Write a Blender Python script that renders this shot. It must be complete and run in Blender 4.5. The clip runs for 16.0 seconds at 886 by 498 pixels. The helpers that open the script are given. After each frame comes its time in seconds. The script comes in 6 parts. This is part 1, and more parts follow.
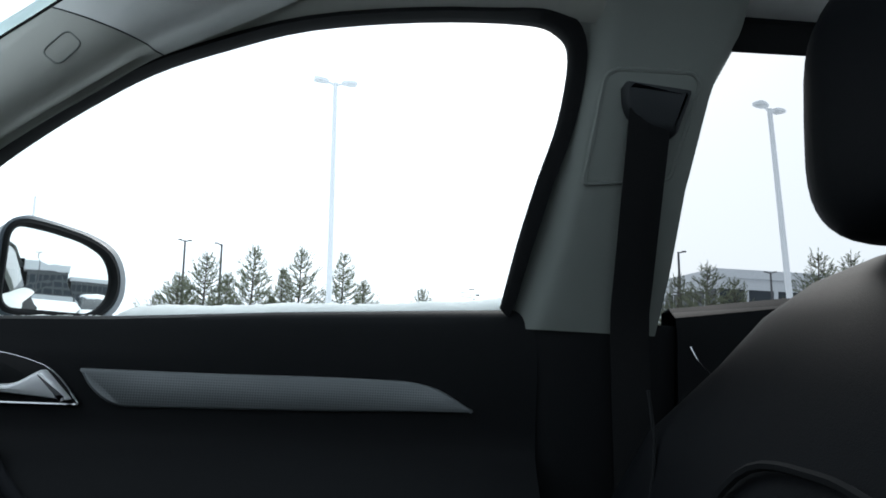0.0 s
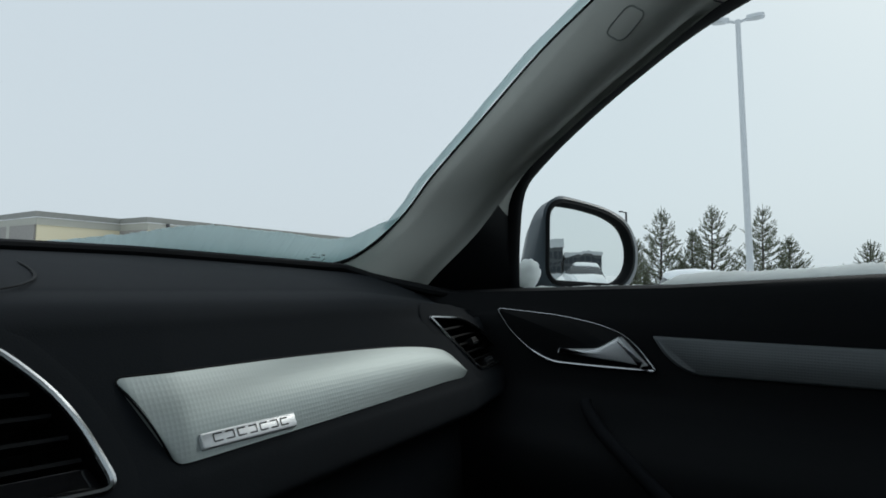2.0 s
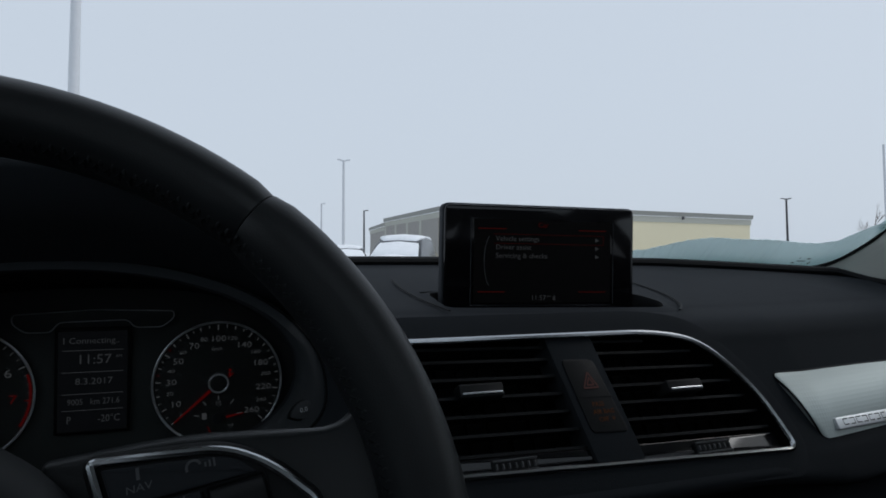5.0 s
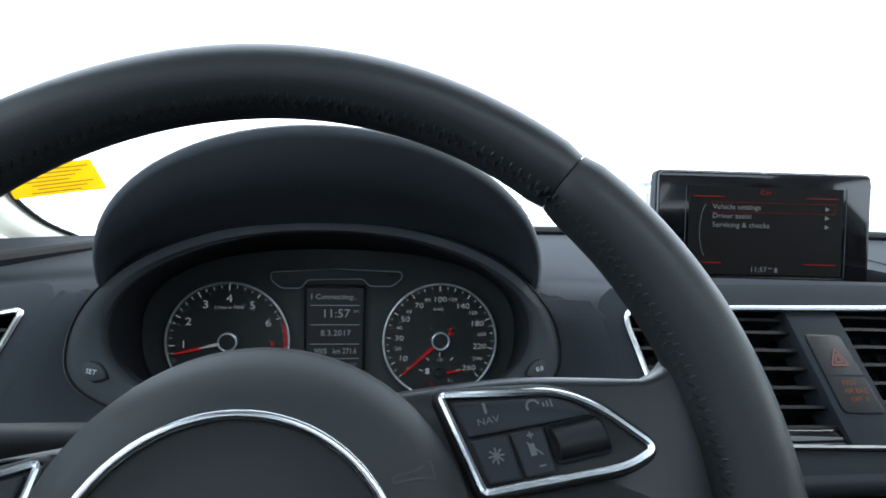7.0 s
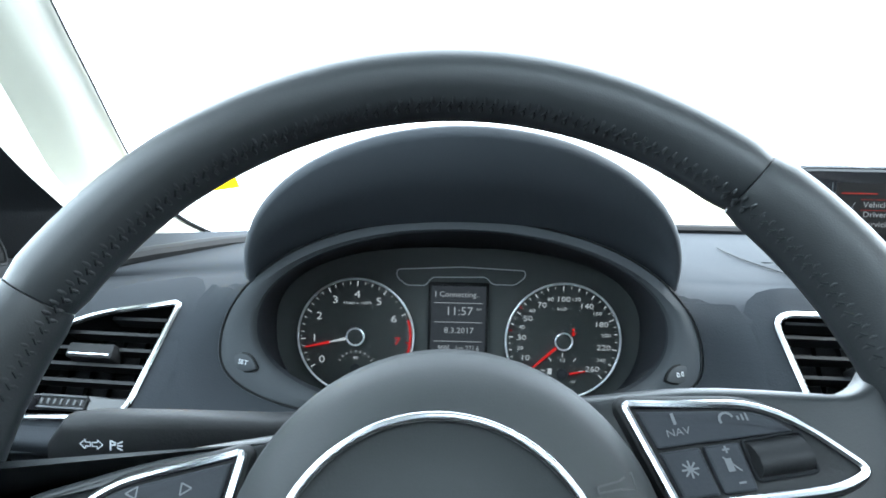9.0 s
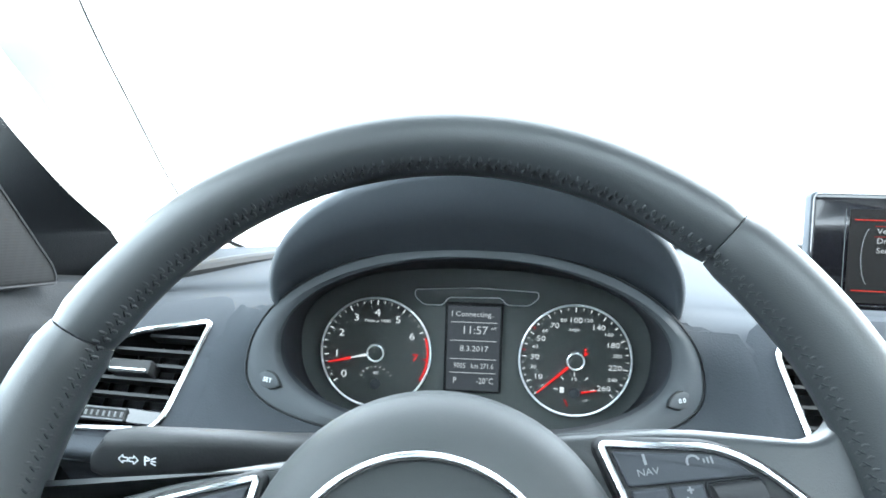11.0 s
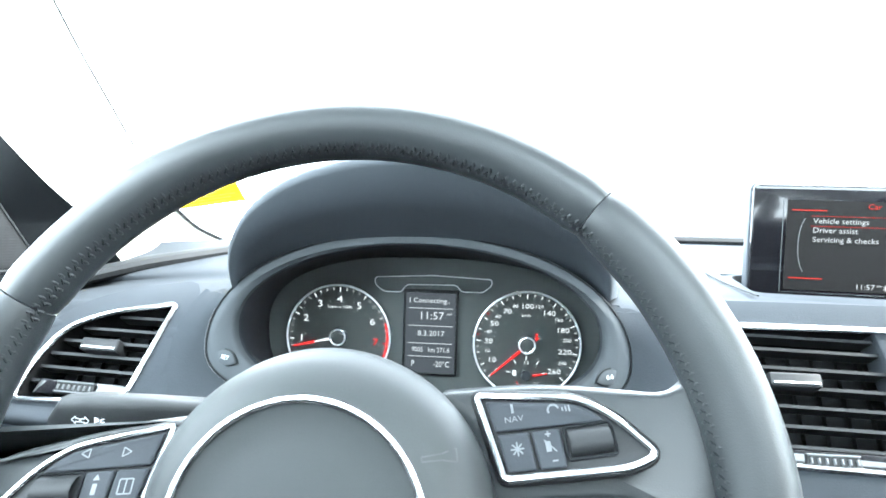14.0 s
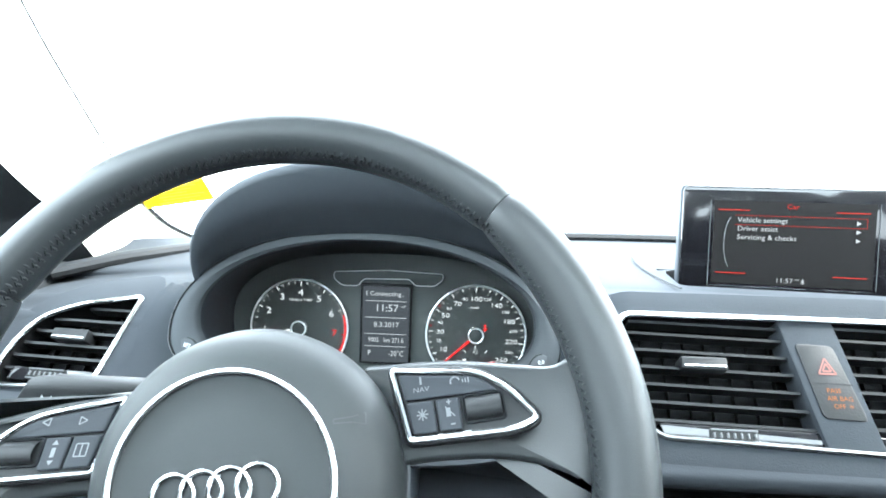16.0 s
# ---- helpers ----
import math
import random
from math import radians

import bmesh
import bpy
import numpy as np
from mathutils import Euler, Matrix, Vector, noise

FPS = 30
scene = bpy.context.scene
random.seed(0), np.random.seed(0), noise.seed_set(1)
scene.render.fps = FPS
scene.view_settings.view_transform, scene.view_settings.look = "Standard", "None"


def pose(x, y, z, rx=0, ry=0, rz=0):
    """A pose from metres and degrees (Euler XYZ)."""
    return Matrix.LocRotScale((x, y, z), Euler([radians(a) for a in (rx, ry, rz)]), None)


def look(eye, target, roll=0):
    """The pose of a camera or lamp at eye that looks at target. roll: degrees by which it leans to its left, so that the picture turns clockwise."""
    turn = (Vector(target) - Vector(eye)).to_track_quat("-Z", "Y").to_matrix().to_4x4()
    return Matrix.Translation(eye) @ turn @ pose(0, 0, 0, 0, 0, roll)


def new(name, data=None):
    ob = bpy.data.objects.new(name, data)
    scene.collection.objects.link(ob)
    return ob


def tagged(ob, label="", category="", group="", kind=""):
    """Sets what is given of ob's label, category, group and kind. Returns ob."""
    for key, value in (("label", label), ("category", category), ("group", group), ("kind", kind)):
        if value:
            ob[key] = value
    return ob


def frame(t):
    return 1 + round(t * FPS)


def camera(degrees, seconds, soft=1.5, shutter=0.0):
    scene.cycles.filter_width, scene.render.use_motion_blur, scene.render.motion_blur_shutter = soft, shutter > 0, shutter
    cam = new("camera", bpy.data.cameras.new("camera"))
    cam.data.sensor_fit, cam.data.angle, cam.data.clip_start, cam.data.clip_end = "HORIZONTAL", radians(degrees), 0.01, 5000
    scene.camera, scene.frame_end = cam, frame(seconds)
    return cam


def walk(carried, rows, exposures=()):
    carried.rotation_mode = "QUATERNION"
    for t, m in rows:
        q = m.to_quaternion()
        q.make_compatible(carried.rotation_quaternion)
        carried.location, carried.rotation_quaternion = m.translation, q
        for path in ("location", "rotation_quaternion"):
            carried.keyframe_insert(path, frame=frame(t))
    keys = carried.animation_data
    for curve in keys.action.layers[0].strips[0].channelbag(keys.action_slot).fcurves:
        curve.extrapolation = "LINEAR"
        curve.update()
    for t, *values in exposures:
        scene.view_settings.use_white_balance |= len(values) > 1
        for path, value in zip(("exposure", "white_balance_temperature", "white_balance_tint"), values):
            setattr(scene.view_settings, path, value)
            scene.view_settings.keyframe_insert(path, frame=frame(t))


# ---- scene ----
cam = camera(71.7, 16.0, soft=1.7)
PATH = [
    (0, (-0.019, 0.093, 1.217), (1.963, 0.091, 1.484), 3.3),
    (0.5, (-0.015, 0.133, 1.205), (1.951, 0.439, 1.416), 2.9),
    (1, (-0.012, 0.183, 1.196), (1.896, 0.758, 1.374), 2.3),
    (1.5, (-0.003, 0.235, 1.194), (1.786, 1.118, 1.335), 1.9),
    (2, (-0.032, 0.268, 1.211), (1.578, 1.451, 1.311), 1.7),
    (2.5, (-0.07, 0.27, 1.223), (1.347, 1.678, 1.306), 1.4),
    (3, (-0.136, 0.272, 1.231), (1.099, 1.844, 1.294), 1.2),
    (3.5, (-0.185, 0.268, 1.237), (0.871, 1.965, 1.284), 1.1),
    (4, (-0.22, 0.253, 1.25), (0.711, 2.023, 1.289), 1.1),
    (4.5, (-0.256, 0.246, 1.247), (0.5625, 2.071, 1.282), 0.75),
    (7, (-0.348, 0.254, 1.237), (-0.076, 2.234, 1.16), 1.2),
    (7.5, (-0.362, 0.256, 1.234), (-0.164, 2.244, 1.146), 1.1),
    (8, (-0.368, 0.255, 1.237), (-0.237, 2.249, 1.141), 1.2),
    (8.5, (-0.378, 0.259, 1.238), (-0.315, 2.255, 1.138), 1.3),
    (9, (-0.382, 0.258, 1.239), (-0.376, 2.255, 1.14), 1.4),
    (9.5, (-0.376, 0.249, 1.249), (-0.407, 2.246, 1.149), 1.5),
    (10, (-0.375, 0.241, 1.257), (-0.431, 2.238, 1.154), 1.6),
    (12.5, (-0.341, 0.234, 1.26), (-0.489, 2.225, 1.157), 1.8),
    (13, (-0.333, 0.227, 1.247), (-0.478, 2.219, 1.153), 1.8),
    (13.5, (-0.332, 0.222, 1.244), (-0.477, 2.214, 1.152), 1.8),
    (14, (-0.317, 0.212, 1.25), (-0.462, 2.205, 1.155), 1.7),
    (14.5, (-0.307, 0.2, 1.266), (-0.448, 2.192, 1.169), 1.9),
    (15, (-0.297, 0.187, 1.273), (-0.43, 2.18, 1.178), 2.0),
    (15.5, (-0.287, 0.18, 1.258), (-0.409, 2.174, 1.169), 1.8),
    (16, (-0.282, 0.177, 1.25), (-0.388, 2.172, 1.154), 1.8),
]
EXPOSURE = [(0.0, 1.55, 6450, 8), (0.2, 1.1, 6450, 7), (0.45, 0.58, 6570, 4), (1.0, 0.49, 6600, 4), (1.5, 0.47, 6600, 4), (2.5, 0.37, 6500, 8), (3.5, 0.29, 6400, 10), (4.7, 0.32, 6350, 11), (6.8, 2.38, 6400, 9), (7.0, 3.25, 6210, 8), (7.5, 3.72, 6140, 7), (9.0, 4.63, 6150, 4), (10.2, 5.23, 6250, 4), (12.5, 5.93, 6380, 4), (13.5, 6.08, 6380, 4), (14.5, 6.23, 6380, 4), (15.0, 6.18, 6380, 4), (15.5, 5.98, 6380, 4), (16.0, 5.88, 6380, 4)]
walk(cam, [(t, look(eye, target, roll)) for t, eye, target, roll in PATH], EXPOSURE)

# ---- world and sun ----
world = bpy.data.worlds.new("overcast_sky")
world.use_nodes = True
scene.world = world
wn, wl = world.node_tree.nodes, world.node_tree.links
wn.clear()
sky = wn.new("ShaderNodeTexSky")
sky.sky_type, sky.sun_disc = "NISHITA", False
sky.sun_elevation, sky.sun_rotation, sky.dust_density, sky.air_density = radians(42), radians(105), 6.0, 1.0
wmix = wn.new("ShaderNodeMix")
wmix.data_type = "RGBA"
wmix.inputs[0].default_value = 0.93
wmix.inputs[7].default_value = (4.95, 5.6, 6.2, 1)
wl.new(sky.outputs[0], wmix.inputs[6])
wbg = wn.new("ShaderNodeBackground")
wbg.inputs[1].default_value = 0.1
wout = wn.new("ShaderNodeOutputWorld")
wl.new(wmix.outputs[2], wbg.inputs[0])
wl.new(wbg.outputs[0], wout.inputs[0])
sun = new("sun", bpy.data.lights.new("sun", "SUN"))
sun.data.energy, sun.data.angle, sun.data.color = 0.65, radians(28), (1.0, 0.99, 0.97)
sun.matrix_basis = look((43, -11.5, 40), (0, 0, 0))


# ---- materials ----
def material(name, base, rough=0.5, metal=0.0, grain=0.0, scale=400.0, bump=0.0, blotch=0.0, spec=0.5, coat=0.0):
    """Principled surface with fine grain, relief and a large soft variation."""
    m = bpy.data.materials.new(name)
    m.use_nodes = True
    n, l = m.node_tree.nodes, m.node_tree.links
    b = n["Principled BSDF"]
    b.inputs["Base Color"].default_value = (*base, 1)
    b.inputs["Roughness"].default_value = rough
    b.inputs["Metallic"].default_value = metal
    b.inputs["Specular IOR Level"].default_value = spec
    b.inputs["Coat Weight"].default_value = coat
    co = n.new("ShaderNodeTexCoord")
    if grain or bump:
        t = n.new("ShaderNodeTexNoise")
        t.inputs["Scale"].default_value, t.inputs["Detail"].default_value = scale, 3
        l.new(co.outputs["Object"], t.inputs["Vector"])
        if bump:
            u = n.new("ShaderNodeBump")
            u.inputs["Strength"].default_value, u.inputs["Distance"].default_value = bump, 0.0006
            l.new(t.outputs[0], u.inputs["Height"])
            l.new(u.outputs[0], b.inputs["Normal"])
    if grain or blotch:
        g = n.new("ShaderNodeTexNoise")
        g.inputs["Scale"].default_value, g.inputs["Detail"].default_value = 9.0, 4
        l.new(co.outputs["Object"], g.inputs["Vector"])
        r = n.new("ShaderNodeMapRange")
        r.inputs[1].default_value, r.inputs[2].default_value = 0.3, 0.7
        r.inputs[3].default_value, r.inputs[4].default_value = 1 - grain - blotch, 1 + grain + blotch
        l.new(g.outputs[0], r.inputs[0])
        x = n.new("ShaderNodeMix")
        x.data_type, x.blend_type = "RGBA", "MULTIPLY"
        x.inputs[0].default_value = 1
        x.inputs[6].default_value = (*base, 1)
        l.new(r.outputs[0], x.inputs[7])
        l.new(x.outputs[2], b.inputs["Base Color"])
        q = n.new("ShaderNodeMapRange")
        q.inputs[3].default_value, q.inputs[4].default_value = max(0, rough - 0.07), min(1, rough + 0.07)
        l.new(g.outputs[0], q.inputs[0])
        l.new(q.outputs[0], b.inputs["Roughness"])
    return m


def patterned(name, base, rough, metal, scale, strength, kind="dots", across="X"):
    """Surface with a pressed pattern: fine dots, cells or ribs."""
    m = material(name, base, rough, metal)
    n, l = m.node_tree.nodes, m.node_tree.links
    b = n["Principled BSDF"]
    co = n.new("ShaderNodeTexCoord")
    if kind == "dots":
        t = n.new("ShaderNodeTexVoronoi")
        t.inputs["Scale"].default_value, t.inputs["Randomness"].default_value = scale, 0.0
        t.voronoi_dimensions = "2D"
        sp, cb = n.new("ShaderNodeSeparateXYZ"), n.new("ShaderNodeCombineXYZ")
        l.new(co.outputs["Object"], sp.inputs[0])
        l.new(sp.outputs[across], cb.inputs[0])
        l.new(sp.outputs["Z"], cb.inputs[1])
        out, where = t.outputs["Distance"], cb.outputs[0]
    else:
        t = n.new("ShaderNodeTexWave")
        t.inputs["Scale"].default_value, t.inputs["Distortion"].default_value = scale, 0.0
        t.bands_direction = "Z"
        out, where = t.outputs["Fac"], co.outputs["Object"]
    l.new(where, t.inputs["Vector"])
    u = n.new("ShaderNodeBump")
    u.inputs["Strength"].default_value, u.inputs["Distance"].default_value = strength, 0.0007
    l.new(out, u.inputs["Height"])
    l.new(u.outputs[0], b.inputs["Normal"])
    return m


def glowing(name, color, strength):
    m = bpy.data.materials.new(name)
    m.use_nodes = True
    b = m.node_tree.nodes["Principled BSDF"]
    b.inputs["Base Color"].default_value = (*[0.05 * c for c in color], 1)
    b.inputs["Emission Color"].default_value = (*color, 1)
    b.inputs["Emission Strength"].default_value = strength
    b.inputs["Specular IOR Level"].default_value = 0.1
    return m


def translucent(m, color, share):
    """Lets light through a thin or loose material."""
    nt = m.node_tree
    tl, mx = nt.nodes.new("ShaderNodeBsdfTranslucent"), nt.nodes.new("ShaderNodeMixShader")
    tl.inputs[0].default_value = (*color, 1)
    mx.inputs[0].default_value = share
    nt.links.new(nt.nodes["Principled BSDF"].outputs[0], mx.inputs[1])
    nt.links.new(tl.outputs[0], mx.inputs[2])
    nt.links.new(mx.outputs[0], nt.nodes["Material Output"].inputs[0])
    return m


def glass(name, tint):
    m = bpy.data.materials.new(name)
    m.use_nodes = True
    n, l = m.node_tree.nodes, m.node_tree.links
    n.clear()
    tr, gl, lw, pw, mx, out = (n.new("ShaderNode" + k) for k in ("BsdfTransparent", "BsdfGlossy", "LayerWeight", "Math", "MixShader", "OutputMaterial"))
    pw.operation = "POWER"
    pw.inputs[1].default_value = 5.0
    tr.inputs[0].default_value = (*tint, 1)
    gl.inputs["Roughness"].default_value = 0.02
    lw.inputs[0].default_value = 0.5
    l.new(lw.outputs["Facing"], pw.inputs[0])
    l.new(pw.outputs[0], mx.inputs[0])
    l.new(tr.outputs[0], mx.inputs[1])
    l.new(gl.outputs[0], mx.inputs[2])
    l.new(mx.outputs[0], out.inputs[0])
    return m


M_DASH = material("grained_dash_plastic", (0.0198, 0.0224, 0.0256), 0.72, grain=0.06, scale=900, bump=0.3, spec=0.03)
M_DASH_LOW = material("lower_dash_plastic", (0.0095, 0.0105, 0.0125), 0.7, grain=0.06, scale=900, bump=0.3, spec=0.06)
M_BLACK = material("black_plastic", (0.0072, 0.0078, 0.0085), 0.55, grain=0.05, scale=700, bump=0.2, spec=0.18)
M_HOOD = material("matt_hood_plastic", (0.0338, 0.0384, 0.0442), 0.62, grain=0.05, scale=900, bump=0.2, spec=0.13)
M_RECESS = material("black_recess_plastic", (0.0175, 0.0193, 0.0224), 0.7, grain=0.05, scale=900, bump=0.2, spec=0.12)
M_BEZEL = material("bezel_plastic", (0.035, 0.039, 0.043), 0.7, grain=0.05, scale=900, bump=0.2, spec=0.14)
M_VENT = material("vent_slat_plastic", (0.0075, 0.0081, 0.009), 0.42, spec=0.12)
# vent plastic coloured darker for the shade deep behind the slats
M_CAVITY = material("shaded_vent_plastic", (0.0036, 0.0039, 0.0043), 0.7, grain=0.05, scale=900, spec=0.06)
M_RUBBER = material("black_rubber", (0.008, 0.0088, 0.0098), 0.7, bump=0.2, scale=500, spec=0.12)
M_GLOSS = material("piano_black", (0.005, 0.005, 0.006), 0.1, spec=0.3, coat=0.15)
M_CHROME = material("satin_chrome", (0.43, 0.445, 0.46), 0.22, 1.0, grain=0.03)
M_LEATHER = material("wheel_leather", (0.0157, 0.0176, 0.019), 0.4, grain=0.05, scale=1600, bump=0.12, spec=0.28)
M_LEATHER2 = material("wheel_leather_grip", (0.0142, 0.0159, 0.0171), 0.42, grain=0.05, scale=1800, bump=0.16, spec=0.26)
M_HUB = material("airbag_cover_plastic", (0.0138, 0.0156, 0.0164), 0.58, grain=0.05, scale=1500, bump=0.08, spec=0.2)
M_STITCH = material("dark_stitching", (0.0085, 0.0093, 0.0103), 0.9, spec=0.1)
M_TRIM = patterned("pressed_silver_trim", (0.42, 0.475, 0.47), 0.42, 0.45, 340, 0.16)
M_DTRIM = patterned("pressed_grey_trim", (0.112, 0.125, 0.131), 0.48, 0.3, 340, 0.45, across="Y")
M_LEVER = material("satin_metal_lever", (0.7, 0.72, 0.74), 0.32, 0.4)
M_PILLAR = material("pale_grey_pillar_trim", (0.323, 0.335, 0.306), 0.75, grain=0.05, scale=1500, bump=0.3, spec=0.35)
# pillar trim again, darkened in its colour for the shade on the door pillars
M_PILLAR_SHADE = material("shaded_pillar_trim", (0.18, 0.198, 0.186), 0.75, grain=0.05, scale=1500, bump=0.3, spec=0.3)
M_LINER = material("grey_headliner_fabric", (0.55, 0.57, 0.555), 0.95, grain=0.06, scale=1200, bump=0.5)
M_DOOR = material("black_door_plastic", (0.0068, 0.0077, 0.0088), 0.65, grain=0.06, scale=800, bump=0.4, spec=0.09)
M_SEAT = material("black_seat_leather", (0.003, 0.0036, 0.0047), 0.55, grain=0.08, scale=900, bump=0.3, spec=0.04)
M_BELT = patterned("black_seat_belt_webbing", (0.011, 0.0117, 0.0125), 0.75, 0, 300, 0.4, "ribs")
M_MESH = patterned("speaker_mesh", (0.0035, 0.0038, 0.0042), 0.7, 0, 450, 0.35)
for dull in (M_BELT, M_MESH):
    dull.node_tree.nodes["Principled BSDF"].inputs["Specular IOR Level"].default_value = 0.15
for m in (M_MESH, M_BELT):
    m.node_tree.nodes["Principled BSDF"].inputs["Specular IOR Level"].default_value = 0.1
M_CARPET = material("black_carpet", (0.015, 0.015, 0.016), 0.95, grain=0.1, scale=900, bump=0.8)
M_GLASS = glass("clear_glass", (0.95, 0.97, 0.97))
M_SCREENGLASS = glass("windscreen_glass", (0.963, 0.957, 0.966))
M_TINT = glass("tinted_glass", (0.56, 0.552, 0.555))
M_MIRROR = material("mirror_glass", (0.86, 0.88, 0.86), 0.02, 1.0)
M_HOUSING = material("grey_blue_car_paint", (0.048, 0.064, 0.078), 0.45, 0.0, coat=0.08, spec=0.35)
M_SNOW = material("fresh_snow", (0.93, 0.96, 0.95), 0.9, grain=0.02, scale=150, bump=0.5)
M_PACKED = material("packed_snow", (0.88, 0.9, 0.92), 0.9, grain=0.04, scale=20, bump=0.6)
M_PAPER = material("yellow_paper", (0.85, 0.62, 0.03), 0.7, blotch=0.04)
# dimmer copy of the snow: shade on the windscreen banks lies in its colour
M_SNOW_DIM = material("shaded_snow", (0.7, 0.78, 0.8), 0.8, grain=0.08, scale=120, bump=0.9)
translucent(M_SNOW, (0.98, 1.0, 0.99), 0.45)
translucent(M_SNOW_DIM, (0.82, 0.92, 0.92), 0.6)
translucent(M_PAPER, (0.9, 0.68, 0.02), 0.55)
M_INK = material("grey_ink", (0.25, 0.2, 0.05), 0.8)
M_DIAL = material("dial_face", (0.0364, 0.0403, 0.039), 0.5, spec=0.3)
M_PANEL = material("cluster_panel", (0.052, 0.0572, 0.0559), 0.5, grain=0.03, spec=0.3)
# dial prints glow: emission stands in for the daylight they reflect
M_WHITE = glowing("glowing_white_print", (0.85, 0.9, 0.95), 0.021)
M_RED = glowing("glowing_red_print", (0.9, 0.03, 0.03), 0.026)
M_LCD = glowing("lcd_background", (0.065, 0.075, 0.088), 0.0208)
M_LCDTXT = glowing("lcd_text", (0.8, 0.85, 0.9), 0.0169)
M_SCREEN = glowing("screen_background", (0.02, 0.02, 0.022), 0.0091)
M_SCRTXT = glowing("screen_text", (0.9, 0.92, 0.95), 0.01105)
M_SCRRED = glowing("screen_red_line", (0.95, 0.04, 0.02), 0.01235)
M_AMBER = glowing("amber_lamp", (1.0, 0.3, 0.02), 0.0104)
# hazard print, brightened by a glow of its own
M_WARN = glowing("glowing_warning_print", (0.85, 0.4, 0.36), 0.0135)
M_ICON = material("pale_button_print", (0.42, 0.44, 0.46), 0.6)
M_PRINT = material("dim_grey_print", (0.052, 0.056, 0.06), 0.6)
M_POLE = material("galvanised_pole", (0.55, 0.57, 0.59), 0.6, 0.0, grain=0.03)
M_DARKPOLE = material("dark_lamp_pole", (0.04, 0.04, 0.045), 0.5)
M_LENS = material("lamp_lens", (0.5, 0.52, 0.53), 0.3)
M_BARK = material("bark", (0.06, 0.05, 0.045), 0.9, grain=0.2, scale=60, bump=0.5)
M_NEEDLE = material("pine_needles", (0.115, 0.13, 0.08), 0.8, blotch=0.25)
M_TWIG = material("bare_twigs", (0.13, 0.11, 0.1), 0.9)
M_CREAM = patterned("cream_cladding", (0.68, 0.62, 0.44), 0.8, 0, 2.2, 0.6, "ribs")
M_CORNICE = material("taupe_cornice", (0.4, 0.4, 0.35), 0.8, blotch=0.1)
M_COPING = material("grey_coping", (0.24, 0.245, 0.225), 0.8, blotch=0.15)
M_BLOCK = material("grey_block_and_shaded_wall", (0.28, 0.27, 0.25), 0.85, blotch=0.2)
M_OFFICE = material("pale_office_panel", (0.42, 0.44, 0.46), 0.7, blotch=0.08)
M_DARKWALL = material("dark_office_cladding", (0.05, 0.055, 0.06), 0.5, blotch=0.15)
M_WINDOW = material("dark_window_pane", (0.02, 0.027, 0.034), 0.35, spec=0.25)
M_CARW = material("white_car_paint", (0.85, 0.87, 0.89), 0.35, coat=0.4)
M_CARD = material("dark_car_paint", (0.04, 0.045, 0.05), 0.3, coat=0.4)
M_CARGLASS = material("car_window", (0.03, 0.035, 0.04), 0.15)
M_TYRE = material("tyre_rubber", (0.02, 0.02, 0.02), 0.85)
M_GROUND = material("snowy_car_park", (0.78, 0.8, 0.82), 0.9, grain=0.12, scale=3, bump=0.5, blotch=0.1)
M_SHELL = material("car_shell_paint", (0.06, 0.07, 0.08), 0.4)


# ---- building helpers ----
def part(name, bm, mat, parent=None, label="", angle=38, smooth=True):
    """Links a bmesh as one mesh object, under its thing or part where given."""
    bmesh.ops.recalc_face_normals(bm, faces=bm.faces[:])
    me = bpy.data.meshes.new(name)
    bm.to_mesh(me)
    bm.free()
    if smooth:
        me.shade_smooth()
        me.set_sharp_from_angle(angle=radians(angle))
    me.materials.append(mat)
    ob = new(name, me)
    if parent is not None:
        ob.parent = parent
        if parent.type == "EMPTY":
            ob.matrix_parent_inverse = parent.matrix_basis.inverted()
    if label:
        ob["label"] = label
    return ob


def thing(name, at, label, category, group="", kind=""):
    ob = new(name)
    ob.empty_display_size = 0.05
    ob.matrix_basis = Matrix.Translation(at)
    return tagged(ob, label, category, group, kind)


def grid(bm, rows, close_u=False, close_v=False, cap=False):
    """Quads over equal rows of points; close_u joins each row's ends, close_v the last row to the first."""
    vs = [[bm.verts.new(p) for p in r] for r in rows]
    nr, nc = len(vs), len(vs[0])
    for i in range(nr if close_v else nr - 1):
        for j in range(nc if close_u else nc - 1):
            q = (vs[i][j], vs[i][(j + 1) % nc], vs[(i + 1) % nr][(j + 1) % nc], vs[(i + 1) % nr][j])
            bm.faces.new(q)
    if cap:
        bm.faces.new(vs[0][::-1])
        bm.faces.new(vs[-1])
    return vs


def rounded(points, radius, seg=5):
    """A closed 2D outline with rounded corners; radius: one, or one a corner."""
    out, n = [], len(points)
    rad = radius if isinstance(radius, (list, tuple)) else [radius] * n
    for i in range(n):
        p, a, b = Vector(points[i]), Vector(points[i - 1]), Vector(points[(i + 1) % n])
        u, v = (a - p), (b - p)
        r = min(rad[i], u.length * 0.48, v.length * 0.48)
        if r < 1e-6:
            out.append(tuple(p))
            continue
        s, e = p + u.normalized() * r, p + v.normalized() * r
        for k in range(seg + 1):
            t = k / seg
            out.append(tuple((1 - t) ** 2 * s + 2 * t * (1 - t) * p + t * t * e))
    return out


def circle(cx, cy, rx, ry=None, n=48, a0=0.0):
    ry = rx if ry is None else ry
    return [(cx + rx * math.cos(a0 + 2 * math.pi * k / n), cy + ry * math.sin(a0 + 2 * math.pi * k / n)) for k in range(n)]


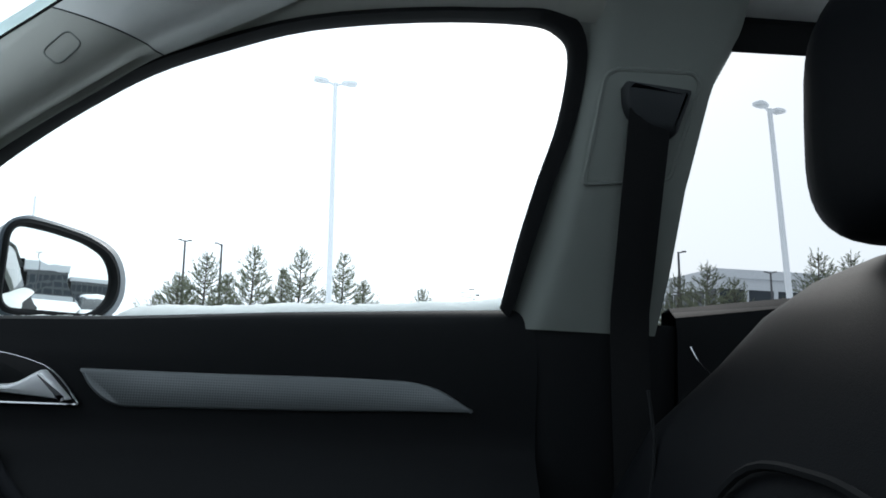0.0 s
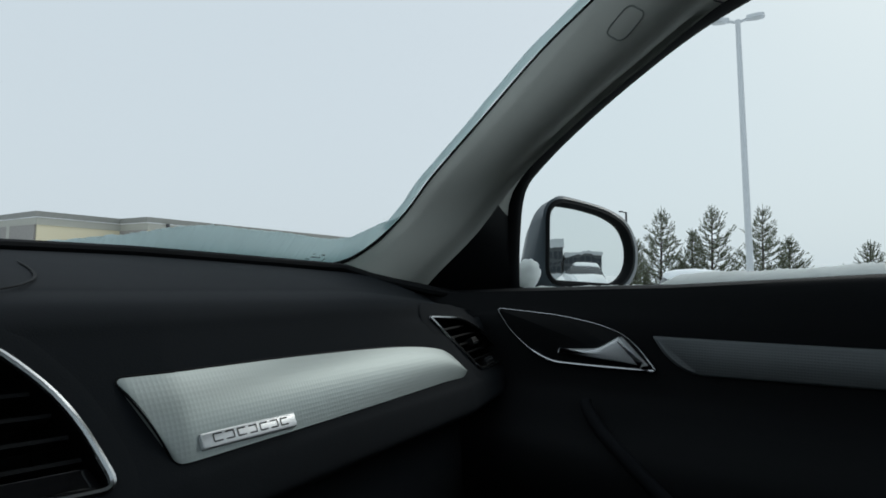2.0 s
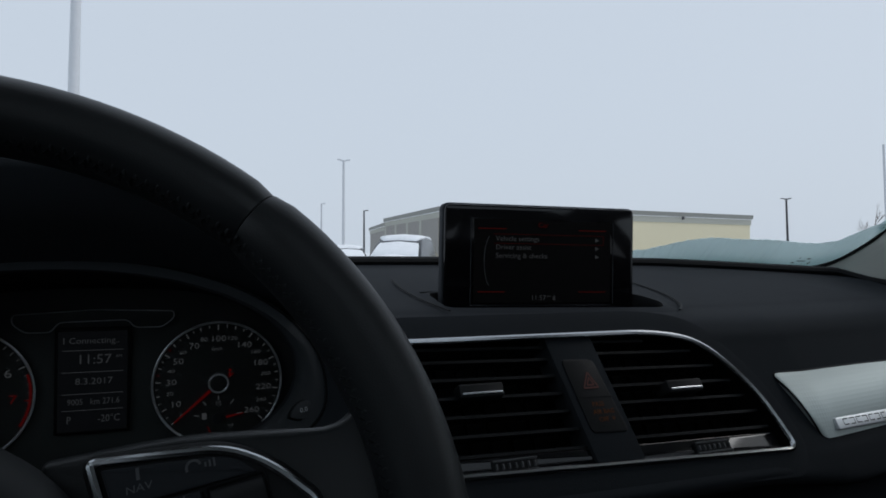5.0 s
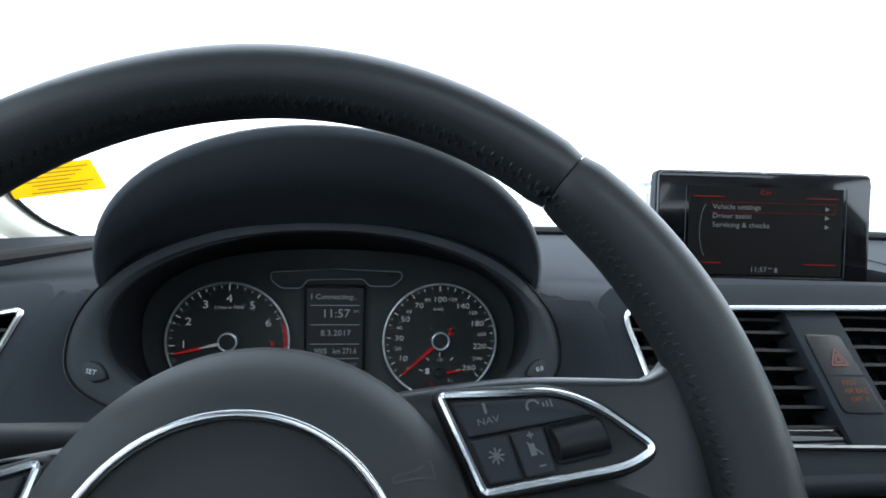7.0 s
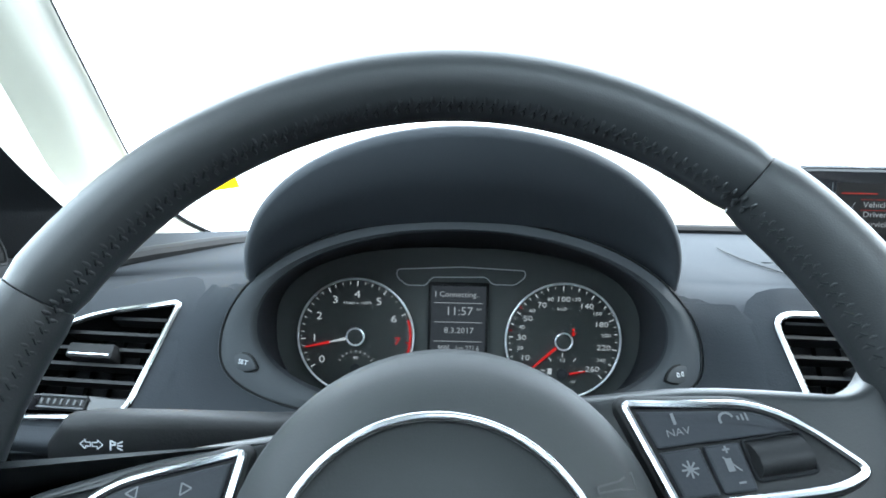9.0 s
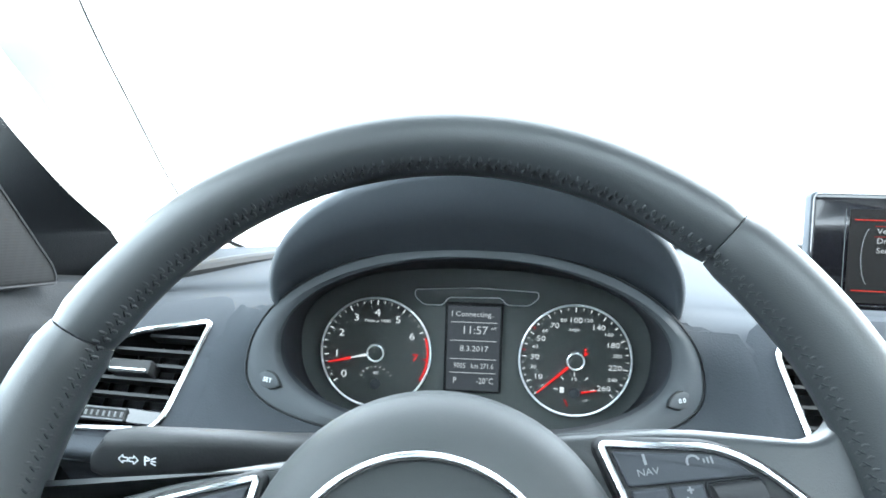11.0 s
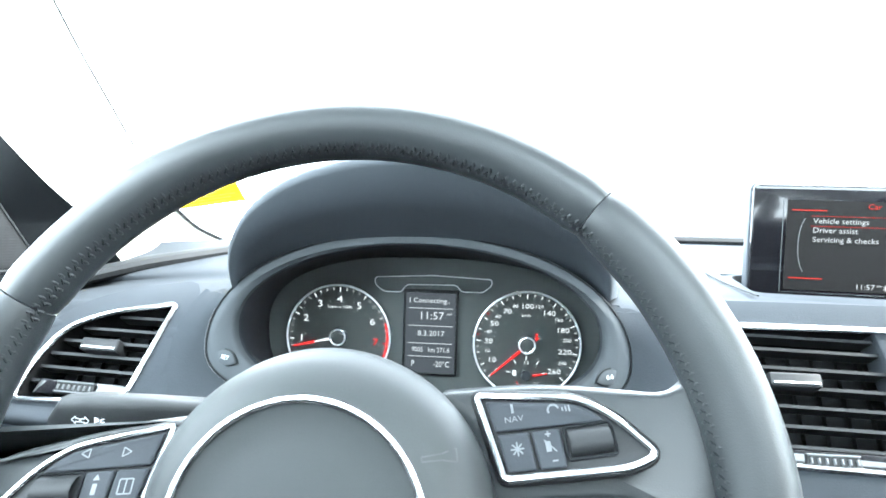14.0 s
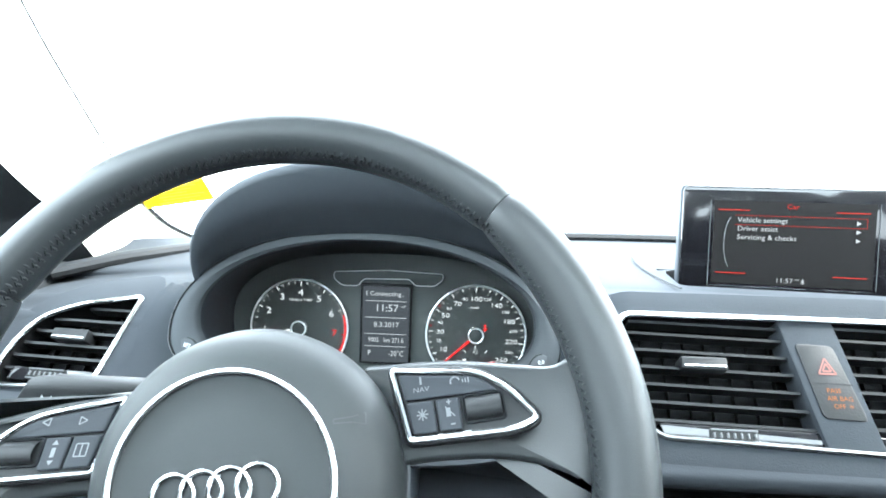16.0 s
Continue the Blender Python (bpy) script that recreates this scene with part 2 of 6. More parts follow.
def shrink(outline, d):
    n, out = len(outline), []
    area = sum(outline[i - 1][0] * outline[i][1] - outline[i][0] * outline[i - 1][1] for i in range(n))
    s = 1 if area > 0 else -1
    for i in range(n):
        a, p, b = Vector(outline[i - 1]), Vector(outline[i]), Vector(outline[(i + 1) % n])
        u = (p - a).normalized() + (b - p).normalized()
        u = u.normalized() if u.length > 1e-9 else (b - a).normalized()
        out.append((p.x - s * u.y * d, p.y + s * u.x * d))
    return out


def flat(p):
    return Vector((p[0], p[1], p[2] if len(p) > 2 else 0))


def slab(bm, outline, z0, z1, bevel, place):
    """A plate over an outline, from height z0 to z1, its upper edge rounded. place: a matrix or a function of (x, y, z)."""
    f = place if callable(place) else (lambda x, y, z: place @ Vector((x, y, z)))
    rings = [(outline, z0)]
    if bevel:
        rings += [(outline, z1 - bevel), (shrink(outline, bevel * 0.3), z1 - bevel * 0.3), (shrink(outline, bevel), z1)]
    else:
        rings += [(outline, z1)]
    return grid(bm, [[f(x, y, z) for x, y in o] for o, z in rings], close_u=True, cap=True)


def tube(bm, pts, r, seg=8, closed=False, flatten=1.0, up=None):
    """A round (or flattened) bar along points; r: one radius, or one a point."""
    n, rows = len(pts), []
    pts = [Vector(p) for p in pts]
    rs = r if isinstance(r, (list, tuple)) else [r] * n
    ref = Vector(up) if up is not None else None
    for i in range(n):
        a = pts[i - 1] if (i or closed) else pts[i]
        b = pts[(i + 1) % n] if (i < n - 1 or closed) else pts[i]
        t = (b - a).normalized()
        if ref is None:
            ref = Vector((0, 0, 1)) if abs(t.z) < 0.9 else Vector((1, 0, 0))
        s = t.cross(ref).normalized()
        w = s.cross(t).normalized()
        if up is None:
            ref = w
        rows.append([pts[i] + s * rs[i] * math.cos(2 * math.pi * k / seg) + w * rs[i] * flatten * math.sin(2 * math.pi * k / seg) for k in range(seg)])
    grid(bm, rows, close_u=True, close_v=closed, cap=not closed)


def box(bm, lo, hi, bevel=0.0, place=None):
    outline = [(lo[0], lo[1]), (hi[0], lo[1]), (hi[0], hi[1]), (lo[0], hi[1])]
    if bevel:
        outline = rounded(outline, bevel * 2, 3)
    slab(bm, outline, lo[2], hi[2], bevel, place if place is not None else Matrix())


def letters(bm, text, size, place, align="CENTER", squeeze=1.0):
    """Adds text as flat letters in the plane of place."""
    cu = bpy.data.curves.new("text", "FONT")
    cu.body, cu.size, cu.align_x, cu.align_y, cu.resolution_u = text, size, align, "CENTER", 2
    ob = bpy.data.objects.new("text", cu)
    me = bpy.data.meshes.new_from_object(ob)
    vs = [bm.verts.new(place @ Vector((v.co.x * squeeze, v.co.y, 0))) for v in me.vertices]
    for p in me.polygons:
        try:
            bm.faces.new([vs[i] for i in p.vertices])
        except ValueError:
            pass
    bpy.data.objects.remove(ob)
    bpy.data.curves.remove(cu)
    bpy.data.meshes.remove(me)


def strip(bm, outline, place, z=0.0):
    f = place if callable(place) else (lambda x, y, w: place @ Vector((x, y, w)))
    bm.faces.new([bm.verts.new(f(x, y, z)) for x, y in outline])


def bar(bm, x0, y0, x1, y1, w, place, z=0.0):
    d = Vector((x1 - x0, y1 - y0)).normalized()
    s = Vector((-d.y, d.x)) * w / 2
    strip(bm, [(x0 - s.x, y0 - s.y), (x1 - s.x, y1 - s.y), (x1 + s.x, y1 + s.y), (x0 + s.x, y0 + s.y)], place, z)


def basis(o, x, y):
    """A frame at o with the given x and y directions; z points out of their plane."""
    x = Vector(x).normalized()
    z = x.cross(Vector(y)).normalized()
    y = z.cross(x)
    return Matrix(((x.x, y.x, z.x, o[0]), (x.y, y.y, z.y, o[1]), (x.z, y.z, z.z, o[2]), (0, 0, 0, 1)))


def lerp(a, b, t):
    return a + (b - a) * t


def curve_at(table, v):
    """Piecewise linear table of (v, w)."""
    if v <= table[0][0]:
        return table[0][1]
    for (a, p), (b, q) in zip(table, table[1:]):
        if v <= b:
            return lerp(p, q, (v - a) / (b - a))
    return table[-1][1]


def smooth_path(pts, n=8, closed=False):
    """A Catmull-Rom curve through points."""
    pts = [Vector(p) for p in pts]
    m, out = len(pts), []
    for i in range(m if closed else m - 1):
        p1, p2 = pts[i], pts[(i + 1) % m]
        p0 = pts[i - 1] if (i or closed) else p1
        p3 = pts[(i + 2) % m] if (i + 2 < m or closed) else p2
        for k in range(n):
            t = k / n
            out.append(0.5 * (2 * p1 + (p2 - p0) * t + (2 * p0 - 5 * p1 + 4 * p2 - p3) * t * t + (3 * p1 - p0 - 3 * p2 + p3) * t ** 3))
    if not closed:
        out.append(pts[-1])
    return out


# ---- shape of the cabin ----
SILL = [(-0.95, 1.32), (-0.2, 1.262), (0.017, 1.247), (0.286, 1.229), (0.48, 1.213), (0.72, 1.2), (0.8, 1.195)]
WINDOW = [(0.718, 1.202), (0.702, 1.27), (0.679, 1.335), (0.64, 1.37), (0.58, 1.409), (0.511, 1.448), (0.431, 1.487), (0.346, 1.515), (0.252, 1.539), (0.128, 1.553), (0.02, 1.556), (-0.018, 1.548), (-0.034, 1.525), (-0.03, 1.462), (-0.013, 1.398), (0.003, 1.328), (0.017, 1.249)]


def bulge(x):
    """How far the dash face curves forward away from the middle, less so before the driver."""
    if x < 0:
        return 0.078 * max(0, -x - 0.17) + 0.05 * max(0, -x - 0.57)
    return 0.152 * max(0, x - 0.17) + 0.15 * max(0, x - 0.53)


def driver_side(x):
    return min(1, max(0, (-0.17 - x) / 0.09))


def face_y(x, z):
    """Depth of the leaning dash face; before the driver it leans further back and rolls over softly."""
    return 0.589 + (0.6 + 0.17 * driver_side(x)) * (z - 1.107) + bulge(x) + 20 * driver_side(x) * max(0, z - 1.16) ** 2


def on_dash(x, z, out=0.0):
    return Vector((x, face_y(x, z) - 0.857 * out, z + 0.514 * out))


def door_x(y):
    return 0.727 - 0.09 * (y - 0.046)


def on_door(y, z, out=0.0):
    return Vector((door_x(y) - out, y, z))


def glass_x(z):
    return 0.755 - 0.45 * (z - 1.235)


def screen_edge(x):
    """Where the dash meets the windscreen."""
    low = 0.0065 * max(0, min(1, (0.34 - x) / 0.26, (x + 0.5) / 0.15))
    return 1.06 - 0.39 * x * x, 1.236 - 0.045 * x * x - low


def glass_foot(x):
    """Where the windscreen's foot runs, beyond the dash edge at the sides."""
    y, z = screen_edge(x)
    k = min(1, max(0, (abs(x) - 0.3) / 0.3))
    return y + 0.06 * k * k * (3 - 2 * k), z


def inside(p, outline):
    c = False
    for i in range(len(outline)):
        (x1, y1), (x2, y2) = outline[i - 1], outline[i]
        if (y1 > p[1]) != (y2 > p[1]) and p[0] < (x2 - x1) * (p[1] - y1) / (y2 - y1) + x1:
            c = not c
    return c


VENT_C = rounded([(-0.178, 1.1845), (-0.162, 1.108), (0.128, 1.0995), (0.112, 1.142), (0.076, 1.178), (0.03, 1.185)], [0.014, 0.016, 0.01, 0.03, 0.04, 0.03], 6)
VENT_R = rounded([(0.4985, 1.1695), (0.592, 1.1645), (0.655, 1.143), (0.688, 1.1045), (0.577, 1.1065)], [0.006, 0.03, 0.04, 0.007, 0.012], 6)
VENT_L = rounded([(-0.5578, 1.1772), (-0.5718, 1.1124), (-0.6627, 1.1079), (-0.6594, 1.1321), (-0.6448, 1.1564), (-0.6134, 1.169)], [0.007, 0.012, 0.008, 0.02, 0.03, 0.03], 6)
HOLES = [VENT_C, VENT_R, VENT_L]
WELL = rounded([(-0.107, 0.708), (0.092, 0.689), (0.112, 0.715), (0.116, 0.765), (-0.1, 0.785)], [0.01, 0.01, 0.02, 0.02, 0.02], 5)


# ---- dashboard ----
N = 72
ang = [2 * math.pi * k / N for k in range(N)]


def ring_of(cx, cz, hw, up, down, y, power=1.0, power_up=None):
    """A closed ring of points: two half superellipses, upper and lower."""
    out = []
    for a in ang:
        c, s = math.cos(a), math.sin(a)
        p = 2.0 / (power_up if power_up and s > 0 else power)
        c2, s2 = math.copysign(abs(c) ** p, c), math.copysign(abs(s) ** p, s)
        out.append((cx + hw * c2, y, cz + (up if s > 0 else down) * s2))
    return out


def bezel_y(x, z):
    """The bezel leans: its lower edge and its inboard side stand nearer to the driver."""
    return 0.644 + 0.2 * (z - 1.15) - 0.02 * (x + 0.3675)


def leaning(pts, back=0.0):
    return [(x, bezel_y(x, z) + back, z) for x, y, z in pts]


def bezel_ring(grow=0.0, back=0.0):
    """Outer edge of the bezel, grown by a margin."""
    return leaning(ring_of(-0.3688, 1.1547, 0.1534 + grow, 0.0837 + grow, 0.0447 + grow, 0, 2.5, 2.1), back)


BEZEL_EDGE = np.array([(x, z) for x, y, z in bezel_ring()])
BEZEL_HOLE = [(x, z) for x, y, z in bezel_ring(0.003)]


def dip(x, z):
    """How far the pads fall away towards the bezel, past a soft crease."""
    if not -0.6 < x < -0.13:
        return 0.0
    fade = max(0, min(1, (1.204 - z) / 0.02))
    z = min(z, 1.19)
    step = (bezel_y(x, z) - 0.0004 - face_y(x, z)) * fade
    if inside((x, z), BEZEL_EDGE):
        return step
    p, q = BEZEL_EDGE, np.roll(BEZEL_EDGE, -1, 0)
    e = q - p
    t = np.clip((((x, z) - p) * e).sum(1) / (e * e).sum(1), 0, 1)
    d = float(np.min(np.hypot(*((p + e * t[:, None]) - (x, z)).T)))
    return step * curve_at([(0, 1.0), (0.006, 0.86), (0.016, 0.5), (0.021, 0.34), (0.027, 0.14), (0.036, 0.0)], min(d, 0.036))


def pad_point(x, z, out=0.0):
    return Vector((x, face_y(x, min(z, 1.19)) + dip(x, z) - 0.857 * out, z + 0.514 * out))


dashboard = thing("dashboard", (0, 0.7, 0.65), "dark grey grained plastic dashboard under the windscreen", "dashboard")


def dash_profile(x):
    b, (ye, ze) = bulge(x), screen_edge(x)
    e = 0.12 * max(0, abs(x) - 0.42) ** 1.3
    w = driver_side(x)
    c = 0.03 * w
    pts = [(ye + 0.03, ze - 0.012), (ye, ze), (ye - 0.012, ze - 0.001), (lerp(ye, 0.7 + b, 0.4), lerp(ze, 1.204 - e, 0.4)), (lerp(ye, 0.7 + b, 0.75), lerp(ze, 1.201 - e, 0.75)), (0.712 + 0.9 * b + 0.8 * c, 1.2 - e), (0.69 + b + 0.7 * c, 1.1965 - e), (0.662 + b + c, 1.1935 - e), (0.645 + b + c, 1.1895 - 0.9 * e)]
    for z in (1.182, 1.172, 1.162, 1.152, 1.142, 1.132, 1.122, 1.112, 1.102, 1.094):
        z += 0.014 * w * max(0, min(1, (1.12 - z) / 0.02))
        pts.append((face_y(x, z) + (0.3 * e if z > 1.17 else 0), z - (0.6 * e if z > 1.17 else 0)))
    u = 0.014 * w - 0.012 * min(1, max(0, (x - 0.1) / 0.1))
    pts += [(0.5765 + b, 1.088 + u), (0.5785 + b, 1.081 + u), (0.5865 + b, 1.0755 + u), (0.604 + b, 1.0725 + u), (0.625 + b, 1.07 + 0.8 * u), (0.635 + b, 1.06 + 0.5 * u), (0.628 + b, 1.04), (0.618 + b, 0.98), (0.63 + b, 0.86), (0.72, 0.7), (0.9, 0.6)]
    fine = smooth_path([(y, z, 0) for y, z in pts], 5)
    return [(p.x + dip(x, p.y) * max(0, min(1, (0.78 - p.x) / 0.1)) * max(0, min(1, (p.y - 1.06) / 0.03)), p.y) for p in fine]


def low_profile(x):
    ye, ze = screen_edge(x)
    pts = [(ye + 0.03, ze - 0.012), (ye, ze), (ye - 0.02, ze - 0.001), (0.93, 1.222), (0.88, 1.21), (0.84, 1.15), (0.82, 1.08), (0.78, 1.06), (0.7, 1.06), (0.66, 1.06), (0.64, 1.055), (0.63, 1.04), (0.62, 0.98), (0.65, 0.86), (0.72, 0.7), (0.9, 0.6)]
    return [(p.x, p.y) for p in smooth_path([(y, z, 0) for y, z in pts], 3)]


def dash_body(name, x0, x1, step, profile, holes):
    bm = bmesh.new()
    n = max(2, round((x1 - x0) / step))
    rows = [[(lerp(x0, x1, i / n), y, z) for y, z in profile(lerp(x0, x1, i / n))] for i in range(n + 1)]
    grid(bm, rows)
    for r in (rows[0], rows[-1]):
        bm.faces.new([bm.verts.new(q) for q in r])
    if holes:
        gone = [f for f in bm.faces if len(f.verts) == 4 and all(v.co.z > 1.185 for v in f.verts) and any(inside((v.co.x, v.co.y), WELL) for v in f.verts)]
        bmesh.ops.delete(bm, geom=gone, context="FACES")
        gone = [f for f in bm.faces if len(f.verts) == 4 and any(inside((v.co.x, v.co.z), h) and v.co.z < 1.19 and v.co.y < 0.75 for v in f.verts for h in holes)]
        bmesh.ops.delete(bm, geom=gone, context="FACES")
        gone = [f for f in bm.faces if any(inside((v.co.x, v.co.z), BEZEL_HOLE) and v.co.y < 0.9 for v in f.verts)]
        bmesh.ops.delete(bm, geom=gone, context="FACES")
    return part(name, bm, M_DASH, dashboard)


dash_body("driver_side_pad", -0.72, -0.36, 0.005, dash_profile, HOLES)
dash_body("cluster_shelf", -0.526, -0.209, 0.02, low_profile, None)
dash_body("passenger_side_pad", -0.365, 0.72, 0.005, dash_profile, HOLES)

# black padded strip along the foot of the windscreen, turning back under the pillars
bm = bmesh.new()
pts = [(-0.7, 0.76, 1.185), (-0.652, 0.79, 1.1985), (-0.624, 0.812, 1.204), (-0.596, 0.845, 1.2095), (-0.565, 0.885, 1.214)]
for i in range(51):
    x = lerp(-0.5, 0.6, i / 50)
    y, z = screen_edge(x)
    pts.append((x, y - 0.012, z + 0.003))
pts += [(0.632, 0.88, 1.21), (0.658, 0.82, 1.1985), (0.695, 0.765, 1.187), (0.735, 0.72, 1.178)]
tube(bm, smooth_path(pts, 2), 0.0105, 10, flatten=0.7)
part("windscreen_strip", bm, M_RUBBER, dashboard, "black rubber strip")


def slats(bm, outline, zs, place_out, thick=0.0009, depth=0.014, x_clip=None):
    """Louvres across an outline at the given heights."""
    xs = [p[0] for p in outline]
    for z, tilt in zs:
        run = [x for x in np.arange(min(xs), max(xs), 0.002) if inside((x, z), outline) and (x_clip is None or x_clip(x, z))]
        if len(run) < 4:
            continue
        a, b = run[0], run[-1]
        n = 8
        rows = []
        for i in range(n + 1):
            x = lerp(a, b, i / n)
            z2 = z + tilt * (x - a)
            rows.append([on_dash(x, z2 + thick, place_out), on_dash(x, z2 + thick * 1.3, place_out - 0.002), on_dash(x, z2 + thick, place_out - depth), on_dash(x, z2 - thick, place_out - depth), on_dash(x, z2 - thick, place_out)])
        grid(bm, rows, close_u=True, cap=True)


def vent(name, outline, heights, label, vanes, inner=None):
    """Air vent: cavity, flange, chrome rim, louvres and upright vanes."""
    c = on_dash(sum(p[0] for p in outline) / len(outline), min(p[1] for p in outline), 0)
    v = thing(name, c, label, "air vent", "dashboard air vents")
    bm = bmesh.new()
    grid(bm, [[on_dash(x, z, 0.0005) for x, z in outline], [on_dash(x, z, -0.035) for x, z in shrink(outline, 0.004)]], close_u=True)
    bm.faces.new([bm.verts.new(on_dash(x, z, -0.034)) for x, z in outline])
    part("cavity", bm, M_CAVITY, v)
    bm = bmesh.new()
    grid(bm, [[on_dash(x, z, o) + Vector((0, dip(x, z), 0)) for x, z in shrink(outline, -w)] for w, o in ((0, 0.0014), (0.005, 0.001), (0.0095, 0.0006), (0.013, 0.0002), (0.016, -0.0006))], close_u=True)
    part("flange", bm, M_DASH, v)
    bm = bmesh.new()
    tube(bm, [on_dash(x, z, 0.002) for x, z in shrink(outline, 0.0006)], 0.0022, 8, closed=True)
    part("rim", bm, M_CHROME, v, "satin chrome rim")
    for z, tilt in heights:
        bm = bmesh.new()
        slats(bm, shrink(outline, 0.002), [(z, tilt)], -0.004, x_clip=inner)
        if bm.faces:
            part("louvre", bm, M_VENT, v)
        else:
            bm.free()
    for x in vanes:
        bm = bmesh.new()
        zs = [z for z in np.arange(1.09, 1.19, 0.002) if inside((x, z), shrink(outline, 0.003))]
        if len(zs) > 4:
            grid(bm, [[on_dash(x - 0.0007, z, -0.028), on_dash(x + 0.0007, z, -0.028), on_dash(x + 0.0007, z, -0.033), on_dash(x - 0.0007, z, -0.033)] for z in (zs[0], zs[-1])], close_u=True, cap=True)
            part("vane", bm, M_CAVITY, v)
        else:
            bm.free()
    return v


def vent_knob(v, x, z, w=0.032):
    bm = bmesh.new()
    slab(bm, rounded([(x - w / 2, z - 0.004), (x + w / 2, z - 0.004), (x + w / 2, z + 0.004), (x - w / 2, z + 0.004)], 0.0015, 3), -0.012, 0.003, 0.0012, on_dash)
    k = part("slider", bm, M_BLACK, v)
    bm = bmesh.new()
    slab(bm, rounded([(x - w / 2 + 0.0015, z - 0.0027), (x + w / 2 - 0.0015, z - 0.0027), (x + w / 2 - 0.0015, z - 0.0012), (x - w / 2 + 0.0015, z - 0.0012)], 0.0007, 2), 0.002, 0.004, 0.0006, on_dash)
    part("slider_trim", bm, M_CHROME, k, "chrome strip")


def thumbwheel(v, x, z, tilt=0.0, plates=True):
    bm = bmesh.new()
    slab(bm, rounded([(x - 0.016, z - 0.004), (x + 0.016, z - 0.004), (x + 0.016, z + 0.004), (x - 0.016, z + 0.004)], 0.0015, 3), -0.012, -0.001, 0.001, on_dash)
    w = part("thumbwheel", bm, M_BLACK, v)
    bm = bmesh.new()
    for i in range(7):
        a = x - 0.0135 + i * 0.0045
        slab(bm, [(a - 0.0006, z - 0.0014), (a + 0.0006, z - 0.0014), (a + 0.0006, z + 0.0014), (a - 0.0006, z + 0.0014)], -0.002, 0.0006, 0.0003, on_dash)
    tube(bm, [on_dash(x - 0.0155, z + 0.003, 0.0), on_dash(x + 0.0155, z + 0.003, 0.0)], 0.0006, 6)
    tube(bm, [on_dash(x - 0.0155, z - 0.003, 0.0), on_dash(x + 0.0155, z - 0.003, 0.0)], 0.0006, 6)
    part("grip_ribs", bm, M_PRINT, w, "bright ribbed grip")


def clear_of_bar(side):
    def test(x, z):
        c = lerp(-0.0415, -0.0275, (1.179 - z) / 0.062)
        return x < c - 0.018 if side < 0 else x > c + 0.018
    return test


vc = vent("centre_air_vent", VENT_C, [], "wide twin dashboard air vent with satin chrome rim", [x * 0.016 - 0.168 for x in range(18)])
for side in (-1, 1):
    for z in (1.1812, 1.1735, 1.1627, 1.1519, 1.1411, 1.1303, 1.1195):
        bm = bmesh.new()
        slats(bm, shrink(VENT_C, 0.003), [(z, -0.02)], -0.004, x_clip=clear_of_bar(side))
        part("louvre", bm, M_VENT, vc)
vent_knob(vc, -0.118, 1.1535)
vent_knob(vc, 0.046, 1.147)
# lower gloss strip with the two thumbwheels
bm = bmesh.new()
low = rounded([(-0.153, 1.1175), (-0.149, 1.1085), (0.124, 1.103), (0.117, 1.113)], 0.002, 3)
slab(bm, low, -0.012, -0.003, 0.001, on_dash)
part("lower_strip", bm, M_GLOSS, vc, "gloss black strip")
thumbwheel(vc, -0.104, 1.1115)
thumbwheel(vc, 0.054, 1.1083)
# bar with hazard button and airbag lamp
bm = bmesh.new()
slab(bm, rounded([(-0.061, 1.184), (-0.045, 1.107), (-0.007, 1.106), (-0.022, 1.1835)], 0.002, 2), -0.02, 0.0005, 0.001, on_dash)
barp = part("button_bar", bm, M_DASH, vc)
bm = bmesh.new()
slab(bm, rounded([(-0.0525, 1.169), (-0.0435, 1.1235), (-0.014, 1.1225), (-0.0265, 1.168)], 0.004, 4), -0.002, 0.0016, 0.0008, on_dash)
part("hazard_button", bm, M_BLACK, barp, "dark hazard light button")
bm = bmesh.new()
bar(bm, -0.0475, 1.1445, -0.0195, 1.1438, 0.0006, on_dash, 0.0019)
part("button_joint", bm, M_RUBBER, barp)
bm = bmesh.new()
for k in range(2):
    s = 0.0068 - 0.0035 * k
    tri = [(-0.0345 + s * math.cos(a), 1.1533 + s * 0.95 * math.sin(a)) for a in (radians(90), radians(210), radians(330))]
    for i in range(3):
        bar(bm, *tri[i - 1], *tri[i], 0.0011, on_dash, 0.0021)
part("hazard_triangle", bm, M_WARN, barp, "red warning triangle")
bm = bmesh.new()
dash_frame = basis(on_dash(-0.0302, 1.1345, 0.0022), (1, 0, 0), (0, 0.514, 0.857))
letters(bm, "PASS", 0.0046, dash_frame @ pose(-0.003, 0.0062, 0))
letters(bm, "AIR BAG", 0.0046, dash_frame @ pose(0, 0.0008, 0))
letters(bm, "OFF", 0.0046, dash_frame @ pose(-0.0015, -0.0046, 0))
letters(bm, "*", 0.007, dash_frame @ pose(0.0062, -0.0056, 0))
part("airbag_lamp", bm, M_AMBER, barp, "amber lit airbag-off words")

vl = vent("driver_air_vent", VENT_L, [(1.1747, 0)] + [(1.1675 - i * 0.009, 0) for i in range(6)], "side air vent by the driver's door with chrome rim", [-0.59, -0.606, -0.623, -0.639])
vent_knob(vl, -0.6087, 1.1466)
bm = bmesh.new()
slab(bm, rounded([(-0.5732, 1.1239), (-0.5759, 1.1153), (-0.6518, 1.1144), (-0.6497, 1.1236)], 0.002, 3), -0.012, -0.003, 0.001, on_dash)
part("lower_strip", bm, M_GLOSS, vl, "gloss black strip")
thumbwheel(vl, -0.6165, 1.1192)
vr = vent("passenger_air_vent", VENT_R, [(1.157 - i * 0.0095, 0) for i in range(5)], "side air vent by the passenger's door with chrome rim", [0.55, 0.575, 0.6, 0.625])
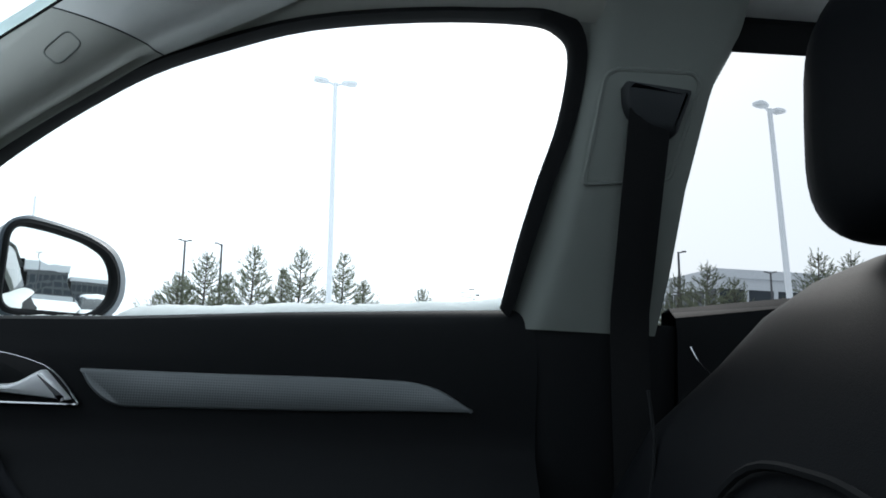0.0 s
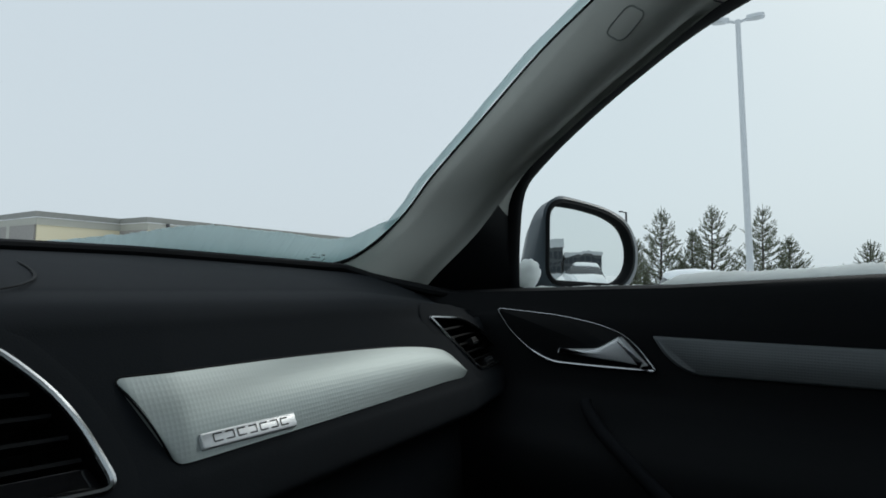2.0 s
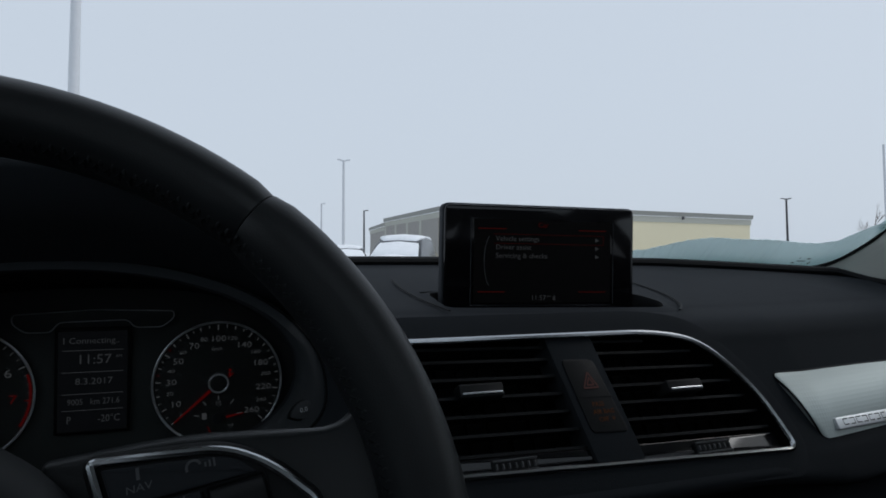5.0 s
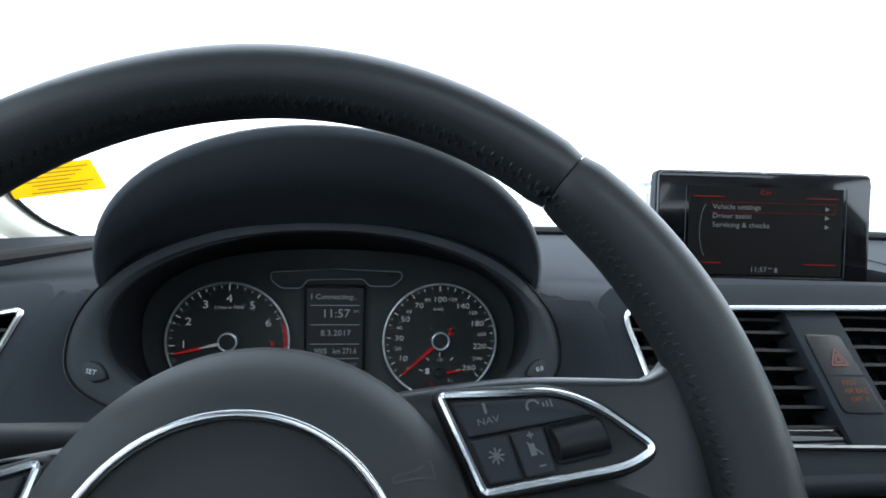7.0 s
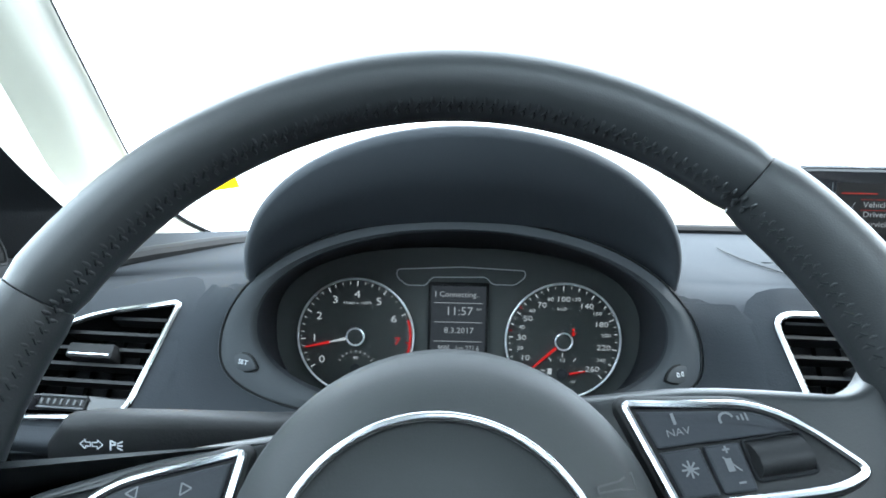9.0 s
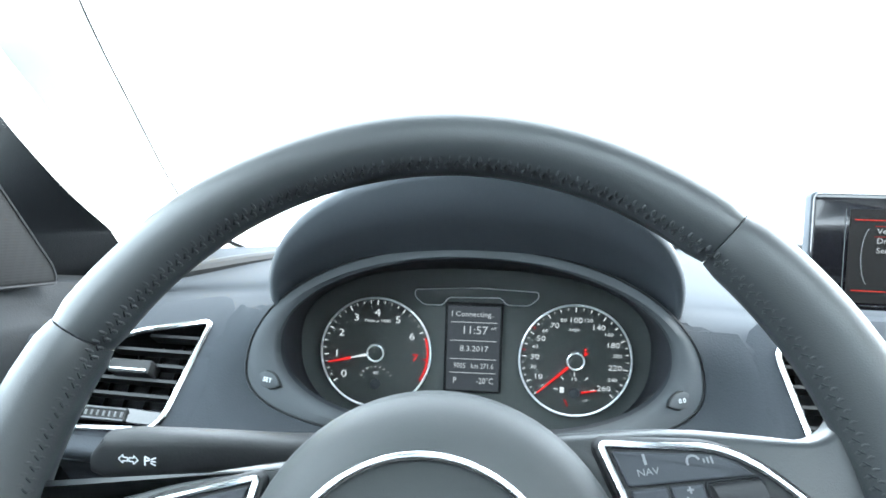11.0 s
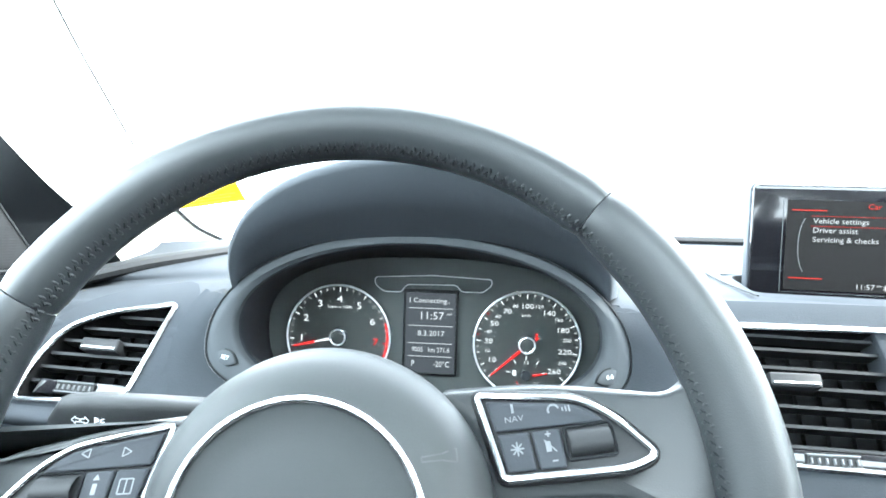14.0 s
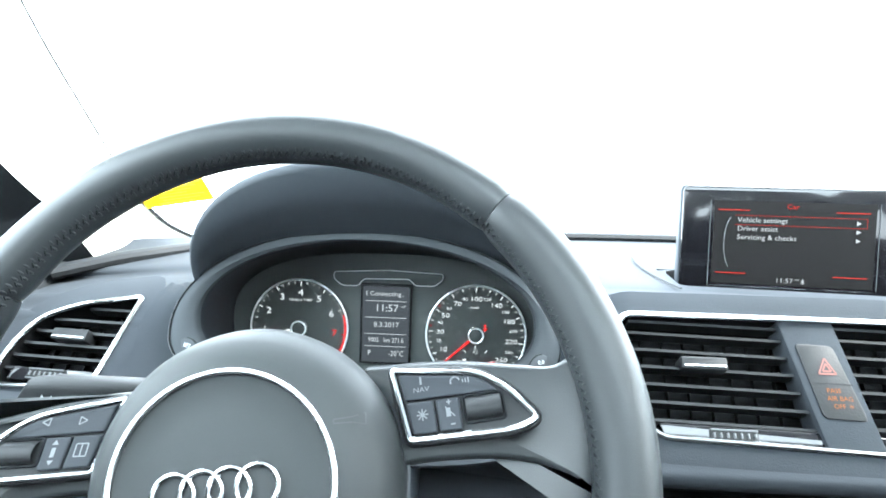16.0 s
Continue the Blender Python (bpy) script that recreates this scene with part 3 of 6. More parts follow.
vent_knob(vr, 0.602, 1.137, 0.02)
thumbwheel(vr, 0.632, 1.1125)

# silver trim panel with badge
TRIM_TOP = [(0.0, 0.1365, 1.1505), (0.3, 0.274, 1.1495), (0.62, 0.41, 1.1455), (0.82, 0.486, 1.1385), (0.93, 0.5135, 1.1295), (0.98, 0.524, 1.118), (1.0, 0.5275, 1.1115)]
TRIM_LOW = [(0.0, 0.1605, 1.104), (0.3, 0.28, 1.1045), (0.62, 0.41, 1.106), (0.82, 0.478, 1.107), (0.93, 0.512, 1.1065), (0.98, 0.5245, 1.1075), (1.0, 0.5275, 1.1095)]
TRIM_TOP, TRIM_LOW = [[tuple(p) for p in smooth_path(q, 6)] for q in (TRIM_TOP, TRIM_LOW)]
bm = bmesh.new()
rows = []
for i in range(61):
    u = 0.5 - 0.5 * math.cos(math.pi * lerp(0.006, 0.994, i / 60))
    a = [curve_at([(q[0], q[k]) for q in TRIM_TOP], u) for k in (1, 2)]
    b = [curve_at([(q[0], q[k]) for q in TRIM_LOW], u) for k in (1, 2)]
    # rounded corners
    e = min(u, 1 - u) * 0.36
    pull = 0.004 - math.sqrt(max(0, 0.004 ** 2 - max(0, 0.004 - e) ** 2))
    cut = min(0.45, pull / max(0.01, math.hypot(a[0] - b[0], a[1] - b[1])))
    a, b = [lerp(p, q, cut) for p, q in zip(a, b)], [lerp(q, p, cut) for p, q in zip(a, b)]
    row = [on_dash(a[0], a[1], -0.003)]
    for j in range(25):
        v = j / 24
        lift = 0.001 + 0.0038 * math.sin(math.pi * v)
        row.append(on_dash(lerp(a[0], b[0], v), lerp(a[1], b[1], v), lift))
    row.append(on_dash(b[0], b[1], -0.003))
    rows.append(row)
grid(bm, rows)
for r in (rows[0], rows[-1]):
    bm.faces.new([bm.verts.new(q) for q in r])
trim = part("trim_panel", bm, M_TRIM, dashboard, "pressed silver trim panel")
bm = bmesh.new()
border = [r[1] for r in rows] + rows[-1][2:-1] + [r[-2] for r in rows[::-1]] + rows[0][-3:1:-1]
tube(bm, [Vector(p) + Vector((0, 0.0012, 0)) for p in border], 0.0011, 6, closed=True)
part("trim_gap", bm, M_VENT, trim, "dark gap round the trim")
bm = bmesh.new()
slab(bm, rounded([(0.1755, 1.1155), (0.176, 1.1075), (0.254, 1.106), (0.2545, 1.1142)], 0.0012, 3), 0.001, 0.0052, 0.0008, on_dash)
badge = part("badge", bm, M_LEVER, trim, "satin silver badge plate")
bm = bmesh.new()
for i in range(7):
    a = 0.184 + i * 0.0092
    for h in (-0.0019, 0.0019):
        bar(bm, a, 1.1117 - 0.0002 * i + h, a + 0.0066, 1.1116 - 0.0002 * i + h, 0.0007, on_dash, 0.0055)
    bar(bm, a + 0.0003 + 0.006 * (i % 2), 1.1098 - 0.0002 * i, a + 0.0003 + 0.006 * (i % 2), 1.1136 - 0.0002 * i, 0.0007, on_dash, 0.0055)
tagged(part("engraved_line", bm, M_BEZEL, badge), kind="stuff")

# lower middle panel
bm = bmesh.new()
RADIO = basis((-0.02, 0.607, 1.03), (1, 0, 0), (0, 0.12, 1))
slab(bm, rounded([(-0.13, -0.06), (0.13, -0.06), (0.14, 0.028), (-0.14, 0.028)], 0.012, 5), -0.02, 0.012, 0.003, RADIO)
part("radio_panel", bm, M_DASH_LOW, dashboard)

# ---- instrument cluster ----
CL = basis((-0.365, 0.764, 1.14), (1, 0, 0), (0, 0, 1))
cluster = thing("instrument_cluster", (-0.365, 0.7, 1.06), "instrument cluster with two round dials under a black hood", "instrument cluster")
bm = bmesh.new()
inner = lambda w, back: leaning(ring_of(-0.3675, 1.169, 0.1342 + w, 0.0614 + w, 0.0552 + w, 0, 2.3, 2.0), back)
grid(bm, [bezel_ring(0.0005, 0.012), bezel_ring(0, 0.001), bezel_ring(-0.0008, 0.0002), bezel_ring(-0.006, -0.0004), inner(0.0035, 0.0008), inner(0.001, 0.003), inner(0, 0.0075)], close_u=True)
part("bezel", bm, M_BEZEL, cluster)
bm = bmesh.new()
low = [k for k in range(-N // 2, N // 2) if bezel_ring()[k][2] < 1.204]
low = sorted(low, key=lambda k: (k + N // 4) % N)
i0 = next(i for i in range(len(low)) if (low[i] - low[i - 1]) % N != 1)
low = low[i0:] + low[:i0]
rows = []
for d, lift in ((0.03, -0.003), (0.0295, 0.0006), (0.026, 0.0008), (0.0225, 0.0008), (0.0195, 0.0008), (0.016, 0.0008), (0.011, 0.0008), (0.006, 0.0008), (0.001, 0.0006)):
    ring = shrink([tuple(p) for p in BEZEL_EDGE], -d)
    rows.append([pad_point(ring[k][0], min(ring[k][1], 1.188 + 0.3 * max(0, 0.02 - d)), lift) for k in low])
grid(bm, rows)
part("surround", bm, M_DASH, cluster, "grey dash surround")
bm = bmesh.new()
tube(bm, bezel_ring(0.0004, 0.0004), 0.0008, 6, closed=True)
part("bezel_joint", bm, M_RUBBER, cluster)
bm = bmesh.new()
grid(bm, [inner(0, 0.0075), inner(-0.0012, 0.011), ring_of(-0.366, 1.146, 0.153, 0.07, 0.082, 0.76, 2.5), ring_of(-0.366, 1.146, 0.152, 0.069, 0.081, 0.77, 2.5)], close_u=True)
part("recess", bm, M_RECESS, cluster, "black recess wall")
bm = bmesh.new()
bm.faces.new([bm.verts.new(p) for p in ring_of(-0.366, 1.146, 0.154, 0.072, 0.083, 0.768, 2.5)])
part("panel", bm, M_PANEL, cluster)

# hood over the dials
bm = bmesh.new()
H = [math.pi * (k / 48) for k in range(49)]


def arch(hw, z0, up, y0, dip, cx=-0.369):
    return [(cx + hw * math.cos(a), y0 - dip * math.sin(a), z0 + (up - 0.002) * math.sin(a) ** 0.95) for a in H]


rows = [arch(0.1315, 1.191, 0.042, 0.672, 0, -0.3675), arch(0.1355, 1.193, 0.066, 0.658, 0.032, -0.3675), arch(0.138, 1.195, 0.0893, 0.655, 0.064, -0.3675), arch(0.1405, 1.196, 0.0945, 0.658, 0.067, -0.3675), arch(0.1435, 1.1965, 0.0965, 0.664, 0.065, -0.3675), arch(0.147, 1.196, 0.096, 0.674, 0.059, -0.3675), arch(0.1545, 1.193, 0.092, 0.703, 0.038, -0.3675), arch(0.165, 1.187, 0.079, 0.77, 0.01, -0.3675), arch(0.175, 1.184, 0.058, 0.86, 0), arch(0.182, 1.19, 0.035, 0.95, 0)]
grid(bm, rows)
part("hood", bm, M_HOOD, cluster, "matt black hood", angle=130)


def dial(cx, name, label):
    bm = bmesh.new()
    slab(bm, circle(cx, 0, 0.047, n=64), -0.002, 0.0005, 0.0, CL)
    d = part(name, bm, M_DIAL, cluster, label)
    bm = bmesh.new()
    tube(bm, [CL @ Vector((x, y, 0.002)) for x, y in circle(cx, 0, 0.0477, n=72)], 0.00095, 8, closed=True)
    part("dial_rim", bm, M_LEVER, d, "bright dial rim")
    bm = bmesh.new()
    slab(bm, circle(cx, 0, 0.0082, n=32), 0.0, 0.005, 0.0018, CL)
    part("needle_hub", bm, M_PRINT, d, "grey hub ring")
    bm = bmesh.new()
    tube(bm, [CL @ Vector((x, y, 0.005)) for x, y in circle(cx, 0, 0.007, n=32)], 0.0008, 6, closed=True)
    part("hub_edge", bm, M_LEVER, d, "bright hub edge")
    bm = bmesh.new()
    slab(bm, circle(cx, 0, 0.0062, n=32), 0.004, 0.0056, 0.0006, CL)
    part("hub_cap", bm, M_DIAL, d)
    return d


def around(cx, r, deg):
    return cx + r * math.cos(radians(deg)), r * math.sin(radians(deg))


rev = dial(-0.086, "rev_counter", "round rev counter dial with white numerals")
spd = dial(0.086, "speedometer", "round speedometer dial with white numerals")
bm, red = bmesh.new(), bmesh.new()
for i in range(8):
    a = 216 - 31.8 * i
    letters(red if i == 7 else bm, str(i), 0.0088, CL @ pose(*around(-0.086, 0.0345, a), 0.001), squeeze=1.25)
    for k in range(4):
        t = a - 31.8 / 4 * k
        if i == 7 and k:
            continue
        r0 = 0.0415 if k == 0 else 0.043
        bar(red if t < 0 else bm, *around(-0.086, r0, t), *around(-0.086, 0.0458, t), 0.0009 if k == 0 else 0.0005, CL, 0.001)
letters(bm, "1/min x 1000", 0.004, CL @ pose(-0.0855, 0.0275, 0.001), squeeze=1.1)
for k in range(9):
    t = 150 - 15 * k
    bar(bm, -0.086 + 0.014 * math.cos(radians(t)), -0.028 + 0.014 * math.sin(radians(t)), -0.086 + 0.0165 * math.cos(radians(t)), -0.028 + 0.0165 * math.sin(radians(t)), 0.0005, CL, 0.001)
letters(bm, "90", 0.0045, CL @ pose(-0.086, -0.0185, 0.001))
for k in range(14):
    t = 18 - 3.5 * k
    if t > -30:
        bar(red, *around(-0.086, 0.0452, t), *around(-0.086, 0.0452, t - 3.5), 0.0016, CL, 0.0012)
tagged(part("dial_print", bm, M_WHITE, rev, "white printed numerals with a glow of their own", smooth=False), kind="stuff")
part("red_zone", red, M_RED, rev, "red zone", smooth=False)
SPEED = [(0, 222), (10, 206), (20, 191), (30, 177), (40, 163), (50, 149), (60, 137), (70, 122), (80, 108), (100, 91), (120, 74), (140, 57), (160, 40), (180, 24), (200, 8), (220, -9), (240, -26), (260, -43)]
bm, red = bmesh.new(), bmesh.new()
for v, a in SPEED:
    big = v in (10, 30, 50, 70, 100, 140, 180, 220, 260)
    letters(bm, str(v), 0.0067 if big else 0.0045, CL @ pose(*around(0.086, 0.0345 if big else 0.036, a), 0.001), squeeze=1.2)
    (bar)(bm, *around(0.086, 0.0415 if big else 0.043, a), *around(0.086, 0.0458, a), 0.0009, CL, 0.001)
for (v, a), (w, b) in zip(SPEED, SPEED[1:]):
    bar(red if v in (30, 50) else bm, *around(0.086, 0.0435, (a + b) / 2), *around(0.086, 0.0458, (a + b) / 2), 0.0006, CL, 0.001)
letters(bm, "km/h", 0.0042, CL @ pose(0.0845, 0.0265, 0.001))
letters(bm, "1/2", 0.0042, CL @ pose(0.086, -0.0165, 0.001))
letters(bm, "1/1", 0.0038, CL @ pose(0.0955, -0.0345, 0.001))
for k in range(5):
    t = 170 - 40 * k
    bar(bm, 0.086 + 0.014 * math.cos(radians(t)), -0.028 + 0.014 * math.sin(radians(t)), 0.086 + 0.018 * math.cos(radians(t)), -0.028 + 0.018 * math.sin(radians(t)), 0.0008, CL, 0.001)
box(bm, (0.074, -0.0285, 0.0008), (0.0775, -0.0235, 0.0011), 0, CL)
bar(red, 0.078, -0.034, 0.081, -0.04, 0.0007, CL, 0.001)
bar(red, 0.0945, 0.0045, 0.0945, 0.0075, 0.002, CL, 0.001)
strip(red, circle(0.0945, 0.0093, 0.0012, n=10), CL, 0.001)
bar(red, 0.0925, 0.003, 0.0972, 0.0068, 0.0006, CL, 0.0012)
tagged(part("dial_print", bm, M_WHITE, spd, "white printed numerals with a glow of their own", smooth=False), kind="stuff")
tagged(part("warning_marks", red, M_RED, spd, "red warning marks", smooth=False), kind="stuff")
bm = bmesh.new()
slab(bm, circle(0.086, -0.028, 0.0045, n=24), 0, 0.004, 0.001, CL)
part("small_hub", bm, M_BEZEL, spd)
bm = bmesh.new()
slab(bm, circle(-0.086, -0.028, 0.0045, n=24), 0, 0.004, 0.001, CL)
part("small_hub", bm, M_BEZEL, rev)


def needle(d, cx, cy, deg, r0, r1, w, tip_red):
    bm = bmesh.new()
    a = Vector((math.cos(radians(deg)), math.sin(radians(deg))))
    s = Vector((-a.y, a.x))
    p = [Vector((cx, cy)) + a * r0 + s * w, Vector((cx, cy)) + a * r0 - s * w, Vector((cx, cy)) + a * r1 - s * w * 0.35, Vector((cx, cy)) + a * r1 + s * w * 0.35]
    slab(bm, [tuple(q) for q in p], 0.0035, 0.0045, 0.0, CL)
    part("needle", bm, M_RED if tip_red else M_WHITE, d, "red needle" if tip_red else "white needle root")


needle(rev, -0.086, 0, 193, 0.022, 0.0425, 0.0011, True)
needle(rev, -0.086, 0, 193, 0.008, 0.022, 0.0013, False)
needle(spd, 0.086, 0, 222, 0.008, 0.043, 0.0012, True)
needle(spd, 0.086, -0.028, 10, 0.006, 0.019, 0.0008, True)
# middle display
bm = bmesh.new()
slab(bm, rounded([(-0.0265, -0.032), (0.0235, -0.032), (0.0235, 0.0465), (-0.0265, 0.0465)], 0.0015, 2), -0.002, 0.0006, 0.0004, CL)
info = part("display_frame", bm, M_BLACK, cluster)
bm = bmesh.new()
box(bm, (-0.0242, -0.03, 0), (0.0212, 0.0435, 0.0012), 0, CL)
part("display_glass", bm, M_LCD, info, "small grey display")
bm = bmesh.new()
for text, y, s in (("Connecting..", 0.0365, 0.0062), ("11:57", 0.0225, 0.0098), ("8.3.2017", 0.0065, 0.0068), ("9005   km 271.6", -0.0085, 0.0064), ("P          -20\u00b0C", -0.0215, 0.0075)):
    letters(bm, text, s, CL @ pose(-0.0008, y, 0.0016), squeeze=1.06 if len(text) < 13 else 0.82)
letters(bm, "AM", 0.003, CL @ pose(0.0155, 0.0245, 0.0016))
for y in (0.0295, 0.0135, -0.0025, -0.0145):
    bar(bm, -0.0215, y, 0.0185, y, 0.0005, CL, 0.0016)
bar(bm, -0.0205, 0.0345, -0.0205, 0.039, 0.0007, CL, 0.0016)
part("display_text", bm, M_LCDTXT, info, "pale display text", smooth=False)
# lamp strip over the display
bm = bmesh.new()
LAMPS = rounded([(-0.053, 0.05), (-0.045, 0.0435), (-0.029, 0.0435), (-0.024, 0.0505), (0.021, 0.0515), (0.026, 0.0455), (0.045, 0.0455), (0.053, 0.052), (0.053, 0.0575), (0, 0.0595), (-0.053, 0.0565)], 0.003, 3)
slab(bm, LAMPS, -0.002, 0.0012, 0.0006, CL)
lamps = part("lamp_strip", bm, M_PANEL, cluster)
bm = bmesh.new()
tube(bm, [CL @ Vector((x, y, 0.0018)) for x, y in LAMPS], 0.0005, 6, closed=True)
part("strip_outline", bm, M_ICON, lamps, "thin bright outline")


def leaf(w, h, n=12):
    """A pointed oval, w wide and h high."""
    half = [(w * (k / n - 0.5), h / 2 * math.sin(math.pi * k / n) ** 0.8) for k in range(n + 1)]
    return half[::-1] + [(x, -y) for x, y in half[1:-1]]


def bezel_button(x, z, text, turn):
    m = basis((x, bezel_y(x, z) + 0.001, z), (1, 0.12 * turn, 0), (0, 0.22, 1)) @ pose(0, 0, 0, 0, 0, 22 * turn)
    bm = bmesh.new()
    slab(bm, leaf(0.0217, 0.013), -0.006, 0.001, 0.0006, m)
    b = part("button", bm, M_VENT, cluster, "black button surround")
    bm = bmesh.new()
    slab(bm, leaf(0.0188, 0.0104), 0.0, 0.0018, 0.0006, m)
    part("button_cap", bm, M_BEZEL, b)
    bm = bmesh.new()
    letters(bm, text, 0.0042, m @ pose(0, 0, 0.0022, 0, 0, -12 * turn))
    part("button_print", bm, M_ICON, b, smooth=False)


bezel_button(-0.5062, 1.1441, "SET", -1)
bezel_button(-0.2299, 1.1441, "0.0", 1)

# ---- pop-up display ----
SC = basis((0.0015, 0.7462, 1.2385), (0.192, -0.022, -0.001), (0, 0.006, 1))
screen = thing("pop_up_display", (-0.003, 0.75, 1.17), "black pop-up display showing a lit car menu on the dash top", "display")
bm = bmesh.new()
slab(bm, rounded([(-0.094, -0.057), (0.094, -0.057), (0.094, 0.0498), (-0.094, 0.0498)], [0.003, 0.003, 0.006, 0.006], 5), -0.012, 0.0, 0.0015, SC)
part("housing", bm, M_GLOSS, screen, "gloss black housing")
bm = bmesh.new()
slab(bm, rounded([(-0.0955, -0.057), (0.0955, -0.057), (0.0955, 0.0512), (-0.0955, 0.0512)], 0.0065, 5), -0.0145, -0.003, 0.001, SC)
part("rim", bm, M_HOOD, screen, "dark satin edge")
bm = bmesh.new()
box(bm, (-0.0665, -0.039, -0.001), (0.069, 0.037, 0.0006), 0, SC)
glassp = part("screen_glass", bm, M_SCREEN, screen, "lit menu screen")
bm = bmesh.new()
for text, y in (("Vehicle settings", 0.0195), ("Driver assist", 0.0117), ("Servicing & checks", 0.0039)):
    letters(bm, text, 0.0064, SC @ pose(-0.0462, y, 0.0012), "LEFT", 1.06)
    strip(bm, [(0.053, y - 0.002), (0.057, y), (0.053, y + 0.002)], SC, 0.0012)
letters(bm, "11:57", 0.0062, SC @ pose(-0.004, -0.0345, 0.0012), "CENTER", 1.1)
letters(bm, "AM", 0.0026, SC @ pose(0.0065, -0.0333, 0.0012))
bar(bm, 0.0115, -0.037, 0.0115, -0.032, 0.0008, SC, 0.0012)
bar(bm, 0.01, -0.036, 0.013, -0.0333, 0.0006, SC, 0.0012)
bar(bm, 0.01, -0.0333, 0.013, -0.036, 0.0006, SC, 0.0012)
tagged(part("menu_text", bm, M_SCRTXT, glassp, "white menu text", smooth=False), kind="stuff")
bm = bmesh.new()
letters(bm, "Car", 0.0062, SC @ pose(0.0, 0.0325, 0.0012), "CENTER", 1.1)
for a, b, y in ((-0.063, -0.036, 0.0285), (0.036, 0.064, 0.0285), (-0.063, -0.037, -0.029), (0.036, 0.064, -0.029)):
    bar(bm, a, y, b, y, 0.0008, SC, 0.0012)
for a, b, c, d in ((-0.048, 0.0237, 0.0615, 0.0237), (-0.048, 0.0152, 0.0615, 0.0152), (0.0615, 0.0237, 0.0615, 0.0152)):
    bar(bm, a, b, c, d, 0.0003, SC, 0.0012)
tagged(part("menu_marks", bm, M_SCRRED, glassp, "red menu lines", smooth=False), kind="stuff")
bm = bmesh.new()
arc = [(-0.0495 - 0.0075 * math.cos(t), -0.001 + 0.024 * math.sin(t)) for t in [lerp(-1.2, 1.2, k / 16) for k in range(17)]]
for p, q in zip(arc, arc[1:]):
    bar(bm, *p, *q, 0.0005, SC, 0.0012)
part("menu_arc", bm, M_PRINT, glassp, smooth=False)
for x in (-0.0695, 0.072):
    bm = bmesh.new()
    bar(bm, x, -0.04, x, 0.037, 0.0006, SC, 0.0005)
    part("glass_edge_line", bm, M_BEZEL, screen, smooth=False)
bm = bmesh.new()
bar(bm, -0.07, -0.0412, 0.07, -0.0412, 0.0007, SC, 0.0005)
part("glass_edge_line", bm, M_CHROME, screen, smooth=False)
# well in the dash top round the display
bm = bmesh.new()
top = lambda x, y: 1.1985 + 0.1 * (y - 0.69)
grid(bm, [[(x, y, top(x, y) - 0.0052) for x, y in shrink(WELL, -0.026)], [(x, y, top(x, y) - 0.0022) for x, y in shrink(WELL, -0.014)], [(x, y, top(x, y) - 0.0004) for x, y in shrink(WELL, -0.004)], [(x, y, top(x, y)) for x, y in WELL]], close_u=True)
part("well_apron", bm, M_DASH, screen, "grey dash apron round the display")
bm = bmesh.new()
grid(bm, [[(x, y, top(x, y)) for x, y in WELL], [(x, y, 1.172) for x, y in shrink(WELL, 0.002)]], close_u=True)
bm.faces.new([bm.verts.new((x, y, 1.173)) for x, y in WELL])
well = part("display_well", bm, M_VENT, screen, "black well in the dash top")
for pts in ([(0.0945, 0.671), (0.118, 0.697), (0.142, 0.742), (0.158, 0.795), (0.169, 0.85)], [(-0.112, 0.69), (-0.118, 0.74), (-0.118, 0.8), (-0.11, 0.86)]):
    bm = bmesh.new()
    tube(bm, [(p.x, p.y, 1.2005 + 0.1 * (p.y - 0.7) + 0.0002) for p in smooth_path([(x, y, 0) for x, y in pts], 5)], 0.0011, 6, flatten=0.6)
    part("lid_joint", bm, M_RUBBER, well)

# ---- steering wheel ----
WC = Vector((-0.3779, 0.4411, 1.1379))
WB = basis(WC, (1, -0.03, 0), (0, 0.3523, 0.9359))
WM = WB @ pose(0, 0, 0, 0, 0, 11.2)
wheel = thing("steering_wheel", WC, "black leather steering wheel with a round hub and chrome-trimmed spokes", "steering wheel")
RIM = 0.1634


def rim_r(deg):
    return curve_at([(0, 0.0142), (20, 0.014), (38, 0.0136), (51, 0.0138), (58, 0.0145), (75, 0.0152), (90, 0.0152), (130, 0.014), (180, 0.014)], abs((deg - 90 + 180) % 360 - 180))


def rim_arc(name, a0, a1, mat, grow=0.0, label=""):
    bm = bmesh.new()
    n = max(6, int((a1 - a0) / 2.5))
    rows = []
    for i in range(n + 1):
        d = lerp(a0, a1, i / n)
        end = min(i, n - i)
        r = rim_r(d) + grow - (0.0012 if end == 0 else 0)
        c, s = math.cos(radians(d)), math.sin(radians(d))
        rows.append([WM @ Vector(((RIM + r * 0.96 * math.cos(t)) * c, (RIM + r * 0.96 * math.cos(t)) * s, r * 1.08 * math.sin(t))) for t in [2 * math.pi * k / 28 for k in range(28)]])
    grid(bm, rows, close_u=True, cap=True)
    return part(name, bm, mat, wheel, label)


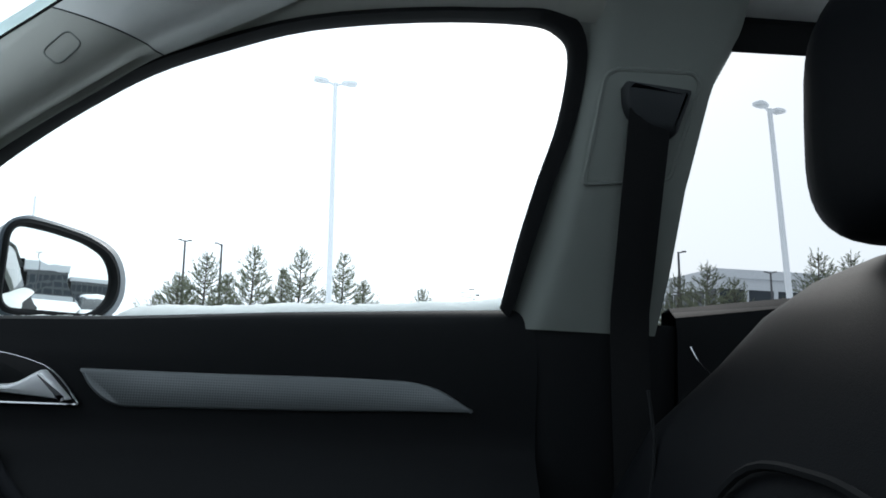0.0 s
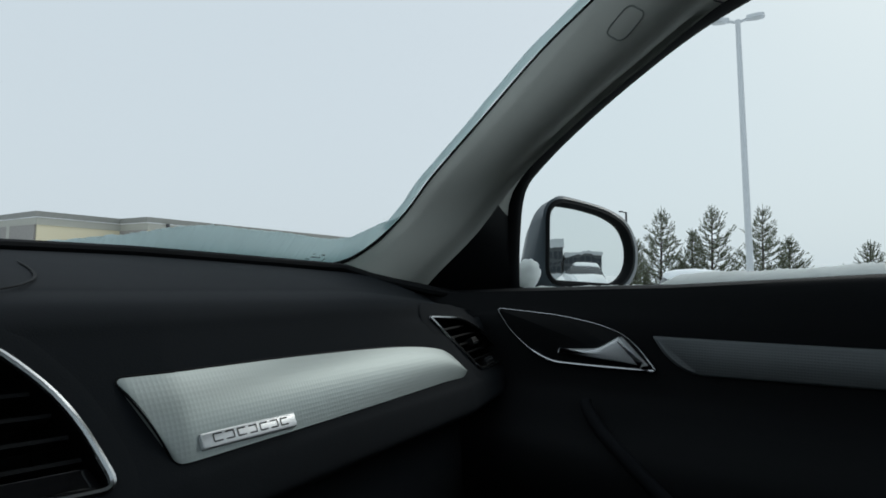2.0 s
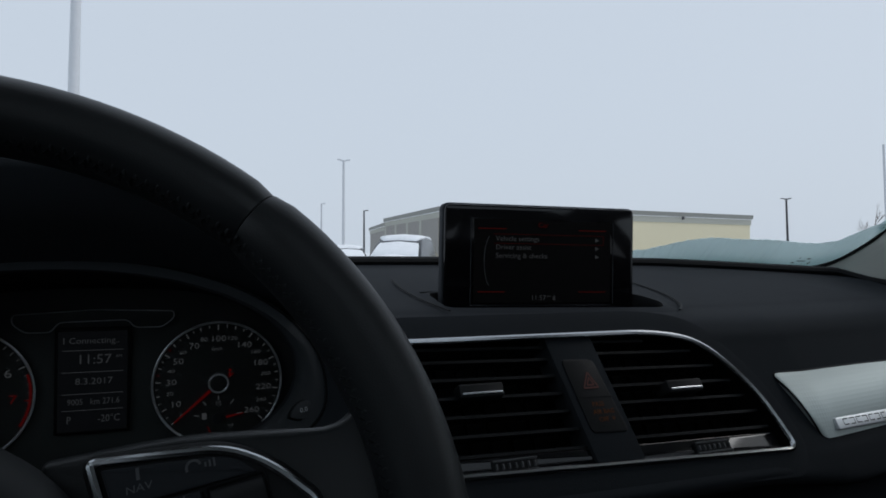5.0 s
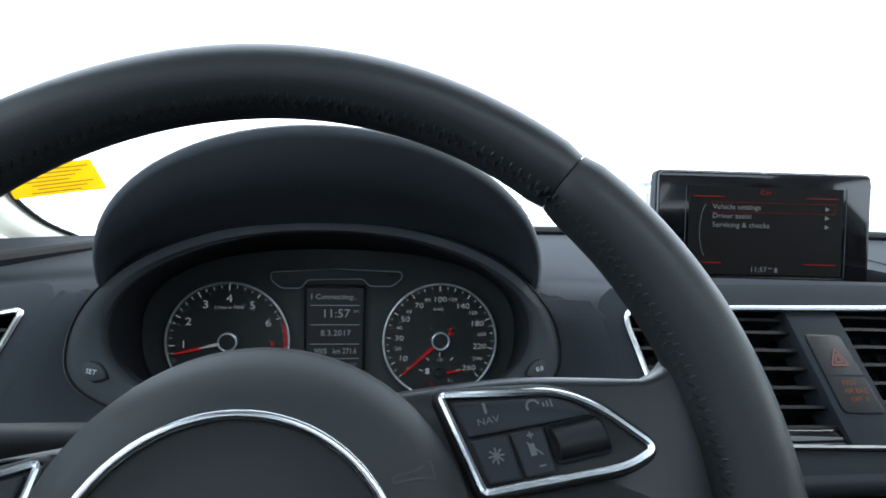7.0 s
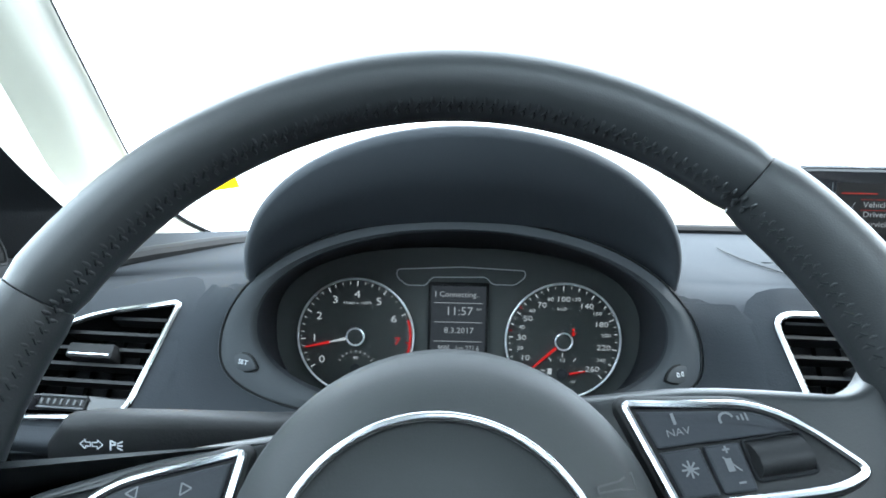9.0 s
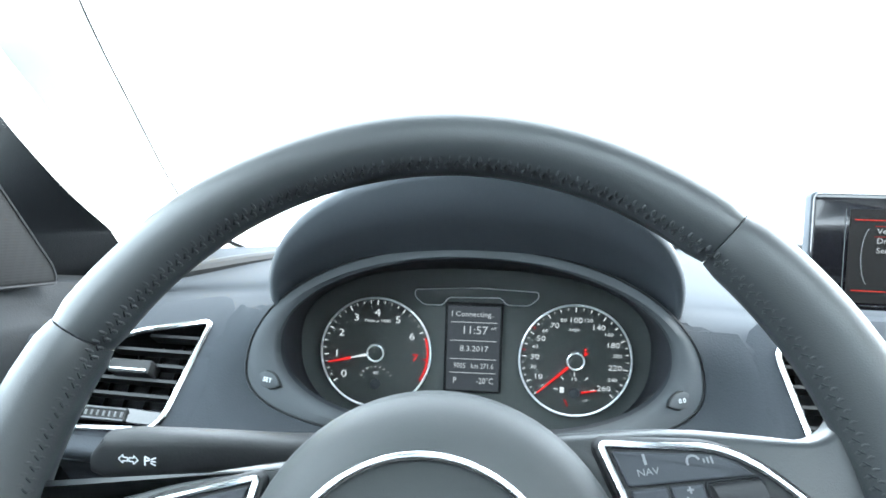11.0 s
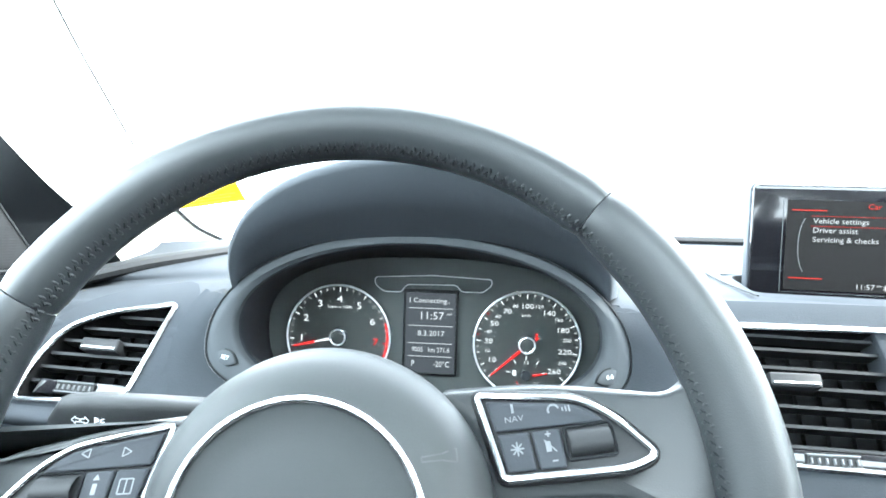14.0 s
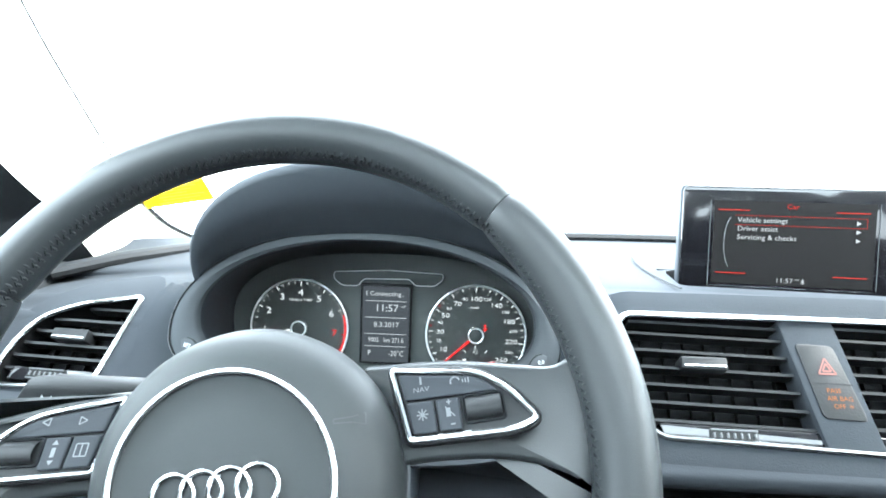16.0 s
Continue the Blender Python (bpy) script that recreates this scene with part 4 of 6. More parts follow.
rim_arc("rim_top", 38.5, 141.3, M_LEATHER, 0.0, "smooth black leather rim")
rim_arc("rim_grip", -40, 38.3, M_LEATHER2, 0.0003, "perforated leather grip")
rim_arc("rim_grip", 141.5, 220, M_LEATHER2, 0.0003, "perforated leather grip")
rim_arc("rim_bottom", 220.4, 319.6, M_LEATHER)
for d in (38.4, 141.4, 220.2, 319.8):
    bm = bmesh.new()
    c, s = math.cos(radians(d)), math.sin(radians(d))
    r = rim_r(d) - 0.0036
    tube(bm, [WM @ Vector(((RIM + r * 0.96 * math.cos(t)) * c, (RIM + r * 0.96 * math.cos(t)) * s, r * 1.08 * math.sin(t))) for t in [2 * math.pi * k / 32 for k in range(32)]], 0.0007, 6, closed=True)
    part("rim_seam", bm, M_STITCH, wheel)
bm, puck = bmesh.new(), bmesh.new()


def on_rim(d, t, out=0.0):
    r = rim_r(d) + 0.0003 + out
    q = RIM + r * 0.96 * math.cos(t)
    return WM @ Vector((q * math.cos(radians(d)), q * math.sin(radians(d)), r * 1.08 * math.sin(t)))


for i in range(170):
    d = lerp(-36, 216, i / 169)
    tube(bm, [on_rim(d - 0.3, 2.65, -0.0002), on_rim(d, 2.72, 0.0001), on_rim(d + 0.3, 2.79, -0.0002)], 0.0004, 5)
    # leather drawn up into small puckers between the stitches
    for t, dd in ((2.59, -0.72), (2.85, -0.1)):
        rows = []
        for k in range(5):
            u = math.pi * (k + 0.15) / 4.3
            rows.append([on_rim(d + dd + 0.3 * math.sin(u) * math.cos(w), t + 0.13 * math.cos(u), -0.0004 + 0.0006 * math.sin(u) * math.sin(w)) for w in [math.pi * m / 4 for m in range(5)]])
        grid(puck, rows)
tagged(part("stitching", bm, M_STITCH, wheel, "dark slanted stitching"), kind="stuff")
tagged(part("leather_pucker", puck, M_LEATHER2, wheel, "puckered leather along the seam"), kind="stuff")
# hub
HM = WB @ pose(0, -0.0082, 0, 0, 0, 10.6)
bm = bmesh.new()
HUB = [(0.068, -0.02), (0.0693, -0.006), (0.0688, 0.004), (0.066, 0.013), (0.06, 0.021), (0.0525, 0.0262), (0.0476, 0.0275), (0.0456, 0.0262), (0.03, 0.0275), (0.012, 0.0282)]
shift = lambda r: -0.0025 * min(1, max(0, (0.06 - r) / 0.01))
grid(bm, [[HM @ Vector((shift(r) + r * math.cos(a), r * math.sin(a), h)) for a in ang] for r, h in HUB], close_u=True, cap=True)
hub = part("airbag_cover", bm, M_HUB, wheel, "round grained airbag cover")
bm = bmesh.new()
tube(bm, [HM @ Vector((0.0468 * math.cos(a) - 0.0025, 0.0468 * math.sin(a), 0.0268)) for a in ang], 0.0017, 10, closed=True)
part("hub_ring", bm, M_CHROME, hub, "chrome ring")
for i in range(4):
    bm = bmesh.new()
    x = -0.0207 + 0.01147 * i
    tube(bm, [HM @ Vector((x + 0.0085 * math.cos(a), 0.0085 * math.sin(a) - 0.001, 0.0287)) for a in ang[::2]], 0.0013, 8, closed=True)
    part("emblem_ring", bm, M_CHROME, hub, "chrome ring")


def on_hub(x, y, z):
    """A point on the airbag cover, in the wheel's own plane."""
    r = math.hypot(x + 0.0016, y + 0.008)
    return WM @ Vector((x, y, curve_at([(q[0], q[1]) for q in HUB[::-1]], r) + z))


# small horn signs pressed into the cover
for x, y, d in ((0.05, 0.0116, 1), (-0.0496, 0.0125, -1)):
    bm = bmesh.new()
    sign = [(-0.006, -0.0008), (0.001, -0.0011), (0.006, -0.0024), (0.006, 0.0024), (0.001, 0.0011), (-0.006, 0.0008)]
    for p, q in zip(sign, sign[1:] + sign[:1]):
        bar(bm, x + d * p[0], y + p[1], x + d * q[0], y + q[1], 0.0006, on_hub, 0.0003)
    part("horn_sign", bm, M_LEATHER2, hub, "faint pressed horn sign", smooth=False)


def spoke(side):
    fr = WM if side > 0 else WM @ pose(0, 0, 0, 0, 0, -5)
    f = lambda x, y, z: fr @ Vector((side * x, y, z))
    tip = lambda x, y: -0.0025 + 0.13 * (x - 0.078) - 0.32 * (y - 0.011)  # the switch panel leans away towards its top
    g = lambda x, y, z: f(x, y, z + tip(x, y))
    bm = bmesh.new()
    out = rounded([(0.05, 0.039), (0.092, 0.0355), (0.121, 0.0285), (0.143, 0.0225), (0.161, 0.04), (0.168, 0.0), (0.161, -0.062), (0.1535, -0.045), (0.14, -0.024), (0.117, -0.013), (0.084, -0.0095), (0.05, -0.01)], [0.004, 0.02, 0.02, 0.02, 0.004, 0.01, 0.004, 0.015, 0.015, 0.02, 0.01, 0.004], 5)
    lean = lambda x, y: min(0, tip(x, y)) * max(0, min(1, (0.15 - x) / 0.03))
    rows = [[f(x, y, h + lean(x, y)) for x, y in shrink(out, d)] for d, h in ((0.002, -0.02), (0, -0.014), (0, -0.005), (0.0008, -0.002), (0.0018, -0.0007), (0.003, 0.0))]
    grid(bm, rows, close_u=True, cap=True)
    sp = part("spoke", bm, M_LEATHER2, wheel)
    pod = rounded([(0.0655, 0.0332), (0.0718, 0.0003), (0.118, -0.0012), (0.1285, 0.0022), (0.1165, 0.0178), (0.104, 0.0265)], [0.002, 0.002, 0.008, 0.004, 0.03, 0.02], 5)
    bm = bmesh.new()
    slab(bm, shrink(pod, -0.003), -0.012, 0.0035, 0.003, g)
    po = part("switch_panel", bm, M_BLACK, sp, "black switch panel")
    bm = bmesh.new()
    tube(bm, [g(x, y, 0.0042) for x, y in pod], 0.00145, 8, closed=True)
    part("panel_rim", bm, M_CHROME, po, "chrome rim")
    top = rounded([(0.0685, 0.0302), (0.071, 0.0178), (0.1125, 0.0165), (0.1085, 0.0212), (0.102, 0.0246)], [0.001, 0.001, 0.001, 0.01, 0.01], 3)
    low1 = rounded([(0.0713, 0.0166), (0.0735, 0.0026), (0.0845, 0.0022), (0.0836, 0.0163)], 0.001, 3)
    low2 = rounded([(0.0847, 0.0163), (0.0856, 0.0022), (0.0955, 0.0019), (0.0955, 0.016)], 0.001, 3)
    for o in (top, low1, low2):
        bm = bmesh.new()
        slab(bm, o, 0.0, 0.0058, 0.0009, g)
        part("switch", bm, M_RECESS, po, smooth=False)
    bm = bmesh.new()
    rows = []
    for k in range(9):
        t = lerp(-1.2, 1.2, k / 8)
        rows.append([g(lerp(0.098, 0.1133, u), 0.0102 + 0.0051 * math.sin(t) / math.sin(1.2), 0.002 + 0.0068 * math.cos(t)) for u in (0, 0.1, 0.9, 1)])
    grid(bm, rows)
    roller = part("roller", bm, M_BLACK, po, "dark scroll roller")
    bm = bmesh.new()
    frame_edge = rounded([(0.0968, 0.0042), (0.1146, 0.0042), (0.1146, 0.0162), (0.0968, 0.0162)], 0.0015, 3)
    tube(bm, [g(x, y, 0.0041) for x, y in frame_edge], 0.0006, 6, closed=True)
    part("roller_frame", bm, M_STITCH, roller, "dark frame round the roller")
    bm = bmesh.new()
    face = lambda x, y, z: g(side * x, y, z + 0.0061)
    if side > 0:
        letters(bm, "NAV", 0.0034, basis(g(0.0788, 0.0218, 0.0063), fr.to_3x3() @ Vector((1, 0, 0.13)), fr.to_3x3() @ Vector((0, 1, -0.32))), "CENTER", 1.1)
        bar(bm, 0.0788, 0.0242, 0.0788, 0.0279, 0.001, face)
        arc = [(0.0945 + 0.0021 * math.cos(t), 0.0232 + 0.0021 * math.sin(t)) for t in [lerp(0.2, 3.6, k / 8) for k in range(9)]]
        for p, q in zip(arc, arc[1:]):
            bar(bm, *p, *q, 0.0008, face)
        for k in range(3):
            bar(bm, 0.098 + 0.0013 * k, 0.0224 - 0.0003 * k, 0.098 + 0.0013 * k, 0.0238 + 0.0003 * k, 0.0006, face)
        for t in range(4):
            a = radians(45 * t)
            bar(bm, 0.0783 - 0.0026 * math.cos(a), 0.0106 - 0.0026 * math.sin(a), 0.0783 + 0.0026 * math.cos(a), 0.0106 + 0.0026 * math.sin(a), 0.0006, face)
        bar(bm, 0.0895, 0.0146, 0.0917, 0.0146, 0.0006, face)
        bar(bm, 0.0906, 0.0135, 0.0906, 0.0157, 0.0006, face)
        bar(bm, 0.09, 0.0082, 0.09, 0.012, 0.002, face)
        bar(bm, 0.0888, 0.0126, 0.0928, 0.008, 0.0005, face)
        bar(bm, 0.0905, 0.0048, 0.0926, 0.0048, 0.0006, face)
    else:
        for x, d in ((-0.0815, 1), (-0.0975, -1)):
            p = [(x - d * 0.0014, 0.0252), (x + d * 0.0019, 0.0234), (x - d * 0.0014, 0.0216)]
            for i in range(3):
                bar(bm, *p[i - 1], *p[i], 0.0005, face)
        for a, b, c, d in ((-0.081, 0.0075, -0.0758, 0.0075), (-0.081, 0.013, -0.0758, 0.013), (-0.081, 0.0075, -0.081, 0.013), (-0.0758, 0.0075, -0.0758, 0.013), (-0.0784, 0.0075, -0.0784, 0.013)):
            bar(bm, a, b, c, d, 0.0006, face)
        strip(bm, [(-0.0918, 0.013), (-0.089, 0.013), (-0.0904, 0.0152)], face)
        strip(bm, [(-0.0918, 0.0063), (-0.0904, 0.0042), (-0.089, 0.0063)], face)
        bar(bm, -0.0904, 0.0076, -0.0904, 0.0117, 0.0018, face)
    tagged(part("switch_print", bm, M_PRINT, po, "pale switch symbols", smooth=False), kind="stuff")


spoke(1)
spoke(-1)
# lower spoke and steering column
bm = bmesh.new()
slab(bm, rounded([(-0.03, -0.05), (-0.045, -0.155), (0.045, -0.155), (0.03, -0.05)], 0.01, 4), -0.018, 0.002, 0.004, WM)
part("lower_spoke", bm, M_BLACK, wheel)
column = thing("steering_column", (-0.378, 0.56, 1.0), "dark plastic steering column shroud behind the wheel", "steering column")
bm = bmesh.new()
rows = []
for y, w, h, z in ((0.485, 0.038, 0.034, 1.108), (0.5, 0.048, 0.044, 1.1), (0.56, 0.056, 0.05, 1.075), (0.66, 0.06, 0.055, 1.04), (0.74, 0.06, 0.055, 1.01)):
    rows.append([(-0.378 + w * math.copysign(abs(math.cos(a)) ** 0.6, math.cos(a)), y, z + h * math.copysign(abs(math.sin(a)) ** 0.6, math.sin(a))) for a in ang[::2]])
grid(bm, rows, close_u=True, cap=True)
part("shroud", bm, M_HOOD, column)


def stalk(name, z, x1, label, icons):
    s = thing(name, (-0.43, 0.535, z), label, "stalk", "column stalks")
    bm = bmesh.new()
    rows = []
    for x, h, d in ((-0.42, 0.007, 0.009), (-0.46, 0.0075, 0.009), (-0.5, 0.0105, 0.009), (-0.535, 0.0125, 0.009), (x1 + 0.008, 0.0115, 0.008), (x1, 0.005, 0.004)):
        t = (x + 0.42) / -0.13
        cz = z + 0.0 - 0.004 * t - (0.004 if x <= x1 else 0)
        rows.append([(x, 0.548 - 0.012 * t + d * math.copysign(abs(math.cos(a)) ** 0.6, math.cos(a)), cz + h * math.copysign(abs(math.sin(a)) ** 0.6, math.sin(a))) for a in ang[::3]])
    grid(bm, rows, close_u=True, cap=True)
    part("lever", bm, M_BLACK, s)
    if icons:
        bm = bmesh.new()
        f = basis((-0.535, 0.5262, z - 0.003), (1, -0.09, 0), (0, 0, 1)) @ Matrix.Scale(0.82, 4)
        for x, d in ((-0.004, -1), (0.003, 1)):
            arrow = [(x - d * 0.003, 0.0011), (x - d * 0.003, -0.0011), (x, -0.0011), (x, -0.0026), (x + d * 0.003, 0), (x, 0.0026), (x, 0.0011)]
            for p, q in zip(arrow, arrow[1:] + arrow[:1]):
                bar(bm, *p, *q, 0.0005, f)
        bar(bm, 0.0105, -0.0028, 0.0105, 0.0028, 0.0009, f)
        bar(bm, 0.0105, 0.0026, 0.0135, 0.0014, 0.0009, f)
        bar(bm, 0.0105, 0.0, 0.0135, 0.0006, 0.0009, f)
        for k in (-1, 0, 1):
            bar(bm, 0.0142, k * 0.001, 0.0175, k * 0.0024, 0.0007, f)
        part("stalk_print", bm, M_ICON, s, "white symbols", smooth=False)


stalk("indicator_stalk", 1.138, -0.558, "black indicator stalk with white symbols behind the wheel", True)
stalk("cruise_stalk", 1.105, -0.53, "shorter black stalk under the indicator stalk", False)

from mathutils.bvhtree import BVHTree


# ---- cabin shell ----
def wall(name, bm, mat, label, category, smooth=True):
    return tagged(part(name, bm, mat, None, "", 45, smooth), label, category, kind="structure")


WS_EDGE = smooth_path([(0.57, 0.985, 1.208), (0.603, 0.973, 1.222), (0.643, 0.948, 1.236), (0.66, 0.905, 1.265), (0.662, 0.85, 1.308), (0.643, 0.79, 1.352), (0.63, 0.703, 1.417), (0.615, 0.613, 1.483), (0.59, 0.533, 1.521), (0.57, 0.47, 1.55), (0.555, 0.42, 1.57), (0.5, 0.33, 1.61), (0.45, 0.22, 1.645)], 4)
DOOR_EDGE = smooth_path([(0.66, 0.87, 1.16), (0.676, 0.84, 1.17), (0.671, 0.815, 1.195), (0.668, 0.785, 1.222), (0.667, 0.72, 1.278), (0.661, 0.654, 1.348), (0.641, 0.554, 1.414), (0.621, 0.478, 1.453), (0.606, 0.415, 1.486), (0.598, 0.365, 1.506), (0.592, 0.31, 1.53), (0.585, 0.25, 1.557), (0.575, 0.18, 1.588)], 4)
FRAME_EDGE = smooth_path([(0, 0.83, 1.15), (0, 0.815, 1.155), (0, 0.8, 1.16), (0, 0.725, 1.2), (0, 0.707, 1.27), (0, 0.684, 1.335), (0, 0.6, 1.4), (0, 0.511, 1.451), (0, 0.45, 1.48)], 4)
# the left pillar, by the wheel, is slimmer at its head and spreads at its foot
WS_LEFT = smooth_path([(0.585, 0.98, 1.19), (0.606, 0.95, 1.213), (0.634, 0.92, 1.233), (0.652, 0.89, 1.262), (0.66, 0.86, 1.294), (0.651, 0.78, 1.349), (0.645, 0.72, 1.392), (0.635, 0.66, 1.435), (0.625, 0.62, 1.465), (0.6, 0.53, 1.52), (0.56, 0.42, 1.57)], 4)
CREASE_LEFT = smooth_path([(0.62, 0.94, 1.185), (0.64, 0.91, 1.206), (0.66, 0.88, 1.225), (0.682, 0.86, 1.245), (0.707, 0.83, 1.264), (0.696, 0.74, 1.334), (0.693, 0.69, 1.367), (0.676, 0.63, 1.391), (0.655, 0.58, 1.415), (0.61, 0.5, 1.47), (0.56, 0.38, 1.55)], 4)
DOOR_LEFT = smooth_path([(0.66, 0.84, 1.17), (0.661, 0.8, 1.206), (0.665, 0.785, 1.222), (0.668, 0.775, 1.235), (0.67, 0.77, 1.241), (0.673, 0.72, 1.271), (0.668, 0.66, 1.307), (0.656, 0.62, 1.325), (0.644, 0.58, 1.34), (0.62, 0.48, 1.42), (0.59, 0.36, 1.5)], 4)
FRAME_LEFT = smooth_path([(0, 0.8, 1.15), (0, 0.74, 1.18), (0, 0.725, 1.2), (0, 0.717, 1.22), (0, 0.71, 1.24), (0, 0.702, 1.26), (0, 0.68, 1.29), (0, 0.65, 1.315), (0, 0.58, 1.33)], 4)
SEAM_ROW = 33


def mirrored(pts, side):
    """The points as they are for the right side; mirrored about the car's middle line for the left."""
    return [(p[0] if side > 0 else -0.03 - p[0], p[1], p[2]) for p in pts]


def pillar(side, name, left, right, first, last, mat, label, category):
    bm = bmesh.new()
    rows = []
    n = 10
    for i in range(first, last + 1):
        a, b = left[i], right[i]
        row = []
        fade = lerp(1.0, 0.2, max(0, i - SEAM_ROW) / (len(left) - SEAM_ROW)) if side > 0 else 0.6
        for k in range(n + 1):
            t = k / n
            h = lerp(0.014, 0.05, min(1, max(0, (a[2] - 1.3) / 0.2))) * math.sin(math.pi * t) ** 0.8 * fade
            if k == n - 1:
                h *= 0.35
            if side > 0:
                row.append(Vector(a).lerp(Vector(b), t) + Vector((-0.75, -0.6, -0.3)).normalized() * h)
            else:
                c = Vector(CREASE_LEFT[i])
                row.append((Vector(a).lerp(c, t * 2) if t < 0.5 else c.lerp(Vector(b), t * 2 - 1)) + Vector((-0.75, -0.6, -0.3)) * 0.006 * math.sin(2 * math.pi * t) ** 2)
        rows.append(mirrored(row, side))
    grid(bm, rows)
    return wall(name, bm, mat, label, category)


pr = pillar(1, "pillar_front_right", WS_EDGE, DOOR_EDGE, 0, SEAM_ROW, M_PILLAR, "pale grey plastic windscreen pillar trim", "pillar")
pillar(1, "ceiling_corner_right", WS_EDGE, DOOR_EDGE, SEAM_ROW, len(WS_EDGE) - 1, M_LINER, "grey fabric headliner corner", "ceiling")
pillar(-1, "pillar_front_left", WS_LEFT, DOOR_LEFT, 0, len(WS_LEFT) - 1, M_PILLAR, "pale grey plastic windscreen pillar trim", "pillar")
# details pressed into the pillar lie on its surface
PILLAR_IN = Vector((-0.85, 0.1, -0.45)).normalized()


def on_surface(ob, p, lift):
    """The point p moved along the pillar's inward direction onto the trim."""
    tree = BVHTree.FromPolygons([v.co for v in ob.data.vertices], [q.vertices for q in ob.data.polygons])
    at = tree.ray_cast(Vector(p) + PILLAR_IN * 0.2, -PILLAR_IN, 0.4)[0]
    return (at if at is not None else Vector(p)) + PILLAR_IN * lift


bm = bmesh.new()
E1, E2 = Vector((0.0019, -0.0095, -0.006)), Vector((0.0067, 0.0145, -0.0095))
mark = rounded([(-1, -1), (1, -1), (1, 1), (-1, 1)], 0.6, 5)
tube(bm, [on_surface(pr, Vector((0.569, 0.488, 1.4782)) + E1 * a + E2 * b, 0.0002) for a, b in mark], 0.0009, 6, closed=True)
part("airbag_mark", bm, M_PILLAR_SHADE, pr, "pressed outline of an airbag mark")
bm = bmesh.new()
n = 11
tube(bm, [pr.data.vertices[len(pr.data.vertices) - n + k].co + Vector((-0.0005, -0.0008, -0.0005)) for k in range(n)], 0.0009, 6)
part("pillar_seam", bm, M_BEZEL, pr)


def front_door(side):
    sx = lambda x: x if side > 0 else -0.03 - x
    name = "passenger_door" if side > 0 else "driver_door"
    d = thing(name, (sx(0.74), 0.35, 0.45), "black plastic car door panel with grey trim strip and chrome handle" if side > 0 else "black plastic car door with speaker corner by the wheel", "car door")
    bm = bmesh.new()
    rows = []
    for i in range(41):
        y = lerp(-0.03, 0.82, i / 40)
        zs, x0 = curve_at(SILL, y), door_x(y)
        pts = [(0.79, zs - 0.06), (0.785, zs - 0.004), (0.768, zs + 0.001), (x0 + 0.024, zs - 0.001), (x0 + 0.012, zs - 0.009), (x0 + 0.005, zs - 0.03), (x0, 1.165), (x0, 1.13), (x0, 1.1), (x0 - 0.006, 1.075), (x0 - 0.045, 1.045), (x0 - 0.068, 1.02), (x0 - 0.066, 0.97), (x0 - 0.03, 0.92), (x0, 0.86), (x0, 0.7), (x0 + 0.01, 0.45)]
        rows.append([(sx(x), y, z) for x, z in [(p.x, p.y) for p in smooth_path([(x, z, 0) for x, z in pts], 2)]])
    grid(bm, rows)
    part("panel", bm, M_DOOR, d)
    # frame round the window
    bm = bmesh.new()
    loop = [(p.x, p.y) for p in smooth_path([(y, z, 0) for y, z in WINDOW], 4)]
    wide, slim, front, rows = shrink(loop, -0.019), shrink(loop, -0.0095), shrink(loop, -0.022), []
    for (y0, z0), w1, s1, f1 in zip(loop, wide, slim, front):
        k = min(1, max(0, (0.05 - y0) / 0.05))
        y1, z1 = lerp(s1[0], w1[0], k), lerp(s1[1], w1[1], k)
        k = min(1, max(0, (y0 - 0.66) / 0.03))
        y1, z1 = lerp(y1, f1[0], k), lerp(z1, f1[1], k)
        rows.append([(sx(glass_x(z0) + 0.007), y0, z0), (sx(glass_x(z0) - 0.003), y0, z0), (sx(glass_x(z1) - 0.009), lerp(y0, y1, 0.35), lerp(z0, z1, 0.35)), (sx(glass_x(z1) - 0.01), y1, z1), (sx(glass_x(z1) + 0.02), y1, z1)])
    grid(bm, rows)
    part("window_frame", bm, M_RUBBER, d, "black rubber window seal", angle=60)
    # corner panel between pillar and glass
    bm = bmesh.new()
    rows = []
    for a, b in zip(DOOR_EDGE[:33], FRAME_EDGE[:33]) if side > 0 else zip(DOOR_LEFT, FRAME_LEFT):
        q = Vector((glass_x(b.z) - 0.012, b.y + 0.004, b.z))
        a2 = Vector(a) + Vector((-0.003, 0.0, 0.0))
        rows.append(mirrored([a2, a2.lerp(q, 0.5) + Vector((-0.002, 0, 0)), q], side))
    cut = next((i for i, r in enumerate(rows) if side > 0 and r[2][2] > 1.3), len(rows) - 1)
    grid(bm, rows[:cut + 1])
    cp = part("corner_panel", bm, M_DOOR, d)
    if side > 0:
        bm = bmesh.new()
        grid(bm, rows[cut:])
        part("frame_trim", bm, M_PILLAR, d, "pale grey trim along the window frame")
    # glass
    bm = bmesh.new()
    bm.faces.new([bm.verts.new((sx(glass_x(z) + 0.006), y, z)) for y, z in shrink(loop, -0.008)])
    g = part("window_glass", bm, M_GLASS, d, "clear side window", smooth=False)
    g.visible_shadow = False
    # outer skin
    bm = bmesh.new()
    grid(bm, [[(sx(x), y, z) for x, z in ((0.79, curve_at(SILL, y) - 0.06), (0.81, curve_at(SILL, y) - 0.01), (0.84, 1.1), (0.86, 0.9), (0.85, 0.5), (0.78, 0.42))] for y in (-0.03, 0.2, 0.45, 0.7, 0.82)])
    part("outer_skin", bm, M_SHELL, d)
    return d


door_r = front_door(1)
door_l = front_door(-1)
# trim strip
bm = bmesh.new()
